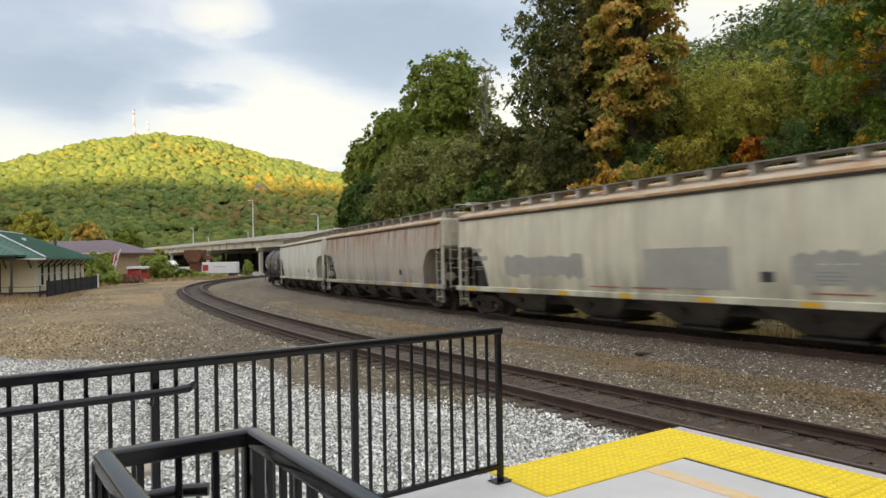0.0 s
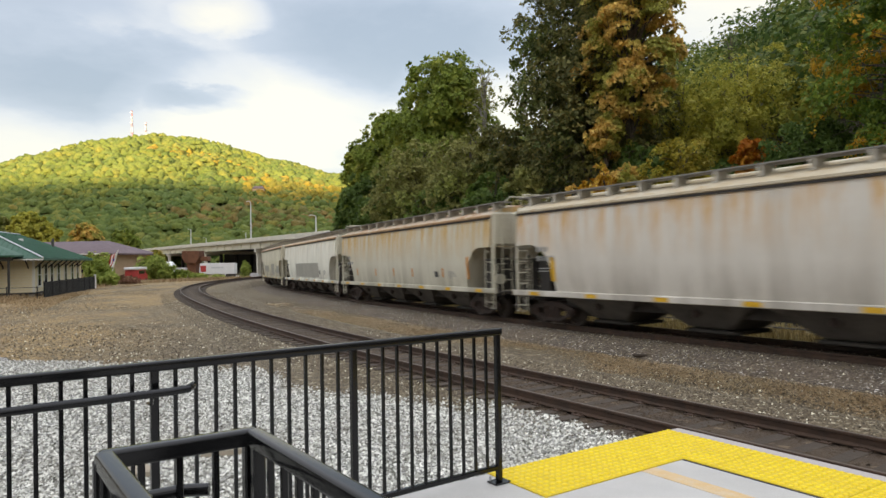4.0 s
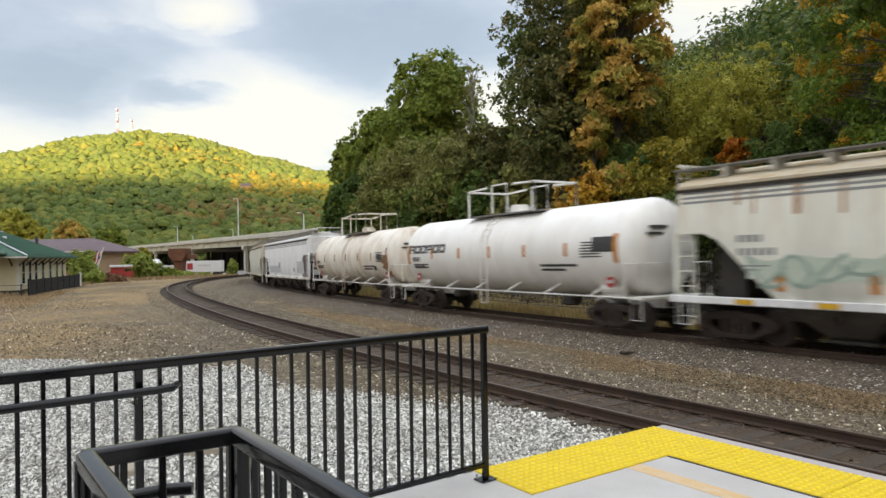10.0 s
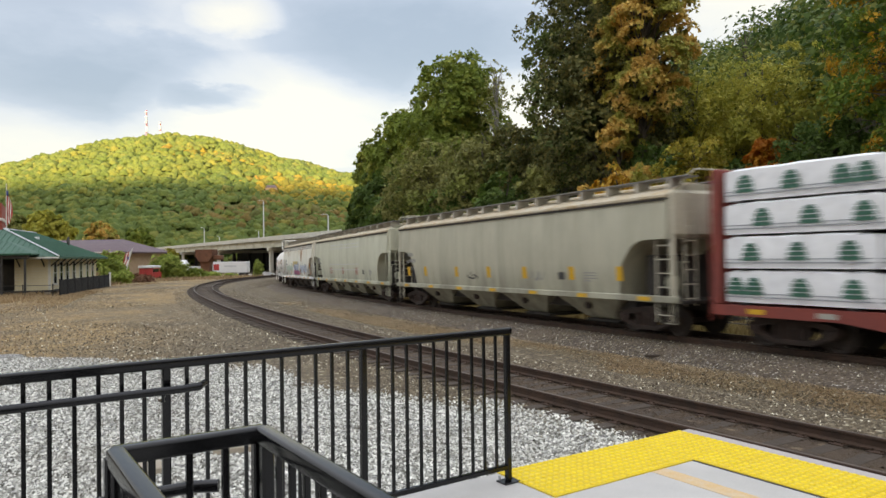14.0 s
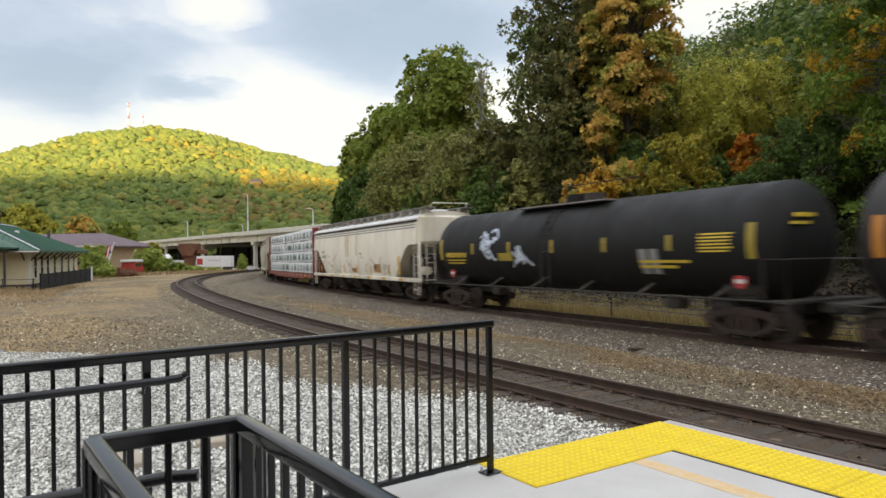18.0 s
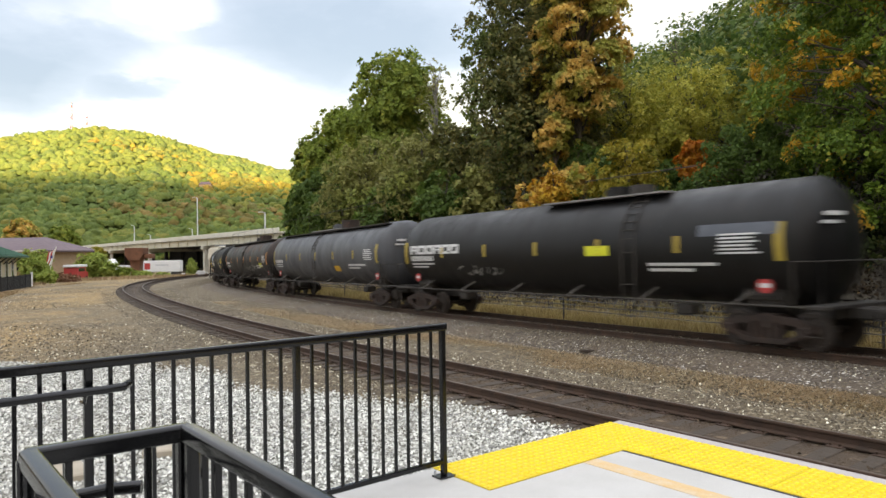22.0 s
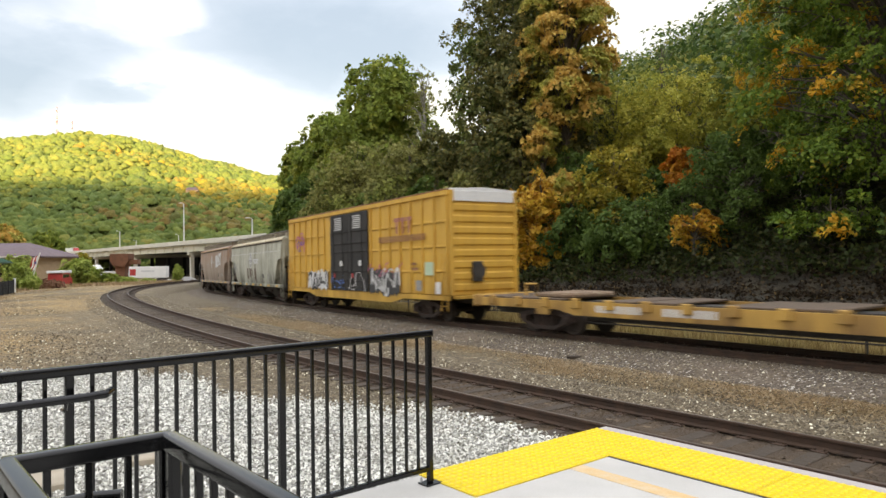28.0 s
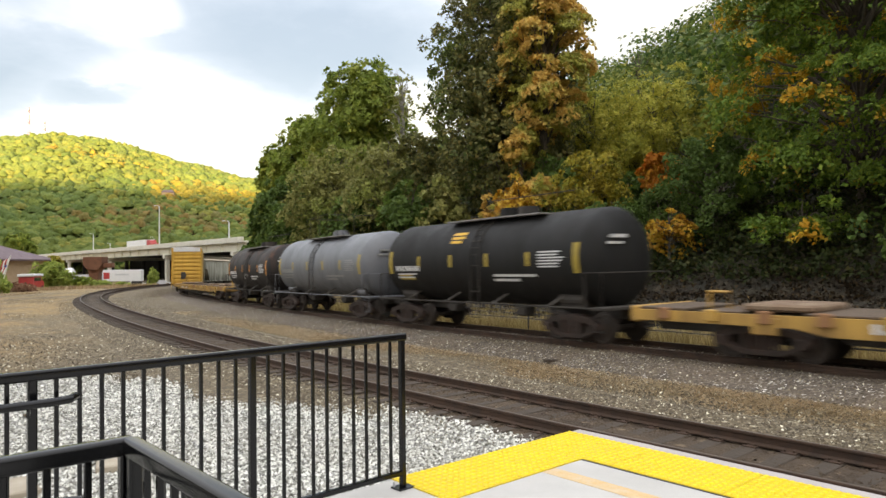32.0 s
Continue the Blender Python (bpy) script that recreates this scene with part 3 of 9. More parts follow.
# lighter lime copy of the hill leaves, with sunlight put into the colour
L_HILL_SUNLIT = wood_mat("leaf_hill_sunlit", narrow([(0.0, (0.14, 0.195, 0.055, 1)), (0.5, (0.205, 0.255, 0.066, 1)), (0.85, (0.275, 0.295, 0.072, 1)), (1.0, (0.36, 0.32, 0.075, 1))], 0.65))
L_HILL_GOLD = wood_mat("leaf_hill_gold", [(0.0, (0.20, 0.20, 0.055, 1)), (0.4, (0.33, 0.265, 0.055, 1)), (0.8, (0.44, 0.32, 0.055, 1)), (1.0, (0.40, 0.25, 0.055, 1))])
L_HILL_RUSSET = wood_mat("leaf_hill_russet", [(0.0, (0.14, 0.145, 0.05, 1)), (0.5, (0.20, 0.17, 0.06, 1)), (1.0, (0.26, 0.18, 0.065, 1))])
L_VALLEY = wood_mat("leaf_valley", [(0.0, (0.06, 0.11, 0.03, 1)), (0.4, (0.11, 0.17, 0.04, 1)), (0.7, (0.20, 0.24, 0.05, 1)), (0.9, (0.28, 0.22, 0.06, 1)), (1.0, (0.33, 0.32, 0.06, 1))])
L_BANK = leaf_mat("leaf_bank", [(0.0, (0.045, 0.085, 0.022, 1)), (0.5, (0.085, 0.14, 0.03, 1)), (0.85, (0.14, 0.19, 0.04, 1)), (1.0, (0.22, 0.22, 0.045, 1))], OLIVE, 0.35, 0.06)

# ---- ground ----


def spread(lo, hi, fine, grow):
    a = [0.0]
    d = fine
    while a[-1] < hi:
        a.append(a[-1] + d)
        d = d * grow if a[-1] > 30 else d
    b = [0.0]
    d = fine
    while b[-1] > lo:
        b.append(b[-1] - d)
        d = d * grow if b[-1] < -30 else d
    return np.array(b[::-1] + a[1:])


gx, gy = spread(-3200, 3200, 0.8, 1.055), spread(-2600, 3600, 0.8, 1.04)
GX, GY = np.meshgrid(gx, gy, indexing="ij")
GZ = height(GX, GY)
GZ = GZ + 0.05 * np.sin(GX * 0.31 + 1.3 * np.sin(GY * 0.23)) * np.sin(GY * 0.27 + GX * 0.11)
nx, ny = GX.shape
idx = np.arange(nx * ny).reshape(nx, ny)
faces = np.stack([idx[:-1, :-1], idx[1:, :-1], idx[1:, 1:], idx[:-1, 1:]], -1).reshape(-1, 4)
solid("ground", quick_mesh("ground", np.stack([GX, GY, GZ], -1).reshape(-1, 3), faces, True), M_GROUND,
      "brown gravelly yard ground with dry grass, rising into wooded hills", "ground", kind="structure")


def strip(s0, s1, step, profile, far=False):
    """A band that follows the tracks: profile of (distance to the right, height)."""
    rows = []
    for s in np.arange(s0, s1 + step / 2, step):
        for d, z in profile:
            x, y, _ = beside(s, d + (far_off(s) - GAP if far else 0))
            rows.append((x, y, z - (far_drop(s) if far else 0)))
    n = len(profile)
    m = len(rows) // n
    k = np.arange(m * n).reshape(m, n)
    f = np.stack([k[:-1, :-1], k[:-1, 1:], k[1:, 1:], k[1:, :-1]], -1).reshape(-1, 4)[:, ::-1]
    return quick_mesh("ballast_bed", np.array(rows), f, True)


NEAR_BED = [(-2.9, -0.5), (-2.3, -0.33), (-1.6, -0.215), (-1.15, -0.215), (-0.95, -0.245), (0.0, -0.25), (0.95, -0.245), (1.15, -0.215), (1.8, -0.225), (2.6, -0.26), (3.4, -0.36), (5.2, -1.7)]
FAR_BED = [(GAP + d, z + FAR_Z) for d, z in ((-3.4, -0.6), (-2.7, -0.36), (-1.8, -0.19), (-0.9, -0.165), (0.0, -0.175), (0.9, -0.165), (1.8, -0.19), (2.7, -0.36), (3.4, -0.6))]
solid("ballast_bed", strip(-120, 260, 1.0, NEAR_BED), M_GROUND, "brown crushed stone ballast under the near track", "ballast", kind="structure")
solid("ballast_bed", strip(-300, 420, 1.0, FAR_BED, True), M_BALLAST, "grey-brown crushed stone ballast under the far track", "ballast", kind="structure")


M_FOUL = plain("fouled_ballast", (0.055, 0.035, 0.021, 1), (0.098, 0.066, 0.039, 1), 1.6, 0.95, 0, 45, 0.03, spots=(0.20, 0.145, 0.09, 1), wear=(0.56, 0.66))
solid("track_dirt", strip(-60, 200, 1.0, [(-1.16, -0.25), (-1.0, -0.212), (-0.72, -0.205), (-0.35, -0.194), (0.0, -0.186), (0.35, -0.194), (0.72, -0.205), (1.0, -0.212), (1.16, -0.25)]), M_FOUL, "dark brown dirt and fouled ballast between the rails", "dirt", kind="structure")


def scatter_stones(name, pts, size, material, label, group="", seed=1):
    """Many small broken stones as one mesh."""
    rng = np.random.default_rng(seed)
    n = len(pts)
    base = np.array([(1, 0, -0.45), (-1, 0, -0.45), (0, 1, -0.45), (0, -1, -0.45), (0, 0, 1)], float)   # sunk in the ground to their widest
    tri = np.array([(0, 2, 4), (2, 1, 4), (1, 3, 4), (3, 0, 4)])
    v = np.repeat(base[None], n, 0) * rng.uniform(0.55, 1.25, (n, 5, 1)) + rng.normal(0, 0.18, (n, 5, 3))
    v = v * (rng.uniform(0.5, 1.3, (n, 1, 1)) * size) * np.array([1, 0.8, 0.62])
    a, b = rng.uniform(0, 6.28, n), rng.normal(0, 0.5, n)
    ca, sa, cb, sb = np.cos(a)[:, None], np.sin(a)[:, None], np.cos(b)[:, None], np.sin(b)[:, None]
    x, y, z = v[..., 0], v[..., 1], v[..., 2]
    y, z = cb * y - sb * z, sb * y + cb * z
    v = np.stack([ca * x - sa * y, sa * x + ca * y, z], -1) + pts[:, None, :]
    f = (tri[None] + (np.arange(n) * 5)[:, None, None]).reshape(-1, 3)
    return solid(name, quick_mesh(name, v.reshape(-1, 3), f), material, label, "stones", group, "stuff")


rng = np.random.default_rng(4)
# ballast stones round the near track, and loose ones between and beside
s = rng.uniform(-14, 62, 90000)
d = rng.uniform(-2.6, 2.9, len(s))
x, y, _ = beside(s, d)
keep = (np.hypot(x, y) < 75) & (np.abs(d) > 1.0) & (rng.random(len(s)) < np.clip(16 / (np.hypot(x, y) + 1), 0.12, 1))
z = np.interp(d, [p[0] for p in NEAR_BED], [p[1] for p in NEAR_BED])
scatter_stones("ballast_stones", np.stack([x, y, z + 0.008], 1)[keep], 0.031, M_STONE_TRACK, "loose brown and grey ballast stones along the near track", seed=2)
s = rng.uniform(-14, 40, 42000)
d = rng.uniform(-0.98, 0.98, len(s))
d = np.where(rng.random(len(s)) < 0.45, np.copysign(0.75, d) + rng.normal(0, 0.13, len(s)), d)
x, y, _ = beside(s, d)
keep = (rng.random(len(s)) < np.clip(14 / (np.hypot(x, y) + 1), 0.2, 1)) & (0.5 * np.sin(s * 1.7) + 0.5 * np.sin(s * 0.6 + 4 * d) + rng.normal(0, 0.5, len(s)) > -0.1)
scatter_stones("dirt_clods", np.stack([x, y, np.interp(np.abs(d), (0.0, 0.72, 1.0), (-0.188, -0.203, -0.208))], 1)[keep], 0.042, M_FOUL, "brown clods of dirt and fouled ballast between the rails", seed=8)
s = rng.uniform(-14, 60, 110000)
d = rng.uniform(0, 1, len(s)) * (far_off(s) + 0.4) + 2.8
x, y, _ = beside(s, d)
fd = d - far_off(s) + GAP
keep = rng.random(len(s)) < np.clip(16 / (np.hypot(x, y) + 1), 0.15, 1) * (0.35 + 0.65 * (np.sin(x * .5) * np.sin(y * .4 + x * .2) > -0.2))
z = np.where(fd > GAP - 3, np.maximum(np.interp(fd, [p[0] for p in FAR_BED], [p[1] for p in FAR_BED]) - far_drop(s), height(x, y)), height(x, y))
scatter_stones("yard_stones", np.stack([x, y, z + 0.01], 1)[keep], 0.030, M_STONE_TRACK, "scattered pale and brown stones between the tracks", seed=3)
s = rng.uniform(-5, 75, 60000)
d = -2.5 - rng.gamma(1.5, 6.0, len(s))
x, y, _ = beside(s, d)
keep = (rng.random(len(s)) < np.clip(20 / (np.hypot(x, y) + 1), 0.1, 1)) & (y > 9)
scatter_stones("yard_stones", np.stack([x, y, height(x, y) + 0.01], 1)[keep], 0.038, M_STONE_TRACK, "scattered stones on the dirt yard", seed=5)

# ---- rails and ties ----
RAIL = [(-0.07, -0.17), (-0.07, -0.155), (-0.012, -0.13), (-0.01, -0.05), (-0.036, -0.038), (-0.036, -0.008), (-0.028, 0.0),
        (0.028, 0.0), (0.036, -0.008), (0.036, -0.038), (0.01, -0.05), (0.012, -0.13), (0.07, -0.155), (0.07, -0.17)]


def rail_part(parent, d0, z0, s0, s1, step, far):
    b = Build()
    rings = []
    for s in np.arange(s0, s1 + step / 2, step):
        k = (float(far_off(s)) - GAP, float(far_drop(s))) if far else (0.0, 0.0)
        rings.append([(float(q[0]), float(q[1]), z0 + w - k[1]) for q, w in ((beside(s, d0 + o + k[0]), w) for o, w in RAIL)])
    b.loft(rings)
    me = b.mesh("rail")
    me.materials.append(M_RAIL)
    me.materials.append(M_RAILHEAD)
    n = len(RAIL)
    flags = np.zeros(len(me.polygons), np.int32)
    flags[np.arange(len(rings) - 1) * n + 6] = 1
    me.polygons.foreach_set("material_index", flags)
    return part("rail", me, None, parent)


def track(label, d0, z0, s0, s1, tie0, tie1):
    t = thing("railway_track", label, "track", "railway tracks", "structure")
    for o in (-0.753, 0.753):
        rail_part(t, d0 + o, z0, s0, s1, 1.0, d0 > 1)
    tie = Build().box(-0.115, 0.115, -1.3, 1.3, -0.14, 0.0, 0.012).mesh("tie")
    plate = Build().box(-0.1, 0.1, -0.17, 0.17, 0.0, 0.018, 0.004)
    for px in (-0.06, 0.06):
        for py in (-0.11, 0.11):
            plate.box(px - 0.014, px + 0.014, py - 0.018, py + 0.018, 0.018, 0.05, 0.004)
    plate = plate.mesh("tie_plate")
    r = random.Random(3)
    for s in np.arange(tie0, tie1, 0.53):
        k = (float(far_off(s)) - GAP, float(far_drop(s))) if d0 > 1 else (0.0, 0.0)
        x, y, h = beside(s, d0 + k[0])
        o = part("tie", tie, M_TIE, t, "", pose(float(x), float(y), z0 - k[1] - 0.178 + r.uniform(-0.015, 0.006), 0, 0, math.degrees(h) + r.uniform(-1.6, 1.6)))
        if math.hypot(x, y) < 26:
            for w in (-0.753, 0.753):
                part("tie_plate", plate, M_RAIL, o, "", pose(0, w, 0.0))
    return t


track("rust-brown rails on weathered wooden ties, curving away", 0.0, 0.0, -120, 260, -16, 120)
track("polished main line rails on dark ties behind a gravel strip", GAP, FAR_Z, -520, 540, -20, 116)

# ---- platform: u runs from the track edge, v from the end edge ----
EU, EV = Vector((-0.810, -0.586, 0)), Vector((0.586, -0.810, 0))
PZ = 0.853
PLAT = Matrix(((EU.x, EV.x, 0, 1.896), (EU.y, EV.y, 0, 6.414), (0, 0, 1, PZ), (0, 0, 0, 1)))
platform = thing("platform", "pale concrete station platform with yellow tactile edging", "platform", kind="structure", m=PLAT)
part("slab", Build().box(0.14, 14, 0.0, 26, -0.16, 0.0, 0.01), M_CONCRETE, platform, "pale smooth concrete slab")
part("foundation", Build().box(0.35, 13.8, 0.2, 25.8, -1.35, -0.16, 0.02), M_CAST, platform, "concrete foundation wall")
part("edge_strip", Build().box(0.0, 0.138, 0.0, 26, -0.16, 0.003, 0.008), M_EDGE, platform, "off-white platform edge strip")
part("joint_seal", Build().box(0.782, 0.80, 0.64, 26, -0.02, 0.004), M_SEAL, platform, "black joint along the tactile strip")
part("painted_line", Build().box(1.12, 1.27, 0.64, 26, -0.01, 0.003), M_ORANGE, platform, "faded orange line")


def tactile(w, l):
    b = Build().box(0, w, 0, l, 0.0, 0.009, 0.0012)
    nu, nv = int(round(w / 0.0605)), int(round(l / 0.0605))
    for i in range(nu):
        for j in range(nv):
            u, v = (i + 0.5) * w / nu, (j + 0.5) * l / nv
            b.loft([[(u + math.cos(a) * r, v + math.sin(a) * r, z) for a in (k * math.pi / 3 for k in range(6))] for r, z in ((0.024, 0.008), (0.021, 0.014), (0.013, 0.0185))])
    return b.mesh("tactile_panel")


panel = tactile(0.634, 0.90)
for i in range(26):
    v0 = 0.0 + i * 0.906 if i else 0.0
    part("tactile_panel", panel, M_YELLOW, platform, "", pose(0.142, v0 + 0.002, 0.0))
panel = tactile(0.715, 0.634)
for i in range(2):
    part("tactile_panel", panel, M_YELLOW, platform, "", pose(0.782 + i * 0.721, 0.002, 0.0))


def rounded_bar(x0, x1, r, z, m):
    """A square tube with well-rounded corners along x."""
    ring = [(r * (0.55 * k + 0.45 * math.cos(a)), r * (0.55 * q + 0.45 * math.sin(a))) for k, q, a0 in ((1, 1, 0), (-1, 1, 90), (-1, -1, 180), (1, -1, 270)) for a in (radians(a0 + d) for d in (0, 22.5, 45, 67.5, 90))]
    return Build().loft([[(x, y * e, z + q * e) for y, q in ring] for x, e in ((x0, 0.6), (x0 + r * 0.35, 1.0), (x1 - r * 0.35, 1.0), (x1, 0.6))], m=m)


def guard(parent, p, q, top, posts, post_w=0.041, tube=0.026, low=0.11, foot=0.0, ends=()):
    """A run of railing from p to q on the platform: top rail, bottom rail, posts and balusters."""
    p, q = Vector(p), Vector(q)
    d = q - p
    L = d.length
    d.normalize()
    s = Vector((-d.y, d.x, 0))
    turn = Matrix(((d.x, s.x, 0, p.x), (d.y, s.y, 0, p.y), (0, 0, 1, 0), (0, 0, 0, 1)))
    part("top_rail", rounded_bar(-tube * 0.6, L + tube * 0.6, tube, top - tube, turn), M_BLACK, parent)
    part("bottom_rail", Build().box(0, L, -0.018, 0.018, low - 0.018, low + 0.018, 0.006, turn), M_BLACK, parent)
    h = post_w / 2
    for k in posts:
        o = part("post", Build().box(k - h, k + h, -h, h, foot + 0.012, top - tube, 0.006, turn), M_BLACK, parent)
        part("base_plate", Build().box(k - 0.07, k + 0.07, -0.055, 0.055, foot, foot + 0.012, 0.003, turn), M_BLACK, o)
        for bx in (-0.05, 0.05):
            part("anchor_bolt", Build().tube(turn @ Vector((k + bx, -0.04, foot + 0.012)), turn @ Vector((k + bx, -0.04, foot + 0.045)), 0.009, 6), M_GALV, o)
    for w0, w1 in zip(posts, posts[1:]):
        n = max(1, int(round((w1 - w0) / 0.106)))
        for k in (w0 + (w1 - w0) * i / n for i in range(1, n)):
            part("baluster", Build().box(k - 0.0100, k + 0.0100, -0.0100, 0.0100, low, top - tube, 0.003, turn), M_BLACK, parent)


guard_a = thing("guard_railing", "black painted steel railing along the platform end", "railing", "platform railings", m=PLAT)
guard(guard_a, (2.25, 0.205, 0), (9.2, 0.47, 0), 1.10, (0.02, 1.181, 2.338, 3.50, 4.66, 5.82, 6.93))
hand = thing("handrail", "black steel tube handrail with closed end, fixed to the railing", "handrail", "handrails", m=PLAT)
part("tube", Build().path([(4.40, 0.31, 0.955), (4.44, 0.385, 0.955), (4.53, 0.41, 0.955), (9.0, 0.60, 0.955)], 0.021, 16), M_BLACK, hand)
for u in (4.62, 5.85, 7.1):
    part("bracket", Build().path([(u, 0.41 + (u - 4.5) * 0.042, 0.94), (u, 0.39 + (u - 4.5) * 0.042, 0.90), (u, 0.30 + (u - 4.5) * 0.04, 0.89)], 0.009, 6), M_BLACK, hand)

guard_b = thing("stair_railing", "black painted steel railing with a narrow turned end", "railing", "platform railings", m=PLAT)
guard(guard_b, (4.60, 1.88, 0), (5.03, 1.88, 0), 1.075, (0.01, 0.44), tube=0.027)
guard(guard_b, (4.60, 1.90, 0), (4.57, 3.55, 0), 1.075, (0.03, 0.78, 1.58), tube=0.027)
guard(guard_b, (5.03, 1.90, 0), (5.0, 3.0, 0), 1.075, (0.03, 1.06), tube=0.027)
hand2 = thing("handrail", "black steel tube handrail below the railing top", "handrail", "handrails", m=PLAT)
part("tube", Build().path([(4.70, 1.74, 0.86), (4.78, 1.70, 0.86), (6.4, 1.70, 0.86)], 0.021, 16), M_BLACK, hand2)
part("bracket", Build().path([(4.9, 1.70, 0.85), (4.9, 1.72, 0.80), (4.9, 1.85, 0.79)], 0.009, 6), M_BLACK, hand2)

# ---- white gravel by the platform ----
edge = [(-18, 20.5), (-14.5, 20.4), (-10.0, 18.6), (-7.8, 18.6), (-5.2, 16.8), (-3.0, 13.9), (-1.4, 13.5), (0.3, 12.4), (1.3, 11.4), (2.0, 10.9), (2.4, 10.2), (3.1, 8.9)]


def gravel_limit(x):
    return np.interp(x, [p[0] for p in edge], [p[1] for p in edge]) + 0.25 * np.sin(x * 2.1) + 0.15 * np.sin(x * 5.3)


def gravel_top(x, y):
    """The gravel lies level and climbs the shoulder of the near track's ballast."""
    d, _ = off_track(np.asarray(x, float), np.asarray(y, float))
    return np.maximum(-0.29 + 0.02 * np.sin(x * 1.1) * np.sin(y * 0.9), np.interp(d, [p[0] for p in NEAR_BED], [p[1] for p in NEAR_BED]) + 0.012)


cols, rws = np.linspace(-18, 3.0, 90), np.linspace(0, 1, 40)
vg = []
for x in cols:
    for r in rws:
        y = 0.5 + r * (float(gravel_limit(x)) - 0.5)
        vg.append((x, y, gravel_top(x, y) - 0.16 * max(0.0, r - 0.97) / 0.03))
k = np.arange(90 * 40).reshape(90, 40)
solid("gravel_bed", quick_mesh("gravel_bed", np.array(vg), np.stack([k[:-1, :-1], k[1:, :-1], k[1:, 1:], k[:-1, 1:]], -1).reshape(-1, 4), True),
      M_WHITE_GRAVEL, "bed of crushed stone beside the platform, darkened for shaded gaps", "gravel", kind="structure")
x = rng.uniform(-15, 3.0, 210000)
y = rng.uniform(3.0, 19, 210000)
keep = (y < gravel_limit(x) + rng.normal(0, 0.25, len(x))) & (rng.random(len(x)) < np.clip(9.5 / np.hypot(x, y), 0.2, 1)) & (np.abs(np.arctan2(x, y) + 0.35) < 0.75)
z = gravel_top(x, y)
scatter_stones("gravel_stones", np.stack([x, y, z + 0.006], 1)[keep], 0.035, M_STONE_WHITE, "pale grey and white crushed stones", seed=8)

for px_, py_, w_, l_, g_ in ((-3.62, 10.0, 0.32, 0.5, 20), (-4.5, 8.75, 0.3, 0.35, 36)):
    block = thing("concrete_block", "worn beige concrete block lying in the gravel", "concrete block", "blocks in the gravel", m=pose(px_, py_, -0.30, 0, 0, g_))
    part("slab", Build().box(-w_, w_, -l_, l_, 0.0, 0.12, 0.02), M_BLOCK, block)

# ---- foliage ----


def leaves(centres, normals, radii, per, size, rng, flat=0.25, droop=0.25, three=False, wild=0.55):
    """Leafy sprays: flat clusters of four-cornered leaves round each centre."""
    n = len(centres)
    c = np.repeat(centres, per, 0)
    nn = np.repeat(normals, per, 0)
    rr = np.repeat(radii, per)
    m = n * per
    a = np.cross(nn, rng.normal(size=(m, 3)))
    a /= np.linalg.norm(a, axis=1, keepdims=True) + 1e-9
    b = np.cross(nn, a)
    k = np.sqrt(rng.random(m)) * rr
    ang = rng.uniform(0, 6.283, m)
    p = c + a * (k * np.cos(ang))[:, None] + b * (k * np.sin(ang))[:, None] + nn * (rng.normal(0, flat, m) * rr)[:, None]
    p[:, 2] -= droop * k * k / (rr + 1e-6)
    o = nn + rng.normal(0, wild, (m, 3))
    o /= np.linalg.norm(o, axis=1, keepdims=True)
    u = np.cross(o, rng.normal(size=(m, 3)))
    u /= np.linalg.norm(u, axis=1, keepdims=True) + 1e-9
    v = np.cross(o, u)
    h = (size * rng.uniform(0.6, 1.3, m))[:, None]
    tip = o * h * 0.18
    if three:
        q = np.stack([p - u * h * 0.68 - v * h * 0.4, p + u * h * 0.68 - v * h * 0.4, p + v * h * 0.75 + tip * 2], 1)
        return q.reshape(-1, 3), np.arange(m * 3).reshape(-1, 3)
    q = np.stack([p - u * h * 0.62, p - v * h * 0.36 + tip, p + u * h * 0.62 - tip, p + v * h * 0.36 + tip], 1)
    return q.reshape(-1, 3), np.arange(m * 4).reshape(-1, 4)


def unit(a):
    return a / (np.linalg.norm(a, axis=-1, keepdims=True) + 1e-9)


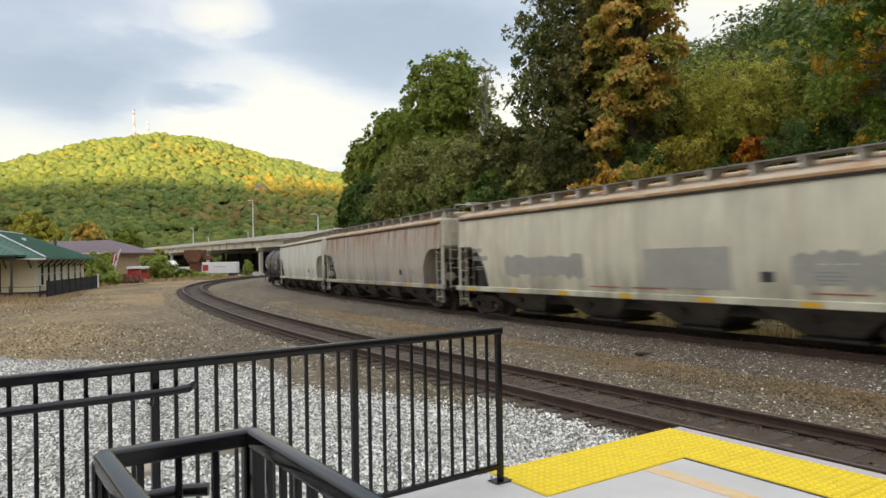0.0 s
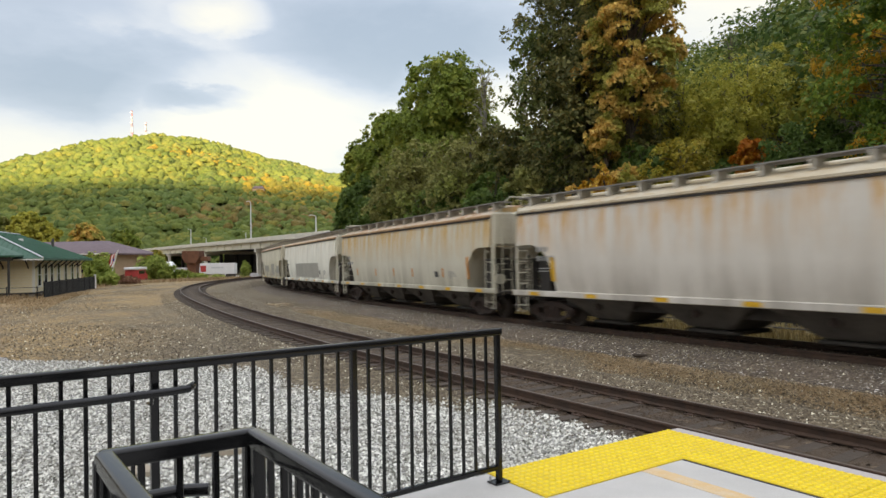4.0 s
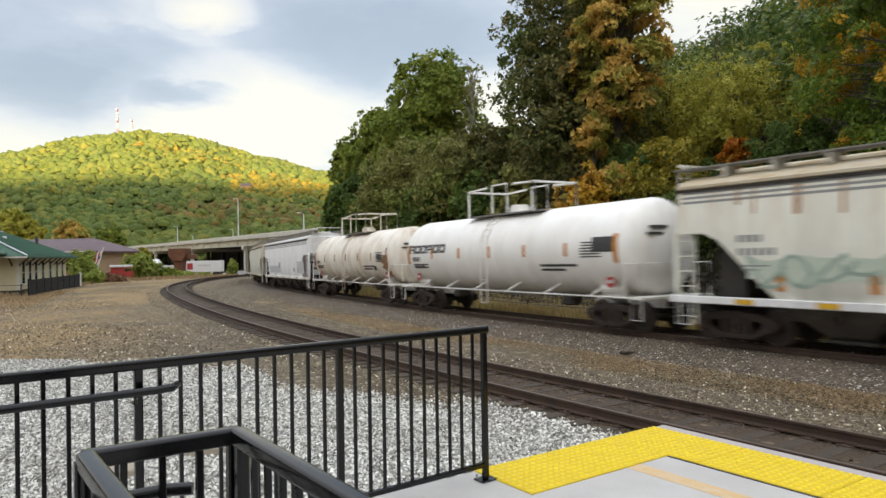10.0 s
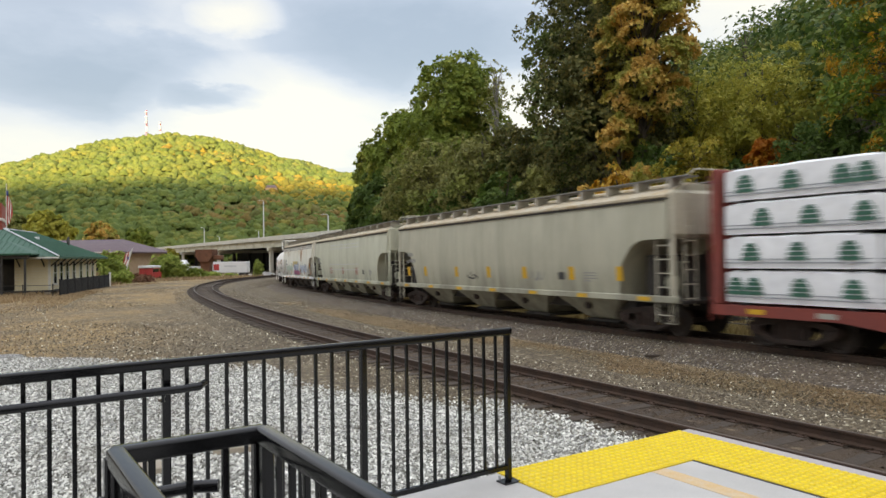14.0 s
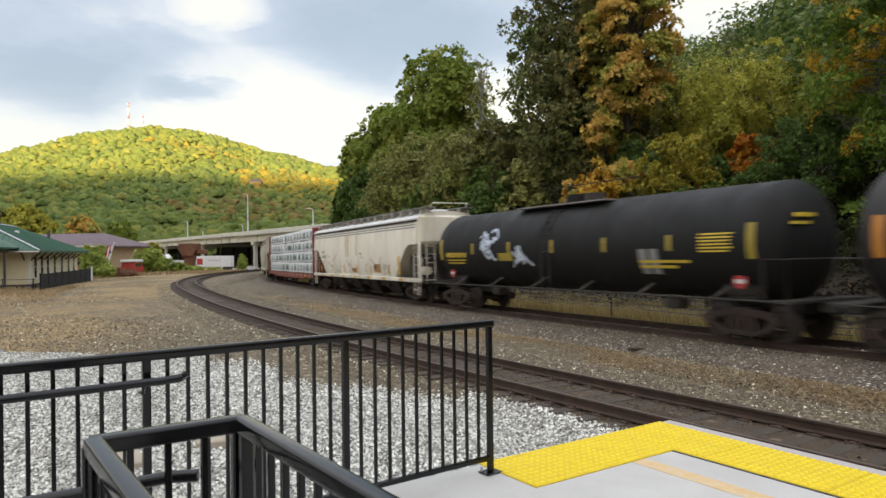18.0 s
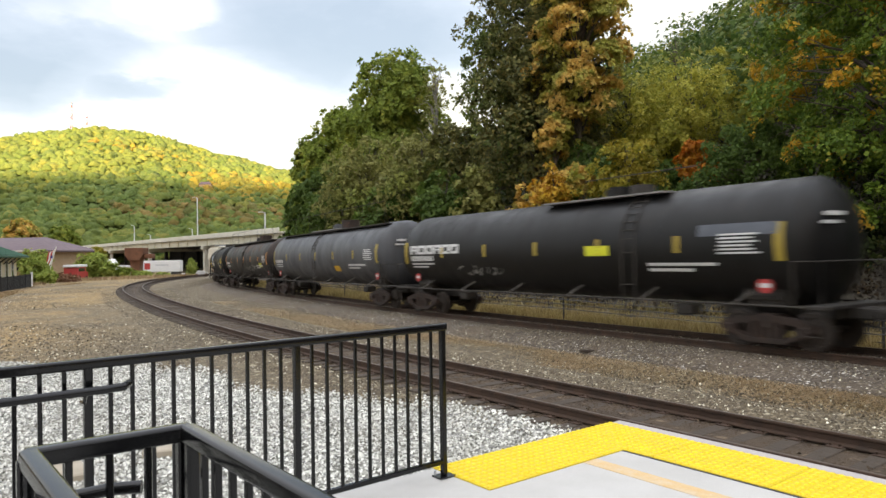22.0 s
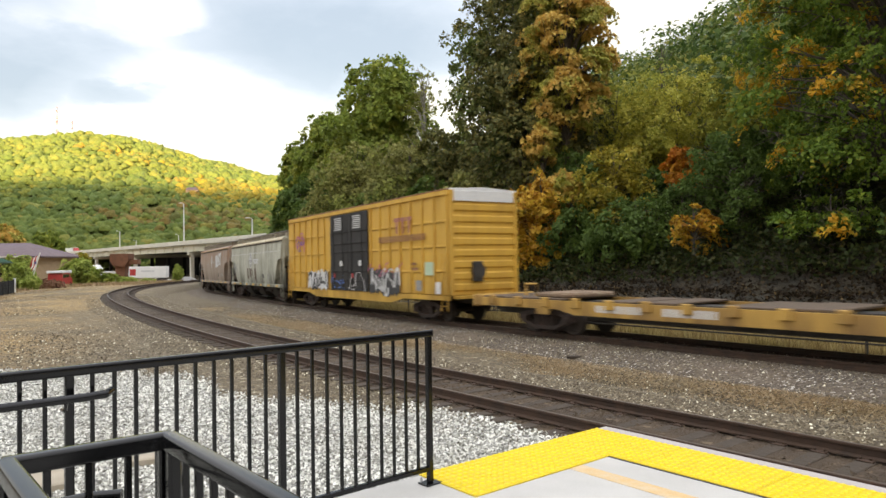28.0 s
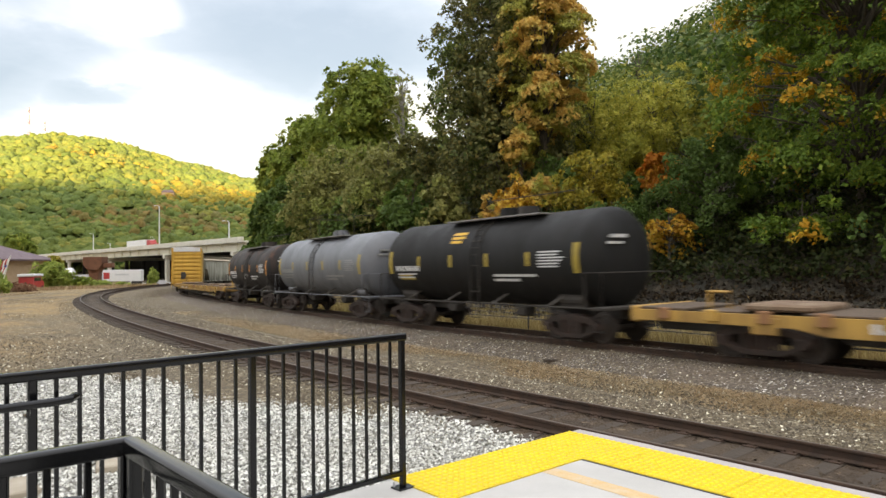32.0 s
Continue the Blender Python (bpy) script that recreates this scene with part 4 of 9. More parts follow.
def tree(name, label, x, y, h, r, material, seed, low=0.10, fill=1.0, per=34, size=0.21, bark=None, thin=1.0, lean=0.0, group="trees along the tracks", tier=0.0, lift=0.15, dome=0.42, pad=0.0, pads=0):
    """Trunk with limbs, and a crown of leafy sprays on uneven lobes."""
    rng = np.random.default_rng(seed)
    lobes = pads or int(14 + 1.3 * h)
    sprays = int((90 + 9.0 * r * h) * fill)
    size = size * (1 + max(0.0, y - 45) / 90)
    z0 = float(height(x, y)) - 0.1
    t = thing(name, label, "tree", group, m=pose(x, y, z0))
    bark = bark or M_BARK
    tr = max(0.09, h * 0.013)
    pts = [(0, 0, 0)]
    for i in range(1, 7):
        k = i / 6
        pts.append((rng.normal(0, 0.12) * k * h / 12 + lean * k * h, rng.normal(0, 0.12) * k * h / 12, k * h * 0.93))
    part("trunk", Build().path(pts, tr, 8, tr * 0.18), bark, t)
    cen, rad, limb = [], [], Build()
    for i in range(lobes):
        k = low + (1 - low) * ((i + rng.random()) / lobes) ** 0.8
        q = (k - low) / (1 - low)
        wide = r * (1 - abs((q - dome) / (1.14 - dome)) ** 3.2) * (0.8 + 0.2 * min(1.0, q * 4))
        a = i * 2.4 + rng.uniform(-0.6, 0.6)
        d = wide * rng.uniform(0.35, 0.75)
        lr = wide * rng.uniform(0.42, 0.62)
        if pad:
            d, lr = max(0.0, wide - pad * 0.6) * rng.uniform(0.15, 1.0) ** 0.5, pad * rng.uniform(0.7, 1.25)
        c = np.array([math.cos(a) * d + lean * k * h, math.sin(a) * d, k * h - lr * (0.2 + 0.6 * k)])
        cen.append(c), rad.append(lr)
        zb = max(0.08 * h, c[2] - rng.uniform(0.12, 0.22) * h)
        q = np.array([np.interp(zb, [w[2] for w in pts], [w[0] for w in pts]), np.interp(zb, [w[2] for w in pts], [w[1] for w in pts]), zb])
        mid = (q + c) / 2 + np.array([0, 0, 0.05 * h])
        limb.path([tuple(q), tuple(mid), tuple(c)], tr * 0.42, 5, tr * 0.07)
        for _ in range(1 if pad else 3):
            e = c + unit(rng.normal(size=3) + np.array([0, 0, 0.4])) * lr * 0.95
            limb.path([tuple(mid * 0.4 + c * 0.6), tuple(e)], tr * 0.13, 4, tr * 0.03)
    part("branching", limb, bark, t)
    cen, rad = np.array(cen), np.array(rad)
    w = rad ** 2
    pick = rng.choice(lobes, sprays, p=w / w.sum())
    dirs = unit(rng.normal(size=(sprays, 3)) + np.array([0, 0, 0.15]))
    depth = 1 - 0.5 * rng.random(sprays) ** 2.4
    if pad:
        dirs[:, 2] = np.abs(dirs[:, 2]) - 0.12
    c = cen[pick] + dirs * (rad[pick] * (1.0 if pad else depth))[:, None] * np.array([1.08, 1.08, 0.5 if pad else 0.86])
    c += rng.normal(0, 0.05 * (pad or r), c.shape)
    if tier:
        c[:, 2] = c[:, 2] * 0.25 + 0.75 * (np.round((c[:, 2] + 0.3 * np.sin(c[:, 0] + 2 * c[:, 1])) / tier) * tier)
    c[:, 2] = np.where(c[:, 2] < lift, lift + 0.5 * rng.random(sprays), c[:, 2])
    out = unit(c * np.array([1, 1, 0]) + 1e-6)
    nrm = unit(dirs * 0.3 + out * 0.3 + np.array([0, 0, 0.95]) + rng.normal(0, 0.16, c.shape)) if tier else unit(dirs * 0.7 + out * 0.3 + np.array([0, 0, 0.35]) + rng.normal(0, 0.2, c.shape))
    v, f = leaves(c, nrm, rng.uniform(0.35, 0.9, sprays) * (r / 4.2) ** 0.5 * thin, per, size, rng, 0.16, 0.35, y > 40)
    part("crown", quick_mesh("crown", v, f), material, t)
    return t


def wood(name, pts, rads, highs, material, label, size, count, seed, category="woods"):
    """Many crowns as one mesh of leafy cards."""
    rng = np.random.default_rng(seed)
    n = len(pts)
    who = np.repeat(np.arange(n), count)
    d = unit(rng.normal(size=(n * count, 3)) + np.array([0, 0, 0.55]))
    bump = 1 + 0.14 * np.sin(d[:, 0] * 5 + who) * np.sin(d[:, 1] * 6 + who * 1.7)
    p = pts[who] + d * (np.stack([rads[who], rads[who], highs[who] * 0.5], 1) * bump[:, None] * rng.uniform(0.72, 0.98, (len(who), 1)))
    p[:, 2] += highs[who] * 0.5
    nrm = unit(d + rng.normal(0, 0.16, d.shape))
    v, f = leaves(p, nrm, np.full(len(p), size * 0.15), 1, size, rng, 0.1, 0.0, True, 0.2)
    return solid(name, quick_mesh(name, v, f), material, label, category, "", "stuff")


def crowns(name, pts, rads, highs, material, label, seed, category="woods"):
    """Far-off canopy: one lumpy rounded crown for each tree, as one mesh."""
    rng = np.random.default_rng(seed)
    bm = bmesh.new()
    bmesh.ops.create_icosphere(bm, subdivisions=2, radius=1.0)
    bm.verts.ensure_lookup_table()
    base = np.array([q.co[:] for q in bm.verts])
    tri = np.array([[q.index for q in f.verts] for f in bm.faces])
    bm.free()
    tri = tri[base[tri].mean(1)[:, 2] > -0.12]
    n, k = len(pts), len(base)
    turn = rng.uniform(0, 6.283, n)
    c, q = np.cos(turn)[:, None], np.sin(turn)[:, None]
    d = np.stack([c * base[:, 0] - q * base[:, 1], q * base[:, 0] + c * base[:, 1], np.repeat(base[None, :, 2], n, 0)], -1)
    ph = rng.uniform(0, 6.283, (n, 3))
    lump = 1 + 0.24 * np.sin(d[..., 0] * 4.1 + ph[:, :1]) * np.sin(d[..., 2] * 3.3 + ph[:, 1:2]) + 0.18 * np.sin(d[..., 1] * 5.2 + ph[:, 2:]) + rng.normal(0, 0.08, (n, k))
    d = d * lump[..., None]
    d[..., 2] = np.sign(d[..., 2]) * np.abs(d[..., 2]) ** 0.85
    v = pts[:, None, :] + d * np.stack([rads, rads, highs * 0.5], 1)[:, None, :]
    v[..., 2] += (highs * 0.45)[:, None]
    f = (tri[None] + (np.arange(n) * k)[:, None, None]).reshape(-1, 3)
    return solid(name, quick_mesh(name, v.reshape(-1, 3), f, True), material, label, category, "", "stuff")


# far hill, wooded to the top: lime-green high up, deeper green below, a golden stand on the right shoulder
rng = np.random.default_rng(11)
px = rng.uniform(-760, 0, 46000)
py = 395 + 545 * rng.random(46000) ** 0.95
ok = np.abs(np.arctan2(px, py) + 0.37) < 0.29
px, py = px[ok], py[ok]
pz = height(px, py)
rr = np.clip(2.9 * np.exp(rng.normal(0, 0.33, len(px))), 1.6, 5.4)
hh = rr * rng.uniform(1.5, 2.4, len(px))
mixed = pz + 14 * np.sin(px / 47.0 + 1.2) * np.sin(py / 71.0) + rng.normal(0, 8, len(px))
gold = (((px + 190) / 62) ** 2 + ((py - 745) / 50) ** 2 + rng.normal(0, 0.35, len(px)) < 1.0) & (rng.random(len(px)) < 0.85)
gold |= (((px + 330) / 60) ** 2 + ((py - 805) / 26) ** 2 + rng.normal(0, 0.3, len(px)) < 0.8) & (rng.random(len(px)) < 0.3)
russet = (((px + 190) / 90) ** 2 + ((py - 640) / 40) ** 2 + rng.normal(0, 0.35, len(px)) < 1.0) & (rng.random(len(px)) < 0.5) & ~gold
# crowns above this height get the lighter colour that stands for sunlight
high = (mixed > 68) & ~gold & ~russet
for sel, mat, lab, sd in ((high, L_HILL_SUNLIT, "lime-green woods on the upper far hill, colour lightened for sunlight", 12), (gold, L_HILL_GOLD, "golden yellow autumn trees on the shoulder of the far hill", 15),
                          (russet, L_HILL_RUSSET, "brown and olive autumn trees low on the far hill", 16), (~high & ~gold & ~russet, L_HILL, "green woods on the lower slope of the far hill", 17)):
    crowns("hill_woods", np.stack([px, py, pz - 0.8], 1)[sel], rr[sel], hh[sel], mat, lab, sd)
px = rng.uniform(-420, 80, 1500)
py = rng.uniform(1180, 1450, 1500)
rr = rng.uniform(6.0, 9.0, 1500)
crowns("ridge_woods", np.stack([px, py, height(px, py) - 1.0], 1), rr, rr * 1.8, L_HILL_SUNLIT, "lime-green woods on a more distant ridge", 18)
# low trees at the hill's foot, in the shade
px = rng.uniform(-420, 0, 620)
py = rng.uniform(330, 430, 620)
rr = rng.uniform(3.4, 7.4, 620)
ok = (np.abs(np.arctan2(px, py) + 0.38) < 0.34) & (off_track(px, py)[0] < -25) & ((px + 36.9) * 0.815 + (py - 178) * 0.58 > 36)
crowns("valley_woods", np.stack([px, py, height(px, py) - 0.5], 1)[ok], rr[ok], rr[ok] * rng.uniform(1.6, 2.3, int(ok.sum())), L_VALLEY, "green and olive valley trees at the foot of the hill", 13)
for i, (x, y, top, r, m) in enumerate(((-134.5, 178, 13.5, 5.0, L_DULL), (-129, 200, 18.0, 6.6, L_OLIVE), (-141, 205, 17.0, 6.0, L_DULL), (-121, 214, 15.2, 5.6, L_COPPER), (-112, 222, 13.5, 4.6, L_GREEN))):
    tree("broadleaf_tree", "rounded tree in early autumn leaf at the foot of the hill", x, y, top - float(height(x, y)), r, m, 60 + i, low=0.06, group="trees at the hill's foot")
# steep wooded bank behind the tracks
s = rng.uniform(-140, 120, 1500)
d = GAP + 26 + 150 * rng.random(1500)
px, py, _ = beside(s, d)
ok = (np.abs(np.arctan2(px, py) - 0.35) < 0.62) & (py > 25)
px, py, dd = px[ok], py[ok], d[ok]
rr = rng.uniform(2.6, 4.8, len(px))
hh = rr * rng.uniform(1.6, 2.2, len(px))
wood("bank_woods", np.stack([px, py, height(px, py) - 0.3], 1), rr, hh, L_BANK, "dense dark green woods on the steep bank", 0.36, 300, 14)

TREES = [
    # name, label, x, y, top of the crown, radius, leaves, seed, keywords
    ("broadleaf_tree", "green broadleaf tree beside the main line", -14.6, 97.0, 19.6, 3.4, L_GREEN, 1, {}),
    ("broadleaf_tree", "full green broadleaf tree beside the main line", -9.6, 87.0, 21.6, 4.1, L_GREEN, 2, {}),
    ("broadleaf_tree", "dark green broadleaf tree over the tracks", -11.0, 80.0, 12.8, 3.9, L_DEEP, 3, {}),
    ("broadleaf_tree", "tall green tree with a rounded top", -2.7, 72.0, 23.8, 5.0, L_GREEN, 4, {"fill": 1.3, "dome": 0.62}),
    ("broadleaf_tree", "dull olive tree with thinning leaves", -4.2, 62.0, 13.3, 4.4, L_DULL, 5, {"size": 0.17}),
    ("broadleaf_tree", "thin tree with half-bare grey branches", 2.0, 66.0, 21.6, 2.3, L_DULL, 6, {"fill": 0.32, "per": 14, "size": 0.16, "bark": M_BARK_PALE}),
    ("broadleaf_tree", "dull olive tree in the tree line", 0.5, 57.0, 13.2, 3.8, L_DULL, 7, {"size": 0.17}),
    ("broadleaf_tree", "dark brown-green tree in the tree line", 3.6, 55.0, 13.6, 2.9, L_DARKTOP, 8, {}),
    ("broadleaf_tree", "very tall dark tree with a broad dense crown", 9.0, 50.0, 26.5, 5.7, L_DARKTOP, 9, {"fill": 1.25, "dome": 0.42, "size": 0.19}),
    ("broadleaf_tree", "tall tree with copper and orange autumn leaves", 10.9, 45.0, 20.9, 3.4, L_COPPER, 10, {"pad": 0.9, "pads": 70, "low": 0.44, "fill": 1.3, "dome": 0.5, "size": 0.19, "thin": 0.8}),
    ("broadleaf_tree", "yellow-green tree with fine feathery foliage", 19.4, 47.5, 16.4, 4.7, L_OLIVE, 11, {"size": 0.125, "fill": 1.1, "per": 40, "dome": 0.55, "thin": 0.8}),
    ("broadleaf_tree", "slender yellow-green tree with fine pale foliage", 15.4, 48.5, 15.2, 2.4, L_OLIVE, 12, {"size": 0.125, "fill": 1.1, "dome": 0.5}),
    ("broadleaf_tree", "green tree between autumn trees", 16.9, 52.0, 13.2, 3.2, L_GREEN, 13, {}),
    ("broadleaf_tree", "yellow-green tree on the bank", 24.8, 50.0, 17.3, 3.0, L_OLIVE, 27, {"size": 0.14, "dome": 0.5}),
    ("bare_tree", "bare grey tree standing on the ridge", 30.5, 60.0, 25.5, 1.4, L_DULL, 28, {"fill": 0.04, "per": 8, "size": 0.14, "bark": M_BARK_PALE, "low": 0.4}),
    ("bare_tree", "bare-topped tree with fine twigs", 24.0, 62.0, 22.6, 1.6, L_DULL, 29, {"fill": 0.05, "per": 8, "size": 0.14, "bark": M_BARK, "low": 0.45}),
    ("small_tree", "small green tree beside the track", -7.7, 68.0, 9.5, 4.0, L_DEEP, 14, {"low": 0.03}),
    ("small_tree", "small green tree beside the track", -2.2, 57.0, 8.3, 3.5, L_DEEP, 15, {"low": 0.03}),
    ("small_tree", "small dark green tree beside the track", 2.2, 49.0, 8.6, 2.8, L_DEEP, 16, {"low": 0.03}),
    ("small_tree", "small dull green tree in the tree line", 4.2, 47.0, 8.8, 1.8, L_DULL, 17, {"low": 0.05}),
    ("small_tree", "small tree with brown and orange leaves", 7.0, 43.0, 7.0, 1.4, L_COPPER, 18, {"low": 0.05, "fill": 0.6}),
    ("small_tree", "small tree with yellow and orange leaves", 8.3, 41.0, 7.9, 1.7, L_ORANGE, 19, {"low": 0.05, "fill": 0.7}),
    ("small_tree", "small dark green tree below the copper tree", 11.2, 43.6, 9.6, 2.1, L_DEEP, 31, {"low": 0.05}),
    ("small_tree", "small copper-leaved tree at the dark tree's edge", 9.0, 44.0, 11.6, 1.2, L_COPPER, 32, {"low": 0.74, "fill": 0.5}),
    ("small_tree", "small copper-leaved tree below the dark tree", 10.0, 42.6, 8.4, 1.3, L_COPPER, 33, {"low": 0.6, "fill": 0.5}),
    ("small_tree", "small tree with yellow-green leaves", 12.4, 39.5, 9.4, 2.3, L_YELLOW, 20, {"low": 0.03, "fill": 0.9}),
    ("small_tree", "small bright orange tree", 15.8, 38.0, 8.9, 1.0, L_RED, 21, {"low": 0.5}),
    ("small_tree", "small dark green tree under taller ones", 16.4, 41.0, 8.4, 2.5, L_DEEP, 22, {"low": 0.03}),
    ("small_tree", "low dark green tree under taller ones", 10.2, 40.0, 6.3, 2.0, L_DEEP, 23, {"low": 0.03}),
    ("maple_tree", "large maple, green turning orange", 20.9, 28.2, 20.5, 6.2, L_MAPLE, 40, {"low": 0.06, "fill": 1.1, "size": 0.175, "per": 58, "lift": 1.5, "thin": 0.75, "pad": 1.0, "pads": 230}),
    ("maple_tree", "large maple, green turning orange", 26.6, 23.2, 21.0, 6.8, L_MAPLE, 41, {"low": 0.06, "fill": 0.95, "size": 0.185, "per": 52, "lift": 1.5, "thin": 0.75, "pad": 1.05, "pads": 220}),
    ("maple_tree", "maple with dark green leaves", 16.3, 32.5, 9.0, 3.0, L_DEEP, 42, {"low": 0.03, "size": 0.16, "fill": 1.8, "pad": 0.8, "pads": 80, "thin": 0.75}),
    ("maple_tree", "maple with dark green leaves", 34.0, 15.0, 20.0, 6.5, L_MAPLE, 43, {"low": 0.04}),
    ("maple_tree", "maple with dark green leaves", 27.5, 36.5, 22.0, 5.2, L_MAPLE, 44, {"low": 0.04, "fill": 1.1, "size": 0.2, "per": 46, "thin": 0.85, "pad": 1.1, "pads": 150}),
    ("small_tree", "small tree with orange leaves under the maple", 13.6, 31.5, 5.0, 1.2, L_ORANGE, 45, {"low": 0.5, "fill": 0.3, "per": 22}),
    ("small_tree", "low dark green tree under the maple", 20.5, 21.8, 6.0, 2.8, L_DEEP, 46, {"low": 0.03}),
    ("small_tree", "low dark green tree under the maple", 12.2, 35.5, 6.0, 2.6, L_DEEP, 47, {"low": 0.03}),
    ("small_tree", "low green tree under the maple", 17.4, 27.0, 5.2, 2.4, L_MAPLE, 48, {"low": 0.2, "fill": 0.45, "tier": 0.8, "lift": 1.0}),
]
for n, lab, x, y, top, r, m, seed, kw in TREES:
    h = top - float(height(x, y))
    tree(n, lab, x, y, h, r, m, seed, **kw)


def bush(label, x, y, h, r, material, seed, name="bush", z=None):
    rng = np.random.default_rng(seed)
    t = thing(name, label, "bush", "bushes", m=pose(x, y, float(height(x, y)) - 0.05))
    n = int(40 + 26 * r * h)
    d = unit(rng.normal(size=(n, 3)) + np.array([0, 0, 0.5]))
    c = d * np.array([r, r, h * 0.5]) * rng.uniform(0.5, 1.22, (n, 1)) * (1 + 0.3 * np.sin(d[:, :1] * 5 + seed) * np.sin(d[:, 1:2] * 4)) + np.array([0, 0, h * 0.48])
    v, f = leaves(c, unit(d + np.array([0, 0, 0.4])), rng.uniform(0.3, 0.6, n), 22, 0.15 + 0.03 * y / 20, rng)
    stems = Build()
    for i in range(6):
        e = c[i]
        stems.path([(0.1 * math.cos(i), 0.1 * math.sin(i), 0), tuple(e * 0.5), tuple(e)], 0.03, 4, 0.008)
    part("stems", stems, M_BARK, t)
    part("crown", quick_mesh("crown", v, f), material, t)


r_ = random.Random(5)
for i in range(6):
    s = 58 + i * 7.0 + r_.uniform(-1, 1)
    x, y, _ = beside(s, far_off(s) + r_.uniform(9.0, 10.8))
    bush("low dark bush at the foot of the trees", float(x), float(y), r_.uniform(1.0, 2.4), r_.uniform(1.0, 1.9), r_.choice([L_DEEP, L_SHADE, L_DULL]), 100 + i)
# undergrowth up the bank, with the trees' shade put into its leaf colour
rng = np.random.default_rng(77)
s = rng.uniform(-25, 105, 11000)
d = far_off(s) + 9.4 + 0.06 * np.clip(40 - s, 0, 40) + rng.gamma(1.3, 5.0, len(s))
x, y, _ = beside(s, d)
ok = d < far_off(s) + 27
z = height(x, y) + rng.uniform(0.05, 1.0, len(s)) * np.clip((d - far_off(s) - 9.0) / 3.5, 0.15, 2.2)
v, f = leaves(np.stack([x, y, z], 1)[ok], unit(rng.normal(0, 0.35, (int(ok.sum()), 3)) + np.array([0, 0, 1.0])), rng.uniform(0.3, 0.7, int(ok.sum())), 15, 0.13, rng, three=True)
solid("undergrowth", quick_mesh("undergrowth", v, f), L_SHADE, "undergrowth below the trees, leaf colour darkened for shade", "undergrowth", "", "stuff")
L_FRESH = leaf_mat("leaf_fresh", [(0.0, (0.24, 0.30, 0.065, 1)), (0.6, (0.36, 0.44, 0.10, 1)), (1.0, (0.50, 0.54, 0.15, 1))], GREENS, 0.4, 0.4)
L_BRICKY = leaf_mat("leaf_red_brown", [(0.0, (0.16, 0.075, 0.045, 1)), (0.6, (0.26, 0.13, 0.08, 1)), (1.0, (0.36, 0.22, 0.13, 1))])
for i, (x, y, h, r, m) in enumerate([(-47.9, 86.6, 3.6, 1.3, L_FRESH),
                                     (-49.6, 91.8, 3.9, 1.4, L_FRESH),
                                     (-45.2, 85.4, 1.6, 0.9, L_FRESH),
                                     (-48.4, 104.4, 3.6, 1.9, L_FRESH),
                                     (-49.2, 107.3, 4.3, 1.3, L_YELLOW),
                                     (-46.3, 104.0, 2.3, 1.1, L_FRESH),
                                     (-44.4, 105.0, 1.5, 1.0, L_GREEN),
                                     (-47.2, 93.5, 0.9, 1.1, L_BRICKY),
                                     (-44.9, 90.0, 0.8, 1.2, L_BRICKY),
                                     (-42.7, 107.8, 0.9, 1.1, L_FRESH),
                                     (-40.6, 111.0, 0.5, 1.1, L_FRESH),
                                     (-60.6, 186.4, 4.6, 1.0, L_FRESH)]):
    bush("leafy bush at the edge of the yard", x, y, h, r, m, 200 + i)

# fallen leaves and dead stalks on the bank, coloured near-black for the trees' shade
L_LITTER_SHADE = leaf_mat("shaded_leaf_litter", [(0.0, (0.014, 0.010, 0.006, 1)), (0.6, (0.032, 0.021, 0.012, 1)), (0.93, (0.07, 0.045, 0.022, 1)), (1.0, (0.24, 0.16, 0.07, 1))])
rng = np.random.default_rng(78)
s = rng.uniform(-25, 90, 5200)
d = far_off(s) + 5.6 + rng.random(len(s)) * 6.5
x, y, _ = beside(s, d)
z = height(x, y) + 0.03
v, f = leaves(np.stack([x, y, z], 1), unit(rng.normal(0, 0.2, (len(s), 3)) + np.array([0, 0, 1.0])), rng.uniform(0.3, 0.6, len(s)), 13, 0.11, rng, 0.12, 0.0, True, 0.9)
solid("shaded_leaf_litter", quick_mesh("shaded_leaf_litter", v, f), L_LITTER_SHADE, "brown fallen leaves on the bank, darkened in colour for shade", "leaves", "", "stuff")

# dry grass, as blades


def grass(name, label, x, y, tall, material, seed, flop=0.3):
    rng = np.random.default_rng(seed)
    n = len(x)
    z = height(x, y) - 0.01
    a = rng.uniform(0, 6.283, n)
    w = rng.uniform(0.006, 0.014, n) * (1 + np.hypot(x, y) / 25)
    h = tall * rng.uniform(0.4, 1.25, n)
    lean = rng.normal(0, flop, (n, 2)) * h[:, None]
    h = h / (1 + flop) * 1.3
    p0 = np.stack([x - np.cos(a) * w, y - np.sin(a) * w, z], 1)
    p1 = np.stack([x + np.cos(a) * w, y + np.sin(a) * w, z], 1)
    p2 = np.stack([x + lean[:, 0], y + lean[:, 1], z + h], 1)
    solid(name, quick_mesh(name, np.stack([p0, p1, p2], 1).reshape(-1, 3), np.arange(n * 3).reshape(-1, 3)), material, label, "grass", "", "stuff")


L_STRAW = leaf_mat("straw", [(0.0, (0.24, 0.165, 0.07, 1)), (0.6, (0.42, 0.31, 0.13, 1)), (1.0, (0.58, 0.46, 0.22, 1))], GREENS, 0.15, 0.4)
L_STRAW2 = leaf_mat("straw_short", [(0.0, (0.28, 0.20, 0.12, 1)), (0.6, (0.46, 0.345, 0.215, 1)), (1.0, (0.60, 0.49, 0.33, 1))])
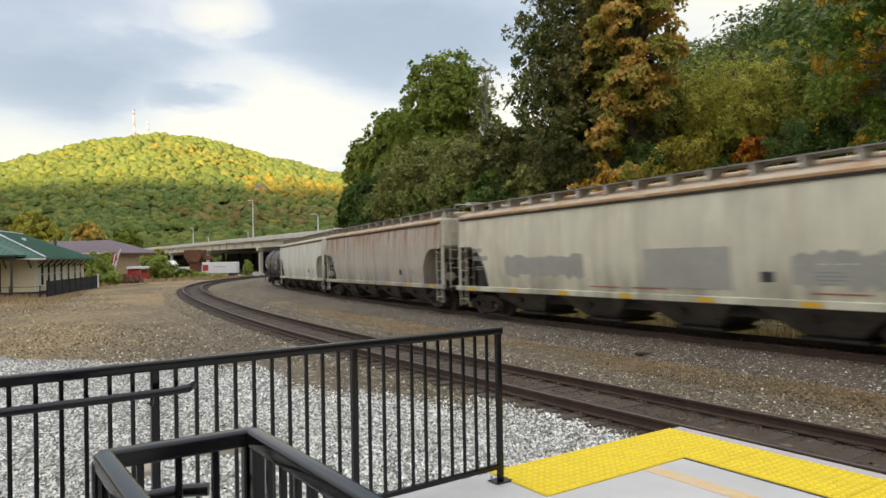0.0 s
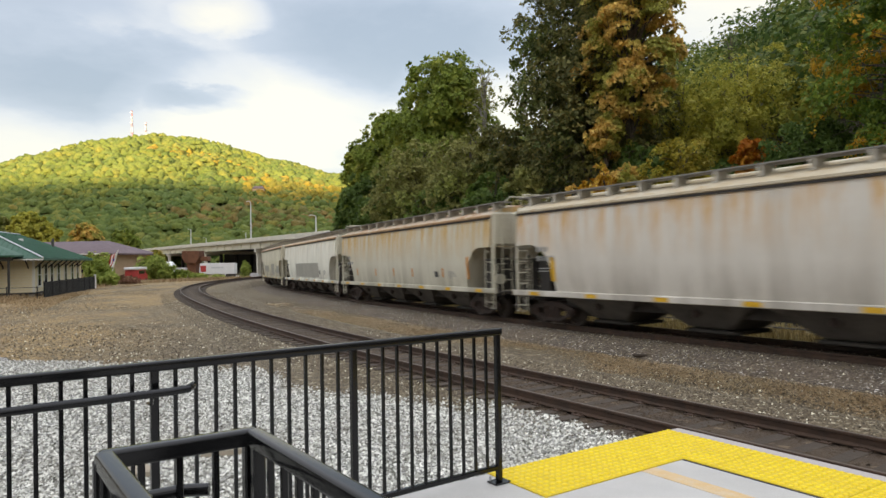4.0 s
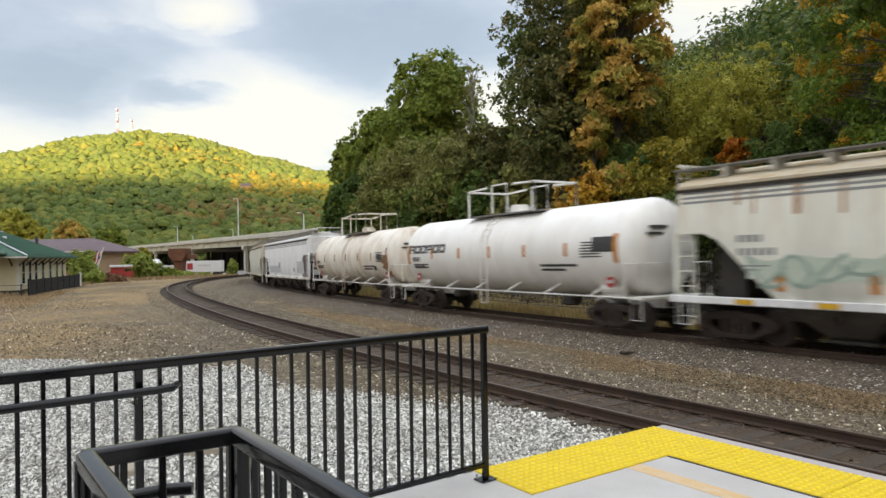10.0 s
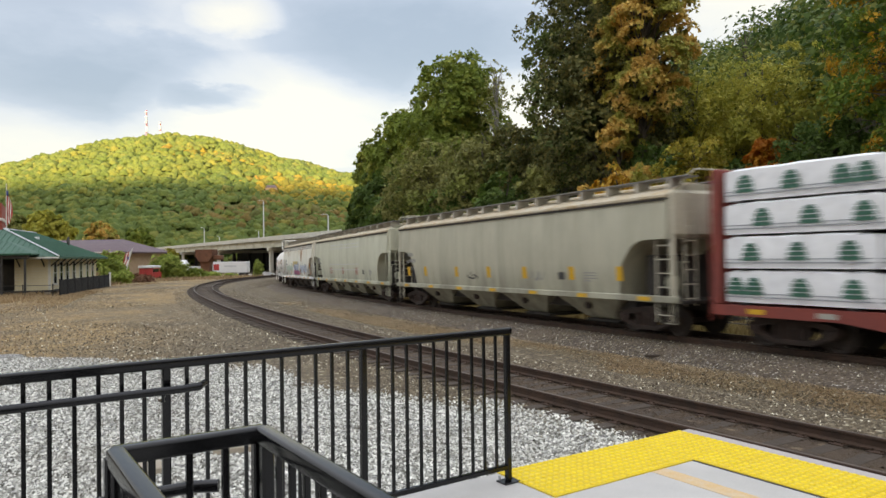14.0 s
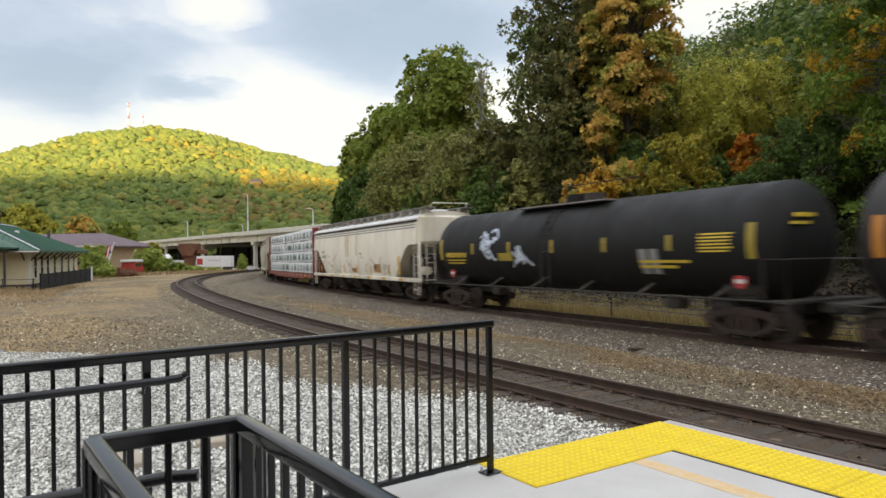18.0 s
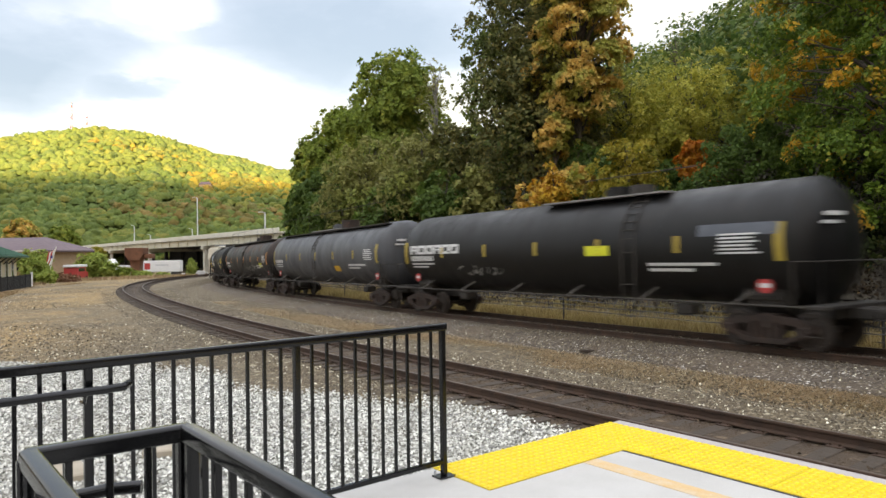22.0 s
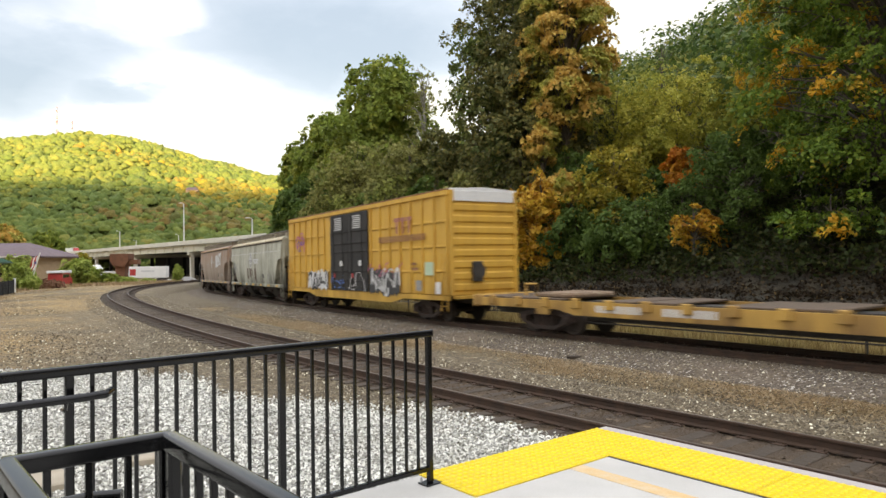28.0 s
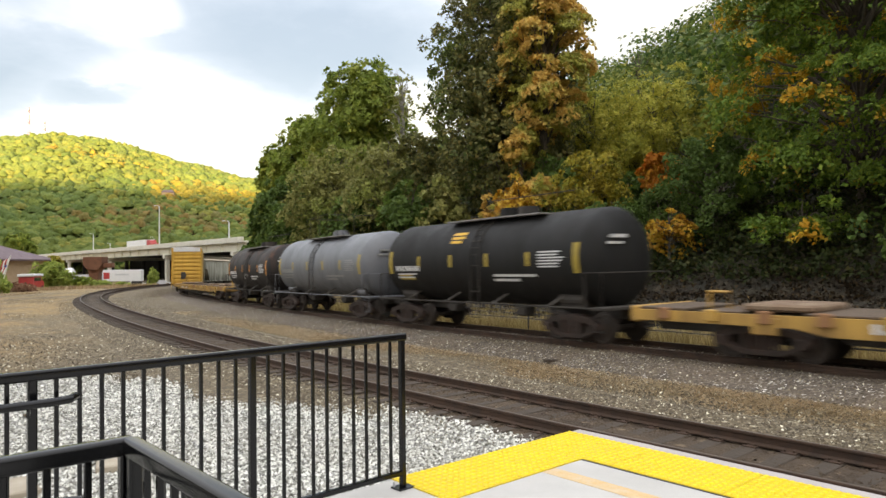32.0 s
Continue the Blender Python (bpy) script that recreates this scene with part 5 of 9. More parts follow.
L_STRAW3 = leaf_mat("straw_matted", [(0.0, (0.26, 0.17, 0.09, 1)), (0.6, (0.43, 0.305, 0.175, 1)), (1.0, (0.58, 0.44, 0.27, 1))])
rng = np.random.default_rng(21)
s = rng.uniform(-18, 95, 60000)
d = far_off(s) + 2.6 + np.minimum(rng.gamma(2.0, 0.75, 60000), 3.2)
x, y, _ = beside(s, d)
grass("dry_grass", "tall dry yellow grass behind the main line", np.asarray(x), np.asarray(y), 0.40, L_STRAW, 22)
s = rng.uniform(-10, 48, 110000)
d = rng.normal(4.3, 0.6, 110000)
x, y, _ = beside(s, d)
ok = 0.6 * np.sin(s * 0.7) + 0.6 * np.sin(s * 0.23 + 1) - 0.02 * s + rng.normal(0, 1.0, len(s)) > 0.1
grass("dry_grass", "sparse dry grass between the tracks", np.asarray(x)[ok], np.asarray(y)[ok], 0.075, L_STRAW2, 23, 1.0)
s = rng.uniform(-12, 50, 150000)
d = 4.35 + 0.12 * np.sin(s * 0.9) + 0.1 * np.sin(s * 2.3) + rng.normal(0, 0.42, len(s))
x, y, _ = beside(s, d)
ok = rng.random(len(s)) < np.clip(0.75 + 0.35 * np.sin(s * 0.37 + 0.5) + 0.3 * np.sin(s * 1.1), 0.1, 1) * np.clip((38 - s) / 22, 0, 1)
grass("dry_grass", "matted band of dead tan grass between the tracks", np.asarray(x)[ok], np.asarray(y)[ok], 0.085, L_STRAW3, 27, 1.6)
x = rng.uniform(-48, -11, 170000)
y = rng.uniform(19, 84, 170000)
d, _ = off_track(x, y)
ok = (d < -9) & (np.sin(x * 0.33 + 2 * np.sin(y * 0.11)) + np.sin(y * 0.21 + x * 0.1) + 0.10 * (-d - 17) + rng.normal(0, 0.5, len(x)) > 0.25)
grass("dry_grass", "patches of dry straw grass in the yard", x[ok], y[ok], 0.16, L_STRAW3, 24, 0.6)
x = rng.uniform(-46, -24, 30000)
y = rng.uniform(46, 82, 30000)
d, _ = off_track(x, y)
ok = (d < -13) & ((x + 36.5) * 0.95 + (y - 56) * 0.33 < 2.6 + rng.normal(0, 1.0, len(x))) & ((x + 36.5) * 0.95 + (y - 56) * 0.33 > -6.0)
grass("dry_weeds", "tall orange-brown dead grass by the station fence", x[ok], y[ok], 0.42, L_STRAW3, 28, 0.35)
s = rng.uniform(34, 80, 6000)
d = far_off(s) + 7.4 + rng.normal(0, 0.9, 6000)
x, y, _ = beside(s, d)
grass("dry_weeds", "tall pale dry weeds at the foot of the bank", np.asarray(x), np.asarray(y), 0.6, L_STRAW2, 25)

x = rng.uniform(-50, -30, 5000)
y = 92 + (x + 50) * 0.62 + rng.normal(0, 2.8, 5000)
ok = off_track(x, y)[0] < -4
grass("dry_weeds", "brown dry weeds along the yard's edge", x[ok], y[ok], 0.45, L_STRAW3, 26)

# ---- overpass ----
BR, BL = Vector((-36.9, 178, 0)), Vector((-159.2, 350, 0))
bd = (BL - BR).normalized()
bn = Vector((bd.y, -bd.x, 0))
if bn.dot(BR) < 0:
    bn = -bn      # away from the camera
BRIDGE = Matrix(((bd.x, bn.x, 0, BR.x), (bd.y, bn.y, 0, BR.y), (0, 0, 1, 0), (0, 0, 0, 1)))
BLEN = (BL - BR).length
bridge = thing("overpass", "long concrete and steel road overpass on piers", "bridge", m=BRIDGE)
part("deck", Build().box(-4, BLEN + 90, -0.6, 27, 8.35, 8.75, 0.05), M_CAST, bridge, "concrete deck slab")
part("parapet", Build().box(-4, BLEN + 90, -0.6, -0.2, 8.75, 9.75, 0.06), M_CAST, bridge, "concrete parapet")
part("parapet", Build().box(-4, BLEN + 90, 26.6, 27, 8.75, 9.75, 0.06), M_CAST, bridge, "concrete parapet")
for k in range(10):
    y = 0.5 + k * 2.85
    g = Build()
    for z0, z1, w in ((6.2, 6.3, 0.28), (6.3, 8.25, 0.04), (8.25, 8.35, 0.28)):
        g.box(-4, BLEN + 90, y - w, y + w, z0, z1)
    # outer girder in its paint, inner ones coloured as deep shade
    part("girder", g, M_STEEL_TAN if k == 0 else M_NEAR_BLACK, bridge, "pale painted steel girder" if k == 0 else "inner girder, near-black for the shade under the deck")
for x in (3, 55.5, 122, 190):
    p = part("pier_cap", Build().box(x - 0.8, x + 0.8, -0.4, 26.8, 5.0, 6.18, 0.1), M_CAST, bridge)
    for y in (0.9, 7.2, 13.5, 19.8, 26.0):
        # columns behind the front row carry the underdeck shade in their colour
        part("pier_column", Build().box(x - 0.62, x + 0.62, y - 0.62, y + 0.62, -4, 5.0, 0.12), M_CAST if y < 1 else M_NEAR_BLACK, bridge)
# thin dark strip along the foot of the parapet
part("parapet_line", Build().box(-4, BLEN + 90, -0.66, -0.61, 8.28, 8.36), M_NEAR_BLACK, bridge, "dark line below the parapet")
# abutments coloured near-black for the unlit space beneath the deck
part("abutment", Build().box(-4, 62, 27.6, 29.2, -5, 8.3, 0.1), M_NEAR_BLACK, bridge, "abutment wall, near-black for the shade under the deck")
part("abutment", Build().box(76, 190, 27.6, 29.2, -5, 8.3, 0.1), M_NEAR_BLACK, bridge, "abutment wall, near-black for the shade under the deck")
for k in range(28):
    x = -50 + k * 10.2
    part("stiffener", Build().box(x - 0.05, x + 0.05, 0.2, 0.46, 6.3, 8.25), M_STEEL_TAN, bridge)


def lamp(x, y, h, label):
    t = thing("street_lamp", label, "street lamp", "lamps on the overpass", m=BRIDGE @ pose(x, y, 8.75))
    part("pole", Build().tube((0, 0, 0), (0, 0, h), 0.24, 8, 0.15), M_GALV, t)
    part("arm", Build().path([(0, 0, h - 0.1), (0.4, -0.1, h + 0.25), (1.8, -0.6, h + 0.4)], 0.06, 6), M_GALV, t)
    part("lamp_head", Build().box(1.6, 2.6, -0.85, -0.45, h + 0.32, h + 0.5, 0.06), M_GALV, t)


for x, y, h in ((61, 0.2, 13.2), (148.5, 26.0, 6.5), (143.5, 0.2, 7.4), (218.5, 26.0, 6.0), (6.0, 0.2, 5.2)):
    lamp(x, y, h, "grey steel street lamp on the overpass")

# ---- station ----
SD = Vector((-0.335, 0.942, 0))
# local x runs away along the track side, local y away from the track
STATION = Matrix(((SD.x, -SD.y, 0, -37.9), (SD.y, SD.x, 0, 58.4), (0, 0, 1, -0.55), (0, 0, 0, 1)))
station = thing("station_building", "cream station house with green metal hip roof", "building", m=STATION)
SL = 20.5
wall = Build()
wall.box(0, SL, -0.25, 0, 0.5, 3.5).box(0, 0.25, 0, 2.5, 0.5, 3.5).box(0, SL, 9.75, 10, 0.5, 3.5).box(SL - 0.25, SL, 0, 9.75, 0.5, 3.5)
part("wall", wall, M_CREAM, station, "cream painted wall")
boards = Build()
for k in range(11):
    z = 0.62 + k * 0.26
    boards.box(-0.015, SL, -0.265, -0.25, z, z + 0.02).box(-0.015, 0.0, -0.25, 2.5, z, z + 0.02)
part("board_joints", boards, M_TRIM, station, "overlapping board edges")
part("corner_board", Build().box(-0.03, 0.12, -0.28, -0.25, 0.5, 3.45).box(-0.03, -0.002, -0.25, -0.1, 0.5, 3.45), M_TRIM, station)
part("inner_wall", Build().box(1.6, 1.8, 2.5, 9.75, 0.0, 3.5).box(0.25, 1.6, 2.3, 2.5, 0.0, 3.5), M_NEAR_BLACK, station, "dark wall inside the porch")
# solid dark box that stands for the shade under the raised floor
part("underframe", Build().box(0.5, SL - 0.5, 0.3, 9.5, -0.1, 0.5), M_DARK, station, "dark box for the shaded void under the floor")
part("floor_beam", Build().box(-0.04, SL, -0.2, -0.02, 0.34, 0.5).box(-0.04, 0.14, -0.02, 9.8, 0.34, 0.5), M_DARK, station, "dark timber floor beam")
for x in np.arange(0.2, SL, 2.5):
    part("pier", Build().box(x - 0.2, x + 0.2, -0.2, 0.2, -0.2, 0.34, 0.02), M_BLOCK, station, "small masonry pier")
for y in (1.3, 2.5, 5.0, 7.5):
    part("pier", Build().box(-0.02, 0.36, y - 0.2, y + 0.2, -0.2, 0.34, 0.02), M_BLOCK, station, "small masonry pier")
o = 1.25
e0, e1 = (-o, -o, 3.45), (SL + o, 10 + o, 3.45)
r0, r1 = (5.0, 4.7, 6.1), (15.5, 4.7, 6.1)
v = [(e0[0], e0[1], 3.45), (e1[0], e0[1], 3.45), (e1[0], e1[1], 3.45), (e0[0], e1[1], 3.45), r0, r1]
v += [(a, b, c - 0.18) for a, b, c in v[:4]]
roof = Build().add(v, [(0, 1, 5, 4), (1, 2, 5), (2, 3, 4, 5), (3, 0, 4), (0, 6, 7, 1), (1, 7, 8, 2), (2, 8, 9, 3), (3, 9, 6, 0), (6, 9, 8, 7)])
rf = part("roof", roof, M_GREEN_ROOF, station, "green standing seam metal roof")
seam = Build()
rise = (r0[2] - 3.45)
for k in range(44):
    x = e0[0] + 0.3 + k * (e1[0] - e0[0] - 0.6) / 43
    t = min(1.0, (x - e0[0]) / (r0[0] - e0[0]), (e1[0] - x) / (e1[0] - r1[0]))
    seam.tube((x, e0[1], 3.47), (x, e0[1] + t * (r0[1] - e0[1]), 3.47 + t * rise), 0.028, 4)
for k in range(24):
    y = e0[1] + 0.3 + k * (e1[1] - e0[1] - 0.6) / 23
    t = min(1.0, (y - e0[1]) / (r0[1] - e0[1]), (e1[1] - y) / (e1[1] - r0[1]))
    seam.tube((e0[0], y, 3.47), (e0[0] + t * (r0[0] - e0[0]), y, 3.47 + t * rise), 0.028, 4)
part("roof_seams", seam, M_GREEN_ROOF, rf)
part("hip_cap", Build().tube((e0[0], e0[1], 3.5), (r0[0], r0[1], r0[2] + 0.04), 0.07, 6).tube((r0[0], r0[1], r0[2] + 0.04), (r1[0], r1[1], r1[2] + 0.04), 0.07, 6), M_GALV, rf, "pale metal hip and ridge cap")
part("fascia", Build().box(e0[0] - 0.03, e1[0], e0[1] - 0.05, e0[1] - 0.005, 3.27, 3.42), M_GREEN_ROOF, station, "green metal eave edge")
part("fascia", Build().box(e0[0] - 0.05, e0[0] - 0.005, e0[1], 1.5, 3.29, 3.42), M_TRIM, station, "white fascia board")
# porch towards the street, with a lower roof on posts
pb, pt_ = (-3.4, 0.5, 0.35, 11.2), (-0.6, 0.5, 2.9, 11.2)
porch = Build().loft([[(pb[0], pb[2], 3.58), (pb[1], pb[2], 3.58), (pb[1], pb[3], 3.58), (pb[0], pb[3], 3.58)], [(pb[0], pb[2], 3.72), (pb[1], pb[2], 3.72), (pb[1], pb[3], 3.72), (pb[0], pb[3], 3.72)], [(pt_[0], pt_[2], 4.8), (pt_[1], pt_[2], 4.8), (pt_[1], pt_[3], 4.8), (pt_[0], pt_[3], 4.8)]])
pf = part("porch_roof", porch, M_GREEN_ROOF, station, "lower green porch roof")
seam = Build()
for k in range(24):
    y = 0.6 + k * 0.44
    t = min(1.0, (y - pb[2]) / (pt_[2] - pb[2]))
    seam.tube((pb[0], y, 3.74), (pb[0] + t * (pt_[0] - pb[0]), y, 3.74 + t * 1.08), 0.026, 4)
part("roof_seams", seam, M_GREEN_ROOF, pf)
for y in (0.9, 2.6, 4.6, 7.0, 9.6):
    part("porch_post", Build().box(-3.1, -2.94, y - 0.08, y + 0.08, -0.1, 3.58, 0.01), M_DARK, station, "dark timber porch post")
part("porch_beam", Build().box(-3.12, -2.92, 0.6, 10.8, 3.3, 3.56), M_DARK, station, "dark porch beam")
for y in (3.5, 5.6, 7.7):
    part("window", Build().box(1.55, 1.59, y - 0.45, y + 0.45, 1.0, 2.7), M_GLASS_DARK, station, "dark porch window")
for x in (1.6, 3.9, 6.2, 9.0, 12.2, 15.4, 18.2):
    w = part("window", Build().box(x - 0.5, x + 0.5, -0.29, -0.268, 1.05, 2.95), M_GLASS_DARK, station, "tall dark sash window")
    fr = Build().box(x - 0.62, x - 0.5, -0.32, -0.266, 0.95, 3.05).box(x + 0.5, x + 0.62, -0.32, -0.266, 0.95, 3.05).box(x - 0.62, x + 0.62, -0.33, -0.266, 2.95, 3.1).box(x - 0.68, x + 0.68, -0.36, -0.266, 0.9, 1.03)
    part("window_frame", fr, M_TRIM, w)
    part("mullion", Build().box(x - 0.5, x + 0.5, -0.31, -0.29, 1.97, 2.03), M_TRIM, w)
for x in np.arange(0.3, SL, 2.3):
    part("eave_bracket", Build().path([(x, -0.25, 2.6), (x, -0.45, 2.8), (x, -1.0, 3.28)], 0.06, 5), M_DARK, station)
for y in (0.2, 2.1):
    part("eave_bracket", Build().path([(0, y, 2.6), (-0.2, y, 2.8), (-1.0, y, 3.28)], 0.06, 5), M_DARK, station)
part("vent", Build().box(8.0, 8.35, 2.6, 2.95, 4.9, 5.45, 0.03), M_WHITE, station, "white roof vent")
part("satellite_dish", Build().loft([[(12.0 + math.cos(a) * r, 1.0 - d, 5.15 + math.sin(a) * r) for a in (k * math.pi / 6 for k in range(12))] for r, d in ((0.05, 0.0), (0.34, 0.08), (0.5, 0.2))], True), M_DARK, station, "dark satellite dish")

fence = thing("fence", "black metal picket fence beside the station", "fence")
a, b = Vector((-34.9, 55.5, -0.5)), Vector((-41.2, 74.5, -0.5))
L = (b - a).length
d = (b - a).normalized()
fence.matrix_basis = Matrix(((d.x, -d.y, 0, a.x), (d.y, d.x, 0, a.y), (0, 0, 1, a.z), (0, 0, 0, 1)))
for z in (0.15, 1.38):
    part("fence_rail", Build().box(0, L, -0.03, 0.03, z - 0.03, z + 0.03), M_MATT, fence)
for i in range(9):
    x = i * L / 8
    part("post", Build().box(x - 0.05, x + 0.05, -0.05, 0.05, 0, 1.5), M_MATT, fence)
picket = Build().box(-0.04, 0.04, -0.015, 0.015, 0.1, 1.42).mesh("picket")
for i in range(205):
    part("picket", picket, M_MATT, fence, "", pose((i + 0.5) * L / 205, 0, 0))
low = thing("wire_fence", "low dark wire fence in the dry grass by the station", "fence", m=pose(-35.2, 55.2, -0.5, 0, 0, 199))
for z in (0.55, 1.0):
    part("wire", Build().tube((0, 0, z), (9, 0, z), 0.022, 5), M_DARK, low)
for x in (0.1, 2.3, 4.5, 6.7, 8.9):
    part("post", Build().tube((x, 0, -0.1), (x, 0, 1.1), 0.045, 6), M_DARK, low)
solid("marker_post", Build().tube((0, 0, 0), (0, 0, 1.55), 0.13, 8).tube((0, 0, 1.55), (0, 0, 1.62), 0.15, 8), M_WHITE, "short white marker post on the yard's edge", "post", m=pose(-42.2, 76.5, -0.5))

pole = thing("flagpole", "white flagpole with a hanging striped flag", "flagpole", m=pose(-56.9, 80.0, -0.5))
part("pole", Build().tube((0, 0, 0), (0, 0, 12.5), 0.09, 8, 0.05), M_TRIM, pole)
for j, mat in enumerate((M_RED, M_TRIM, M_RED, M_TRIM, M_RED)):
    fl = Build()
    x0 = 0.07 + j * 0.13
    top_, bot = 11.6 - j * 0.35, 7.6 + j * 0.22
    fl.loft([[(x0, 0.05 * math.sin(3 * z + j), z), (x0 + 0.14, 0.09 * math.sin(3 * z + j + 1), z - 0.25), (x0 + 0.14, 0.09 * math.sin(3 * z + j + 1) + 0.02, z - 0.25), (x0, 0.05 * math.sin(3 * z + j) + 0.02, z)] for z in np.linspace(bot, top_, 9)])
    part("flag_stripe", fl, mat, pole, "red cloth stripe" if mat is M_RED else "white cloth stripe")
part("flag_canton", Build().box(0.06, 0.3, -0.08, -0.05, 11.0, 11.6), M_BLUE, pole, "blue cloth")

brick = thing("brick_building", "tall red brick building with a pale cornice", "building", m=pose(-69.0, 96.0, -0.5, 0, 0, 33))
part("wall", Build().box(-14, 0, 0, 12, 0, 11.6), M_BRICK_RED, brick, "red brick wall")
part("cornice", Build().box(-14.2, 0.18, -0.18, 12.2, 9.0, 9.4, 0.03), M_TRIM, brick, "pale stone cornice")
for x in (-12, -9, -6, -3):
    part("window", Build().box(x - 0.6, x + 0.6, -0.05, 0.03, 6.3, 8.2), M_GLASS_DARK, brick)

hall = thing("low_building", "long low building with brown shingle roof", "building", m=pose(-85, 112, -0.4, 0, 0, -6))
part("wall", Build().box(0, 26, 0, 14, 0, 4.4), M_TAN_WALL, hall, "tan brick wall")
rb = Build().add([(-1, -1, 4.35), (27, -1, 4.35), (27, 15, 4.35), (-1, 15, 4.35), (4, 7, 6.6), (22.5, 7, 6.6), (-1, -1, 4.1), (27, -1, 4.1), (27, 15, 4.1), (-1, 15, 4.1)],
                 [(0, 1, 5, 4), (1, 2, 5), (2, 3, 4, 5), (3, 0, 4), (0, 6, 7, 1), (1, 7, 8, 2), (2, 8, 9, 3), (3, 9, 6, 0), (6, 9, 8, 7)])
part("roof", rb, M_BROWN_ROOF, hall, "brown-purple shingle roof")
part("fascia", Build().box(-1.02, 27.02, -1.05, -1.005, 4.12, 4.34), M_TRIM, hall, "pale eave board")
for x in (3, 8, 13, 18, 23):
    part("window", Build().box(x - 0.8, x + 0.8, -0.04, -0.005, 1.2, 2.6), M_GLASS_DARK, hall)

# rusty ore-chute shape, trailer, parked vehicles and signs under the overpass
chute = thing("rusted_chute", "rust-brown steel hopper chute on a column", "chute", m=pose(-60.5, 150, -1.4))
part("bin", Build().loft([[(-w, -1.6, z), (w, -1.6, z), (w, 1.6, z), (-w, 1.6, z)] for w, z in ((1.1, 3.4), (1.9, 4.6), (1.9, 6.1))]), M_RUST, chute)
part("column", Build().loft([[(-w, -1.0, z), (w, -1.0, z), (w, 1.0, z), (-w, 1.0, z)] for w, z in ((0.9, 0), (0.9, 1.8), (1.1, 3.4))]), M_RUST, chute)
part("spout", Build().box(1.9, 3.6, -1.0, 1.0, 3.8, 4.8, 0.1), M_RUST, chute)
tb = thing("box_trailer", "white box trailer parked under the overpass", "trailer", m=pose(-61.2, 167.2, -1.75, 0, 0, 4))
part("body", Build().box(-4.3, 4.3, -1.25, 1.25, 0.9, 3.6, 0.05), M_WHITE, tb)
part("stripe", Build().box(-4.0, -2.6, -1.262, -1.252, 1.5, 3.0), M_RED, tb, "faded red mark")
part("stripe", Build().box(-1.4, 1.6, -1.262, -1.252, 2.3, 2.7), M_GALV, tb, "grey lettering bar")
for x in (-3.2, 2.6, 3.5):
    part("wheel", Build().tube((x, -1.2, 0.5), (x, 1.2, 0.5), 0.5, 14), M_DARK, tb)
car_ = thing("parked_van", "red van with a white roof behind the bushes", "van", m=pose(-47.9, 98.0, -0.6, 0, 0, 100))
part("body", Build().loft([[(-2.3, y, 0.4), (2.3, y, 0.4), (2.3, y, 1.15), (1.4, y, 1.4), (1.0, y, 1.95), (-2.2, y, 1.95), (-2.3, y, 1.2)] for y in (-0.9, 0.9)]), M_RED, car_)
part("roof", Build().box(-2.5, 1.7, -1.0, 1.0, 1.95, 2.3, 0.05), M_WHITE, car_, "white roof")
part("window", Build().box(-2.0, 0.8, -0.915, -0.902, 1.35, 1.8), M_GLASS_DARK, car_)
for x in (-1.4, 1.4):
    part("wheel", Build().tube((x, -0.92, 0.35), (x, 0.92, 0.35), 0.35, 12), M_DARK, car_)
sg = thing("flag_display", "red, white and blue hanging flag on a leaning pole", "flag", m=pose(-45.7, 86.0, -0.5, 0, 16, 0))
part("pole", Build().tube((0, 0, 0), (0, 0, 4.7), 0.05, 6), M_TRIM, sg)
for j, mat in enumerate((M_WHITE, M_RED, M_WHITE, M_RED)):
    x0 = -0.06 - j * 0.16
    part("flag_stripe", Build().loft([[(x0, 0.05 * math.sin(4 * z + j), z), (x0 - 0.17, 0.08 * math.sin(4 * z + j), z - 0.3), (x0 - 0.17, 0.08 * math.sin(4 * z + j) + 0.02, z - 0.3), (x0, 0.05 * math.sin(4 * z + j) + 0.02, z)] for z in np.linspace(2.5 + 0.1 * j, 4.4 - 0.12 * j, 6)]), mat, sg, "red cloth stripe" if mat is M_RED else "white cloth stripe")
part("flag_canton", Build().box(-0.28, -0.06, -0.12, -0.09, 3.2, 3.5), M_BLUE, sg, "blue cloth")
shed = thing("white_shed", "low white sheds and parked trailers behind the chute", "shed", m=pose(-68.5, 158.0, -1.3, 0, 0, 8))
part("wall", Build().box(-6.5, -0.5, 0, 3, 0, 2.7, 0.03).box(-0.5, 5.5, 0.6, 3, 0, 2.2, 0.03), M_GALV, shed, "pale metal wall")
part("roof", Build().loft([[(-6.8, -0.3, 2.7), (-0.3, -0.3, 2.7), (-0.3, 3.3, 2.7), (-6.8, 3.3, 2.7)], [(-6.6, 1.2, 3.7), (-0.5, 1.2, 3.7), (-0.5, 1.8, 3.7), (-6.6, 1.8, 3.7)]]), M_WHITE, shed, "white metal roof")
part("door", Build().box(-3.8, -1.6, -0.04, -0.005, 0, 2.1), M_DARK, shed, "dark open bay")
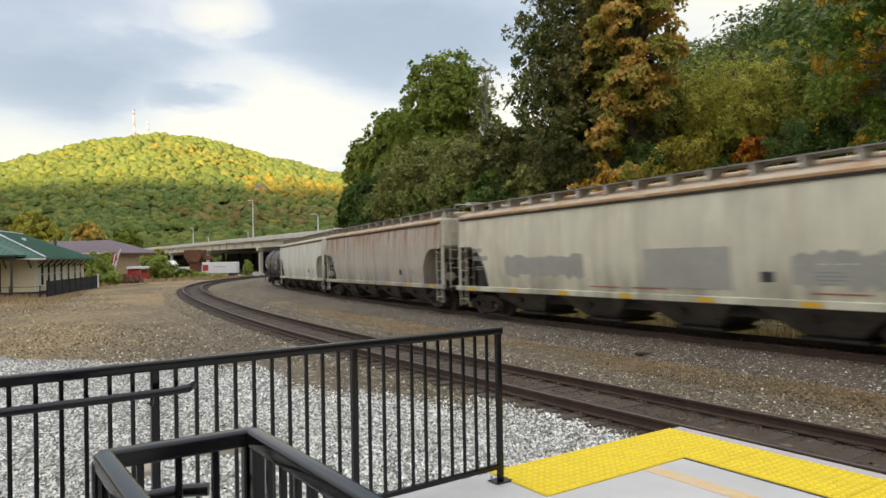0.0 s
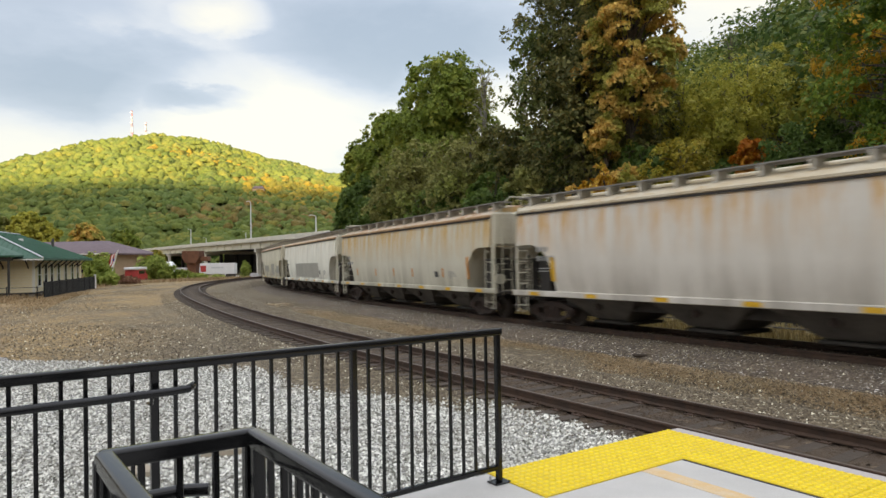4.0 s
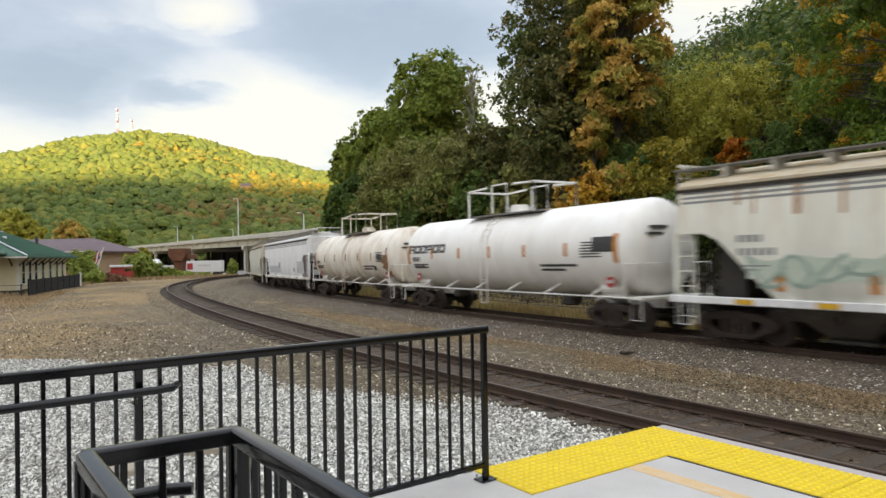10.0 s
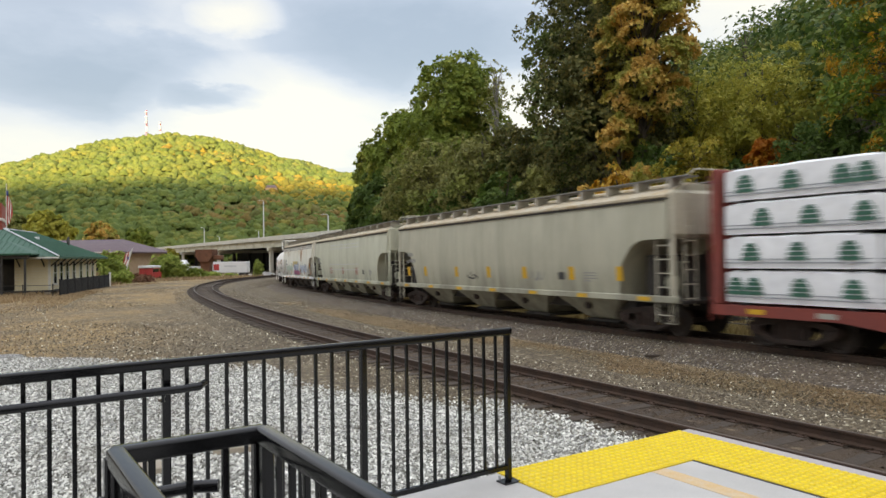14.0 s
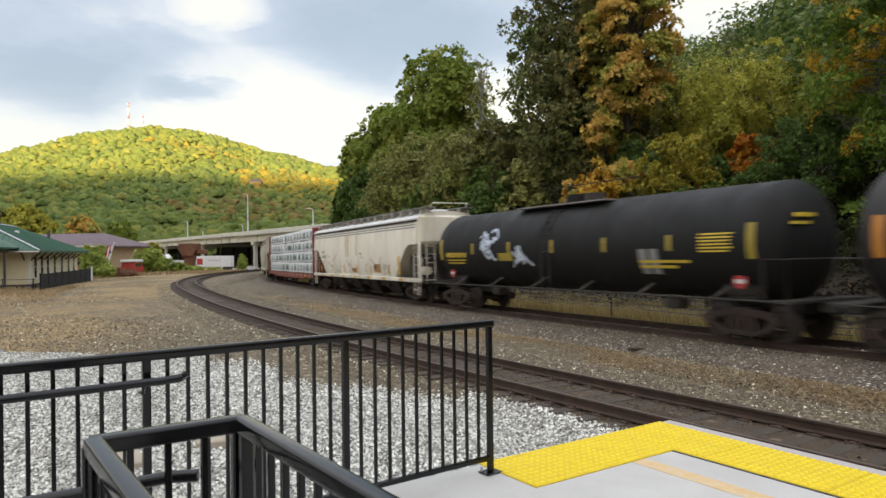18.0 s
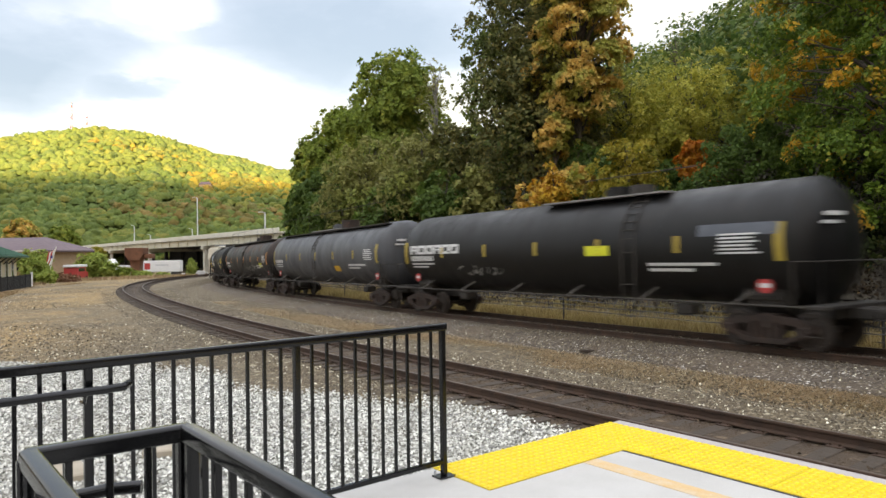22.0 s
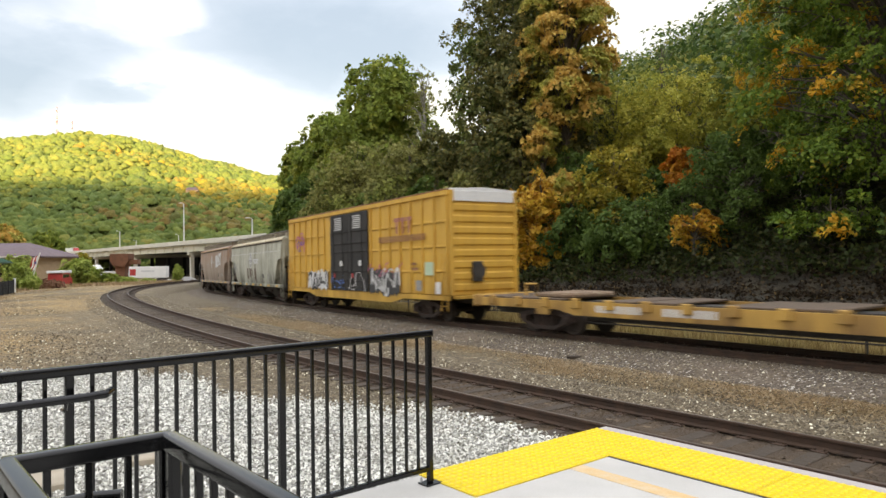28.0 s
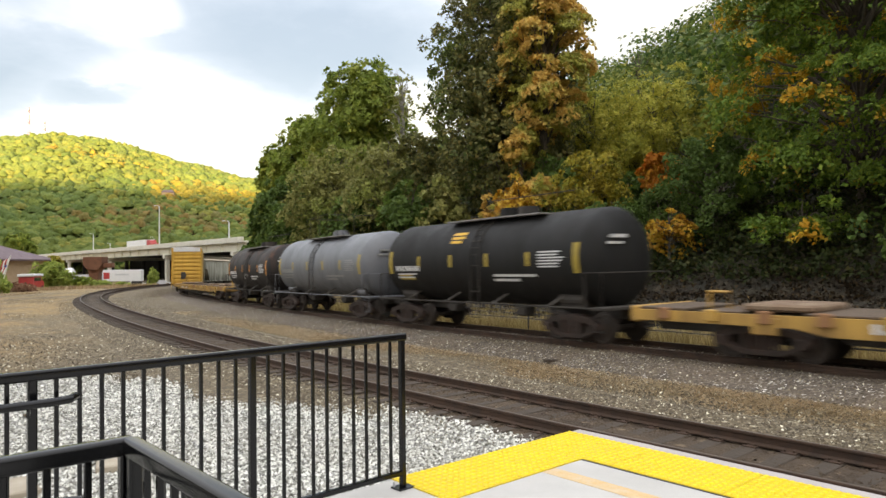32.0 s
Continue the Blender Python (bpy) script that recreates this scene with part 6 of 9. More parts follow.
for i, (x, y) in enumerate(((-66, 190), (-61, 196), (-38, 165), (-34, 158), (-30.5, 150))):
    c = thing("parked_car", "small pale car parked near the overpass", "car", "parked cars", m=pose(x, y, float(height(x, y)), 0, 0, 12 * i))
    part("body", Build().loft([[(-2.1, y2, 0.3), (2.1, y2, 0.3), (2.1, y2, 0.8), (1.2, y2, 0.9), (0.6, y2, 1.4), (-1.2, y2, 1.4), (-2.0, y2, 0.9)] for y2 in (-0.85, 0.85)]), (M_WHITE, M_GALV)[i % 2], c)
    for w in (-1.3, 1.3):
        part("wheel", Build().tube((w, -0.87, 0.32), (w, 0.87, 0.32), 0.32, 10), M_DARK, c)

# tower and house on the far hill
for x, y, h, w in ((-446, 905, 44, 2.0), (-427, 905, 26, 1.6)):
    m = thing("lattice_mast", "red and white lattice radio mast on the hilltop", "mast", "masts", m=pose(x, y, float(height(x, y))))
    for a in range(4):
        ca, sa = math.cos(a * math.pi / 2 + 0.7), math.sin(a * math.pi / 2 + 0.7)
        for j in range(6):
            u0, u1 = j / 6, (j + 1) / 6
            q0, q1 = w + (0.5 - w) * u0, w + (0.5 - w) * u1
            part("leg", Build().tube((ca * q0, sa * q0, h * u0), (ca * q1, sa * q1, h * u1), 0.2, 5), M_RED if j % 2 else M_WHITE, m)
    br = Build()
    for k in range(12):
        z0, z1 = h * k / 12, h * (k + 1) / 12
        q0, q1 = w + (0.5 - w) * k / 12, w + (0.5 - w) * (k + 1) / 12
        for a in range(4):
            a0, a1 = a * math.pi / 2 + 0.7, (a + 1) * math.pi / 2 + 0.7
            br.tube((math.cos(a0) * q0, math.sin(a0) * q0, z0), (math.cos(a1) * q1, math.sin(a1) * q1, z1), 0.15, 4)
    part("bracing", br, M_WHITE, m)
    for z in (0.62, 0.78, 0.93):
        part("antenna_drum", Build().tube((-1.2, -1.6, h * z), (1.2, -1.6, h * z), 0.9, 8), M_WHITE, m)
hx, hy = -219, 720
hh = thing("hillside_house", "pale brick house among trees on the hillside", "house", m=pose(hx, hy, float(height(hx, hy)) - 1, 0, 0, 10))
part("wall", Build().box(-6, 6, -4, 4, 0, 9), M_TAN_WALL, hh)
part("roof", Build().loft([[(-6.4, -4.4, 9), (6.4, -4.4, 9), (6.4, 4.4, 9), (-6.4, 4.4, 9)], [(-4, -0.5, 12), (4, -0.5, 12), (4, 0.5, 12), (-4, 0.5, 12)]]), M_BROWN_ROOF, hh)
# a leaning stick of bare wood and a dropped tie between the tracks
x, y, h_ = beside(19.0, 4.3)
solid("old_tie", Build().box(-0.26, 0.26, -0.05, 0.05, -0.02, 0.06, 0.02), M_TIE, "dark piece of broken timber on the gravel", "timber", m=pose(4.5, 18.0, -0.2, 0, 4, 20))
# wires along the far side of the track
wire = thing("wire_line", "low black wires on short posts behind the main line", "wire")
for k in range(3):
    pts = []
    for s in np.arange(-40, 96, 2.0):
        x, y, _ = beside(s, far_off(s) + 2.75 + 0.06 * k)
        pts.append((float(x), float(y), 0.26 + 0.17 * k - 0.05 * math.sin(((s + 40) % 12) / 12 * math.pi)))
    part("wire", Build().path(pts, 0.016, 4), M_BLACK, wire)
for s in np.arange(-40, 96, 12.0):
    x, y, _ = beside(s, far_off(s) + 2.9)
    part("post", Build().box(-0.03, 0.03, -0.03, 0.03, -0.6, 0.68, 0.005), M_DARK, wire, "", pose(float(x), float(y), 0.0))

# ---- the train: x forward, y to the left (the side that shows), z from the rail top ----
C_GREY = coat("hopper_grey", (0.66, 0.625, 0.48, 1), (0.33, 0.30, 0.22, 1), (0.27, 0.115, 0.045, 1), 0.6, 0.35)
C_RUSTY = coat("hopper_rusty", (0.47, 0.43, 0.36, 1), (0.29, 0.25, 0.20, 1), (0.33, 0.15, 0.06, 1), 0.55, 0.95, spread=(0.44, 0.58))
C_TAN = coat("hopper_rust_band", (0.60, 0.575, 0.47, 1), (0.40, 0.36, 0.27, 1), (0.54, 0.34, 0.12, 1), 0.5, 0.95, spread=(0.40, 0.56))
C_PALE = coat("hopper_pale", (0.84, 0.83, 0.73, 1), (0.48, 0.475, 0.40, 1), (0.50, 0.32, 0.12, 1), 0.55, 0.4, spread=(0.45, 0.66))
C_LIGHT = coat("hopper_light", (0.70, 0.685, 0.585, 1), (0.374, 0.357, 0.299, 1), (0.30, 0.16, 0.07, 1), 0.5, 0.15)
C_WHITE = coat("hopper_white", (0.86, 0.86, 0.85, 1), (0.55, 0.55, 0.54, 1), (0.4, 0.3, 0.2, 1), 0.35, 0.06)
C_STREAK = coat("hopper_streaked", (0.66, 0.62, 0.55, 1), (0.42, 0.37, 0.30, 1), (0.56, 0.31, 0.09, 1), 0.5, 0.85, spread=(0.44, 0.60))
C_SAGE = coat("hopper_sage", (0.58, 0.585, 0.46, 1), (0.40, 0.395, 0.30, 1), (0.30, 0.2, 0.11, 1), 0.6, 0.2)
C_SAGE_DULL = coat("hopper_sage_dull", (0.47, 0.455, 0.35, 1), (0.30, 0.285, 0.215, 1), (0.30, 0.2, 0.11, 1), 0.6, 0.2)
C_BONE = coat("hopper_bone", (0.84, 0.79, 0.67, 1), (0.478, 0.418, 0.313, 1), (0.42, 0.24, 0.08, 1), 0.4, 0.45)
C_MAROON = coat("hopper_maroon", (0.34, 0.27, 0.215, 1), (0.24, 0.18, 0.14, 1), (0.30, 0.13, 0.06, 1), 0.6, 0.7, spread=(0.4, 0.62))
C_OLD = coat("hopper_old_grey", (0.50, 0.50, 0.42, 1), (0.15, 0.15, 0.11, 1), (0.26, 0.22, 0.15, 1), 0.95, 0.5, spread=(0.42, 0.62))
C_ROOF = plain("rusty_roof", (0.56, 0.50, 0.40, 1), (0.47, 0.36, 0.25, 1), 0.8, 0.8, 0, 14, 0.003, (1, 1, 1), spots=(0.42, 0.21, 0.09, 1), wear=(0.48, 0.66))
C_ROOF_PALE = plain("pale_roof", (0.58, 0.53, 0.42, 1), (0.52, 0.43, 0.29, 1), 1.2, 0.75, 0, 14, 0.003, spots=(0.42, 0.28, 0.13, 1), wear=(0.5, 0.68))
C_ROOF_WHITE = plain("white_roof", (0.76, 0.76, 0.75, 1), (0.67, 0.67, 0.66, 1), 1.2, 0.6, 0, 14, 0.002)
C_BAY = plain("grimy_bay", (0.075, 0.068, 0.06, 1), (0.13, 0.117, 0.102, 1), 1.2, 0.8, 0, 20, 0.004, spots=(0.045, 0.038, 0.03, 1), wear=(0.52, 0.7))
C_HOOD = plain("cream_end_hood", (0.60, 0.57, 0.45, 1), (0.50, 0.46, 0.36, 1), 0.9, 0.65, 0, 16, 0.002, (1, 1, 0.4), spots=(0.33, 0.22, 0.12, 1), wear=(0.6, 0.75))
C_MAROON_SILL = plain("dusty_brown_sill", (0.34, 0.29, 0.24, 1), (0.26, 0.20, 0.16, 1), 1.5, 0.7, 0, 16, 0.002)
M_TRIM_RUST = plain("rusty_chord", (0.45, 0.30, 0.16, 1), (0.36, 0.21, 0.10, 1), 0.9, 0.75, 0, 14, 0.003, (0.6, 1, 1), spots=(0.58, 0.47, 0.32, 1), wear=(0.55, 0.7))
C_FRAME = plain("black_underframe", (0.028, 0.025, 0.022, 1), (0.05, 0.042, 0.035, 1), 1.6, 0.85, 0, 20, 0.004)
C_TRUCK = plain("truck_casting", (0.028, 0.020, 0.016, 1), (0.052, 0.030, 0.022, 1), 2.2, 0.85, 0.1, 20, 0.006, spots=(0.115, 0.05, 0.03, 1), wear=(0.6, 0.75))
C_WHEEL = plain("wheel_steel", (0.07, 0.052, 0.042, 1), (0.045, 0.038, 0.034, 1), 3, 0.6, 0.4)
C_STAND = plain("pale_stand", (0.52, 0.50, 0.44, 1), (0.42, 0.39, 0.33, 1), 2, 0.7, 0, 20, 0.002)
C_GRATE = plain("walk_grating", (0.28, 0.27, 0.255, 1), (0.20, 0.19, 0.175, 1), 3, 0.7, 0.2)
T_WHITE = coat("tank_white", (0.84, 0.80, 0.71, 1), (0.50, 0.36, 0.23, 1), (0.40, 0.25, 0.1, 1), 0.75, 0.15, 3.9, 0.9, 0.45)
T_WHITER = coat("tank_whiter", (0.88, 0.87, 0.83, 1), (0.56, 0.51, 0.42, 1), (0.40, 0.25, 0.1, 1), 0.3, 0.08, 3.9, 0.9, 0.42)
T_BLACK = coat("tank_black", (0.008, 0.008, 0.008, 1), (0.017, 0.016, 0.015, 1), (0.05, 0.035, 0.025, 1), 0.5, 0.2, 3.9, 0.9, 0.42)
T_BLACK_DULL = coat("tank_black_dull", (0.009, 0.009, 0.009, 1), (0.017, 0.016, 0.014, 1), (0.035, 0.027, 0.02, 1), 0.5, 0.15, 3.9, 0.9, 0.6)
T_BLACK_DULL.node_tree.nodes["Principled BSDF"].inputs["Specular IOR Level"].default_value = 0.3
T_GLOSS = coat("tank_black_gloss", (0.012, 0.012, 0.013, 1), (0.018, 0.017, 0.016, 1), (0.03, 0.025, 0.02, 1), 0.3, 0.1, 3.9, 0.9, 0.2)
T_BLACK_RUST = coat("tank_black_rust", (0.02, 0.019, 0.019, 1), (0.04, 0.034, 0.03, 1), (0.13, 0.06, 0.03, 1), 0.5, 0.6, 3.9, 0.9, 0.5)
T_DARKGREY = coat("tank_dark_grey", (0.085, 0.088, 0.095, 1), (0.045, 0.045, 0.047, 1), (0.07, 0.055, 0.04, 1), 0.6, 0.1, 3.9, 0.9, 0.45)
T_GREY = coat("tank_grey", (0.145, 0.153, 0.168, 1), (0.08, 0.084, 0.09, 1), (0.12, 0.09, 0.07, 1), 0.4, 0.1, 3.9, 0.9, 0.45)
T_BROWN = coat("tank_rust_brown", (0.022, 0.019, 0.018, 1), (0.028, 0.022, 0.02, 1), (0.14, 0.065, 0.04, 1), 0.5, 0.9, 3.9, 0.9, 0.6)
for _m in (T_BLACK, T_BLACK_DULL, T_BLACK_RUST, T_DARKGREY, T_BROWN):
    _m.node_tree.nodes["Principled BSDF"].inputs["Specular IOR Level"].default_value = 0.26
M_PATCH = plain("grey_overpaint", (0.34, 0.335, 0.29, 1), (0.41, 0.40, 0.345, 1), 0.9, 0.65, 0, 20, 0.001, spots=(0.27, 0.26, 0.22, 1), wear=(0.55, 0.8))
M_PATCH_PALE = plain("pale_overpaint", (0.56, 0.57, 0.58, 1), (0.62, 0.63, 0.64, 1), 0.9, 0.6, 0, 20, 0.001)
M_INK = plain("black_lettering", (0.03, 0.03, 0.03, 1), (0.05, 0.05, 0.05, 1), 9, 0.6)
M_CHALK = plain("white_lettering", (0.70, 0.70, 0.69, 1), (0.60, 0.60, 0.59, 1), 9, 0.6)
M_GREYINK = plain("grey_lettering", (0.30, 0.30, 0.29, 1), (0.25, 0.25, 0.24, 1), 9, 0.6)
M_REFLECT = plain("yellow_reflector", (0.72, 0.42, 0.02, 1), (0.62, 0.34, 0.02, 1), 9, 0.45)
M_REFLECT_O = plain("orange_reflector", (0.62, 0.24, 0.03, 1), (0.52, 0.2, 0.03, 1), 9, 0.5)
M_LIME = plain("lime_placard", (0.66, 0.72, 0.05, 1), (0.70, 0.66, 0.03, 1), 9, 0.5)
M_STAIN = plain("rust_stain", (0.25, 0.115, 0.05, 1), (0.33, 0.17, 0.08, 1), 4, 0.8)
M_DOOR = plain("black_door_paint", (0.018, 0.017, 0.017, 1), (0.032, 0.029, 0.027, 1), 1.4, 0.75, 0, 20, 0.002, spots=(0.16, 0.11, 0.075, 1), wear=(0.64, 0.76))
M_RUSTED = plain("rusty_deck_block", (0.24, 0.17, 0.11, 1), (0.15, 0.085, 0.05, 1), 1.6, 0.85, 0, 18, 0.01, spots=(0.42, 0.34, 0.24, 1), wear=(0.55, 0.7))
M_BOX = coat("boxcar_yellow", (0.62, 0.36, 0.055, 1), (0.44, 0.25, 0.05, 1), (0.32, 0.16, 0.05, 1), 0.5, 0.25, 4.9, 1.1, 0.55)
M_FLAT = coat("flatcar_yellow", (0.56, 0.33, 0.07, 1), (0.26, 0.14, 0.05, 1), (0.16, 0.09, 0.05, 1), 0.9, 0.5, 1.4, 0.5, 0.6)
M_DECK = plain("worn_deck", (0.07, 0.05, 0.036, 1), (0.14, 0.095, 0.062, 1), 2.5, 0.9, 0, 20, 0.006, (1, 5, 1))
M_BEAM = plain("red_oxide", (0.26, 0.05, 0.035, 1), (0.20, 0.045, 0.035, 1), 1.2, 0.65, 0, 20, 0.002, spots=(0.12, 0.05, 0.04, 1), wear=(0.62, 0.75))
M_WRAP = plain("lumber_wrap", (0.84, 0.85, 0.87, 1), (0.90, 0.91, 0.92, 1), 1.6, 0.4, 0, 3.5, 0.02)
M_WRAP_GREEN = plain("green_print", (0.02, 0.10, 0.06, 1), (0.03, 0.14, 0.09, 1), 6, 0.5)
M_WRAP_GREY = plain("grey_print", (0.30, 0.32, 0.34, 1), (0.36, 0.37, 0.39, 1), 6, 0.5)
M_VIOLET = plain("violet_paint", (0.16, 0.07, 0.30, 1), (0.2, 0.10, 0.36, 1), 6, 0.5)
M_SKY = plain("blue_paint", (0.06, 0.16, 0.48, 1), (0.09, 0.22, 0.55, 1), 6, 0.5)
M_MARIGOLD = plain("yellow_paint", (0.72, 0.52, 0.06, 1), (0.65, 0.45, 0.05, 1), 6, 0.5)

M_FADED_RED = plain("faded_red_print", (0.42, 0.13, 0.09, 1), (0.36, 0.17, 0.13, 1), 6, 0.6)
M_PINK = plain("raspberry_paint", (0.46, 0.10, 0.19, 1), (0.52, 0.16, 0.26, 1), 6, 0.5)
M_MINT = plain("mint_paint", (0.42, 0.56, 0.40, 1), (0.48, 0.58, 0.42, 1), 6, 0.6)
M_PALE_GREEN = plain("pale_green_paint", (0.50, 0.60, 0.48, 1), (0.62, 0.68, 0.58, 1), 3, 0.6)
M_SAGE_INK = plain("grey_green_paint", (0.30, 0.40, 0.32, 1), (0.36, 0.46, 0.40, 1), 5, 0.6)
M_PALE_BLUE = plain("pale_blue_paint", (0.52, 0.60, 0.72, 1), (0.64, 0.70, 0.78, 1), 4, 0.6)
M_NAVY = plain("dark_blue_paint", (0.07, 0.10, 0.26, 1), (0.10, 0.13, 0.30, 1), 5, 0.5)
M_YELLOW_PALE = plain("pale_yellow_paint", (0.70, 0.56, 0.22, 1), (0.74, 0.63, 0.32, 1), 4, 0.6)
M_OCHRE = plain("dull_yellow_patch", (0.42, 0.30, 0.04, 1), (0.36, 0.26, 0.04, 1), 6, 0.55)
M_SUNFLOWER = plain("yellow_placard", (0.78, 0.58, 0.02, 1), (0.72, 0.52, 0.02, 1), 6, 0.5)
M_SLATE = plain("slate_paint", (0.075, 0.085, 0.105, 1), (0.10, 0.11, 0.13, 1), 3, 0.6)
M_RUN = plain("rust_run", (0.46, 0.25, 0.10, 1), (0.36, 0.18, 0.07, 1), 3, 0.8, 0, 30, 0.001)
M_RUN_PALE = plain("pale_rust_run", (0.66, 0.52, 0.34, 1), (0.58, 0.44, 0.27, 1), 3, 0.8, 0, 30, 0.001)
M_BROWN_BAND = plain("brown_rust_band", (0.075, 0.04, 0.027, 1), (0.12, 0.062, 0.04, 1), 2.5, 0.8, 0, 20, 0.001)

CACHE = {}


def shared(key, make):
    if key not in CACHE:
        CACHE[key] = make()
    return CACHE[key]


def frame_mesh():
    """One cast side frame of a truck, with its springs."""
    b = Build()
    y0, y1 = -0.08, 0.08

    def bar(pts):
        for (xa, za, ha), (xb, zb, hb_) in zip(pts, pts[1:]):
            b.loft([[(xa, y0, za - ha), (xa, y1, za - ha), (xa, y1, za + ha), (xa, y0, za + ha)], [(xb, y0, zb - hb_), (xb, y1, zb - hb_), (xb, y1, zb + hb_), (xb, y0, zb + hb_)]])
    bar([(-1.12, 0.50, 0.09), (-0.62, 0.66, 0.08), (0.0, 0.72, 0.07), (0.62, 0.66, 0.08), (1.12, 0.50, 0.09)])
    bar([(-0.98, 0.44, 0.07), (-0.42, 0.20, 0.055), (0.42, 0.20, 0.055), (0.98, 0.44, 0.07)])
    for x in (-0.34, 0.34):
        b.box(x - 0.06, x + 0.06, y0, y1, 0.2, 0.7, 0.015)
    for x in (-0.88, 0.88):
        b.box(x - 0.15, x + 0.15, -0.11, 0.11, 0.30, 0.56, 0.04)
        b.tube((x, -0.13, 0.42), (x, 0.14, 0.42), 0.1, 10)
    for x in (-0.17, 0.0, 0.17):
        b.tube((x, 0, 0.25), (x, 0, 0.50), 0.065, 8)
    return b.mesh("side_frame")


def bolster_mesh():
    return Build().loft([[(-0.2, y, z0), (0.2, y, z0), (0.2, y, 0.8), (-0.2, y, 0.8)] for y, z0 in ((-1.12, 0.5), (-0.5, 0.42), (0.5, 0.42), (1.12, 0.5))]).mesh("truck")


def wheel_mesh():
    b = Build()
    for y in (-0.72, 0.72):
        k = 1 if y > 0 else -1
        b.loft([[(math.cos(a) * r, y + k * o, math.sin(a) * r) for a in (j * math.pi / 10 for j in range(20))] for r, o in ((0.46, -0.075), (0.46, -0.045), (0.425, -0.03), (0.42, 0.065), (0.34, 0.065), (0.31, 0.02), (0.14, 0.03), (0.12, 0.08))])
    b.tube((0, -0.95, 0), (0, 0.95, 0), 0.075, 8)
    return b.mesh("wheelset")


def trucks(car, at):
    for x in (-at, at):
        t = part("truck", shared("truck", bolster_mesh), C_TRUCK, car, "", pose(x, 0, 0))
        for y in (-1.07, 1.07):
            part("side_frame", shared("frame", frame_mesh), C_TRUCK, t, "", pose(0, y, 0))
        for w in (-0.88, 0.88):
            part("wheelset", shared("wheel", wheel_mesh), C_WHEEL, t, "", pose(w, 0, 0.42))


def couplers(car, half):
    for k in (-1, 1):
        b = Build().box(half - 0.75, half - 0.28, -0.14, 0.14, 0.72, 0.98, 0.03).box(half - 0.32, half - 0.02, -0.2, 0.13, 0.70, 1.0, 0.05)
        b.path([(half - 0.7, 0.35, 0.75), (half - 0.4, 0.36, 0.55), (half - 0.08, 0.25, 0.5)], 0.03, 6)
        part("coupler", b, C_FRAME, car, "", pose(0, 0, 0, 0, 0, 0 if k > 0 else 180))


def ladder(car, material, x, y, z0, z1, wide=0.42, along="x", rungs=None, name="ladder"):
    b = Build()
    for o in (-wide / 2, wide / 2):
        p = (x + o, y) if along == "x" else (x, y + o)
        b.tube((*p, z0), (*p, z1), 0.022, 6)
    n = rungs or max(2, int((z1 - z0) / 0.42))
    for i in range(n):
        z = z0 + (i + 0.5) * (z1 - z0) / n
        a, c = ((x - wide / 2, y), (x + wide / 2, y)) if along == "x" else ((x, y - wide / 2), (x, y + wide / 2))
        b.tube((*a, z), (*c, z), 0.014, 5)
    return part(name, b, material, car)


SIDE = ((1.02, 1.44), (1.35, 1.50), (2.0, 1.565), (2.7, 1.59), (3.3, 1.565), (3.92, 1.51))


def side_y(z):
    return float(np.interp(z, [s[0] for s in SIDE], [s[1] for s in SIDE]))


def panel_on_side(x0, x1, z0, z1, lift=0.006, n=5):
    """A thin sheet that follows the bulged side."""
    return Build().loft([[(x, side_y(z) + k, z) for x, k in ((x0, lift - 0.005), (x1, lift - 0.005), (x1, lift), (x0, lift))] for z in np.linspace(z0, z1, n)])


def bars(car, fn, x, z, rows, material, tall=0.2, gap=0.12, char=0.17, seed=0):
    """Lettering that cannot be read, as plain bars running backwards along x; fine print is one bar a line."""
    r = random.Random(seed)
    for i, count in enumerate(rows):
        zz = z - i * (tall + gap)
        xx = x
        if tall < 0.12:
            part("lettering", fn(xx - count * char * r.uniform(1.0, 1.3), xx, zz - tall, zz), material, car)
            continue
        for _ in range(count):
            w = char * r.uniform(0.75, 1.1)
            part("lettering", fn(xx - w, xx, zz - tall, zz), material, car)
            xx -= w + char * 0.5


def blocks(car, fn, x, z, n, tall, char, material, label=""):
    """A row of heavy open block shapes, standing for a painted name that is not lettered."""
    t = tall * 0.26
    for i in range(n):
        x1 = x - i * char * 1.12
        x0 = x1 - char
        b = Build()
        for q in ((x0, x1, z - t, z), (x0, x0 + char * 0.27, z - tall, z - t), (x1 - char * 0.27, x1, z - tall, z - t)) + (((x0, x1, z - tall * 0.62, z - tall * 0.44),) if i % 3 == 0 else ((x0 + char * 0.27, x1 - char * 0.27, z - tall, z - tall + t),)):
            p = fn(q[0], q[1], q[2], q[3], 0.007, 2)
            b.add(p.v, p.f)
        part("name_block", b, material, car, label)


def on_side(lift=0.008):
    """The bulged hopper side as a surface of (x, z)."""
    return lambda x, z: (x, side_y(z) + lift, z)


def on_tank(R, zc, lift=0.008):
    return lambda x, z: (x, math.sqrt(max(0.02, R * R - (z - zc) ** 2)) + lift, z)


def on_flat(y):
    return lambda x, z: (x, y, z)


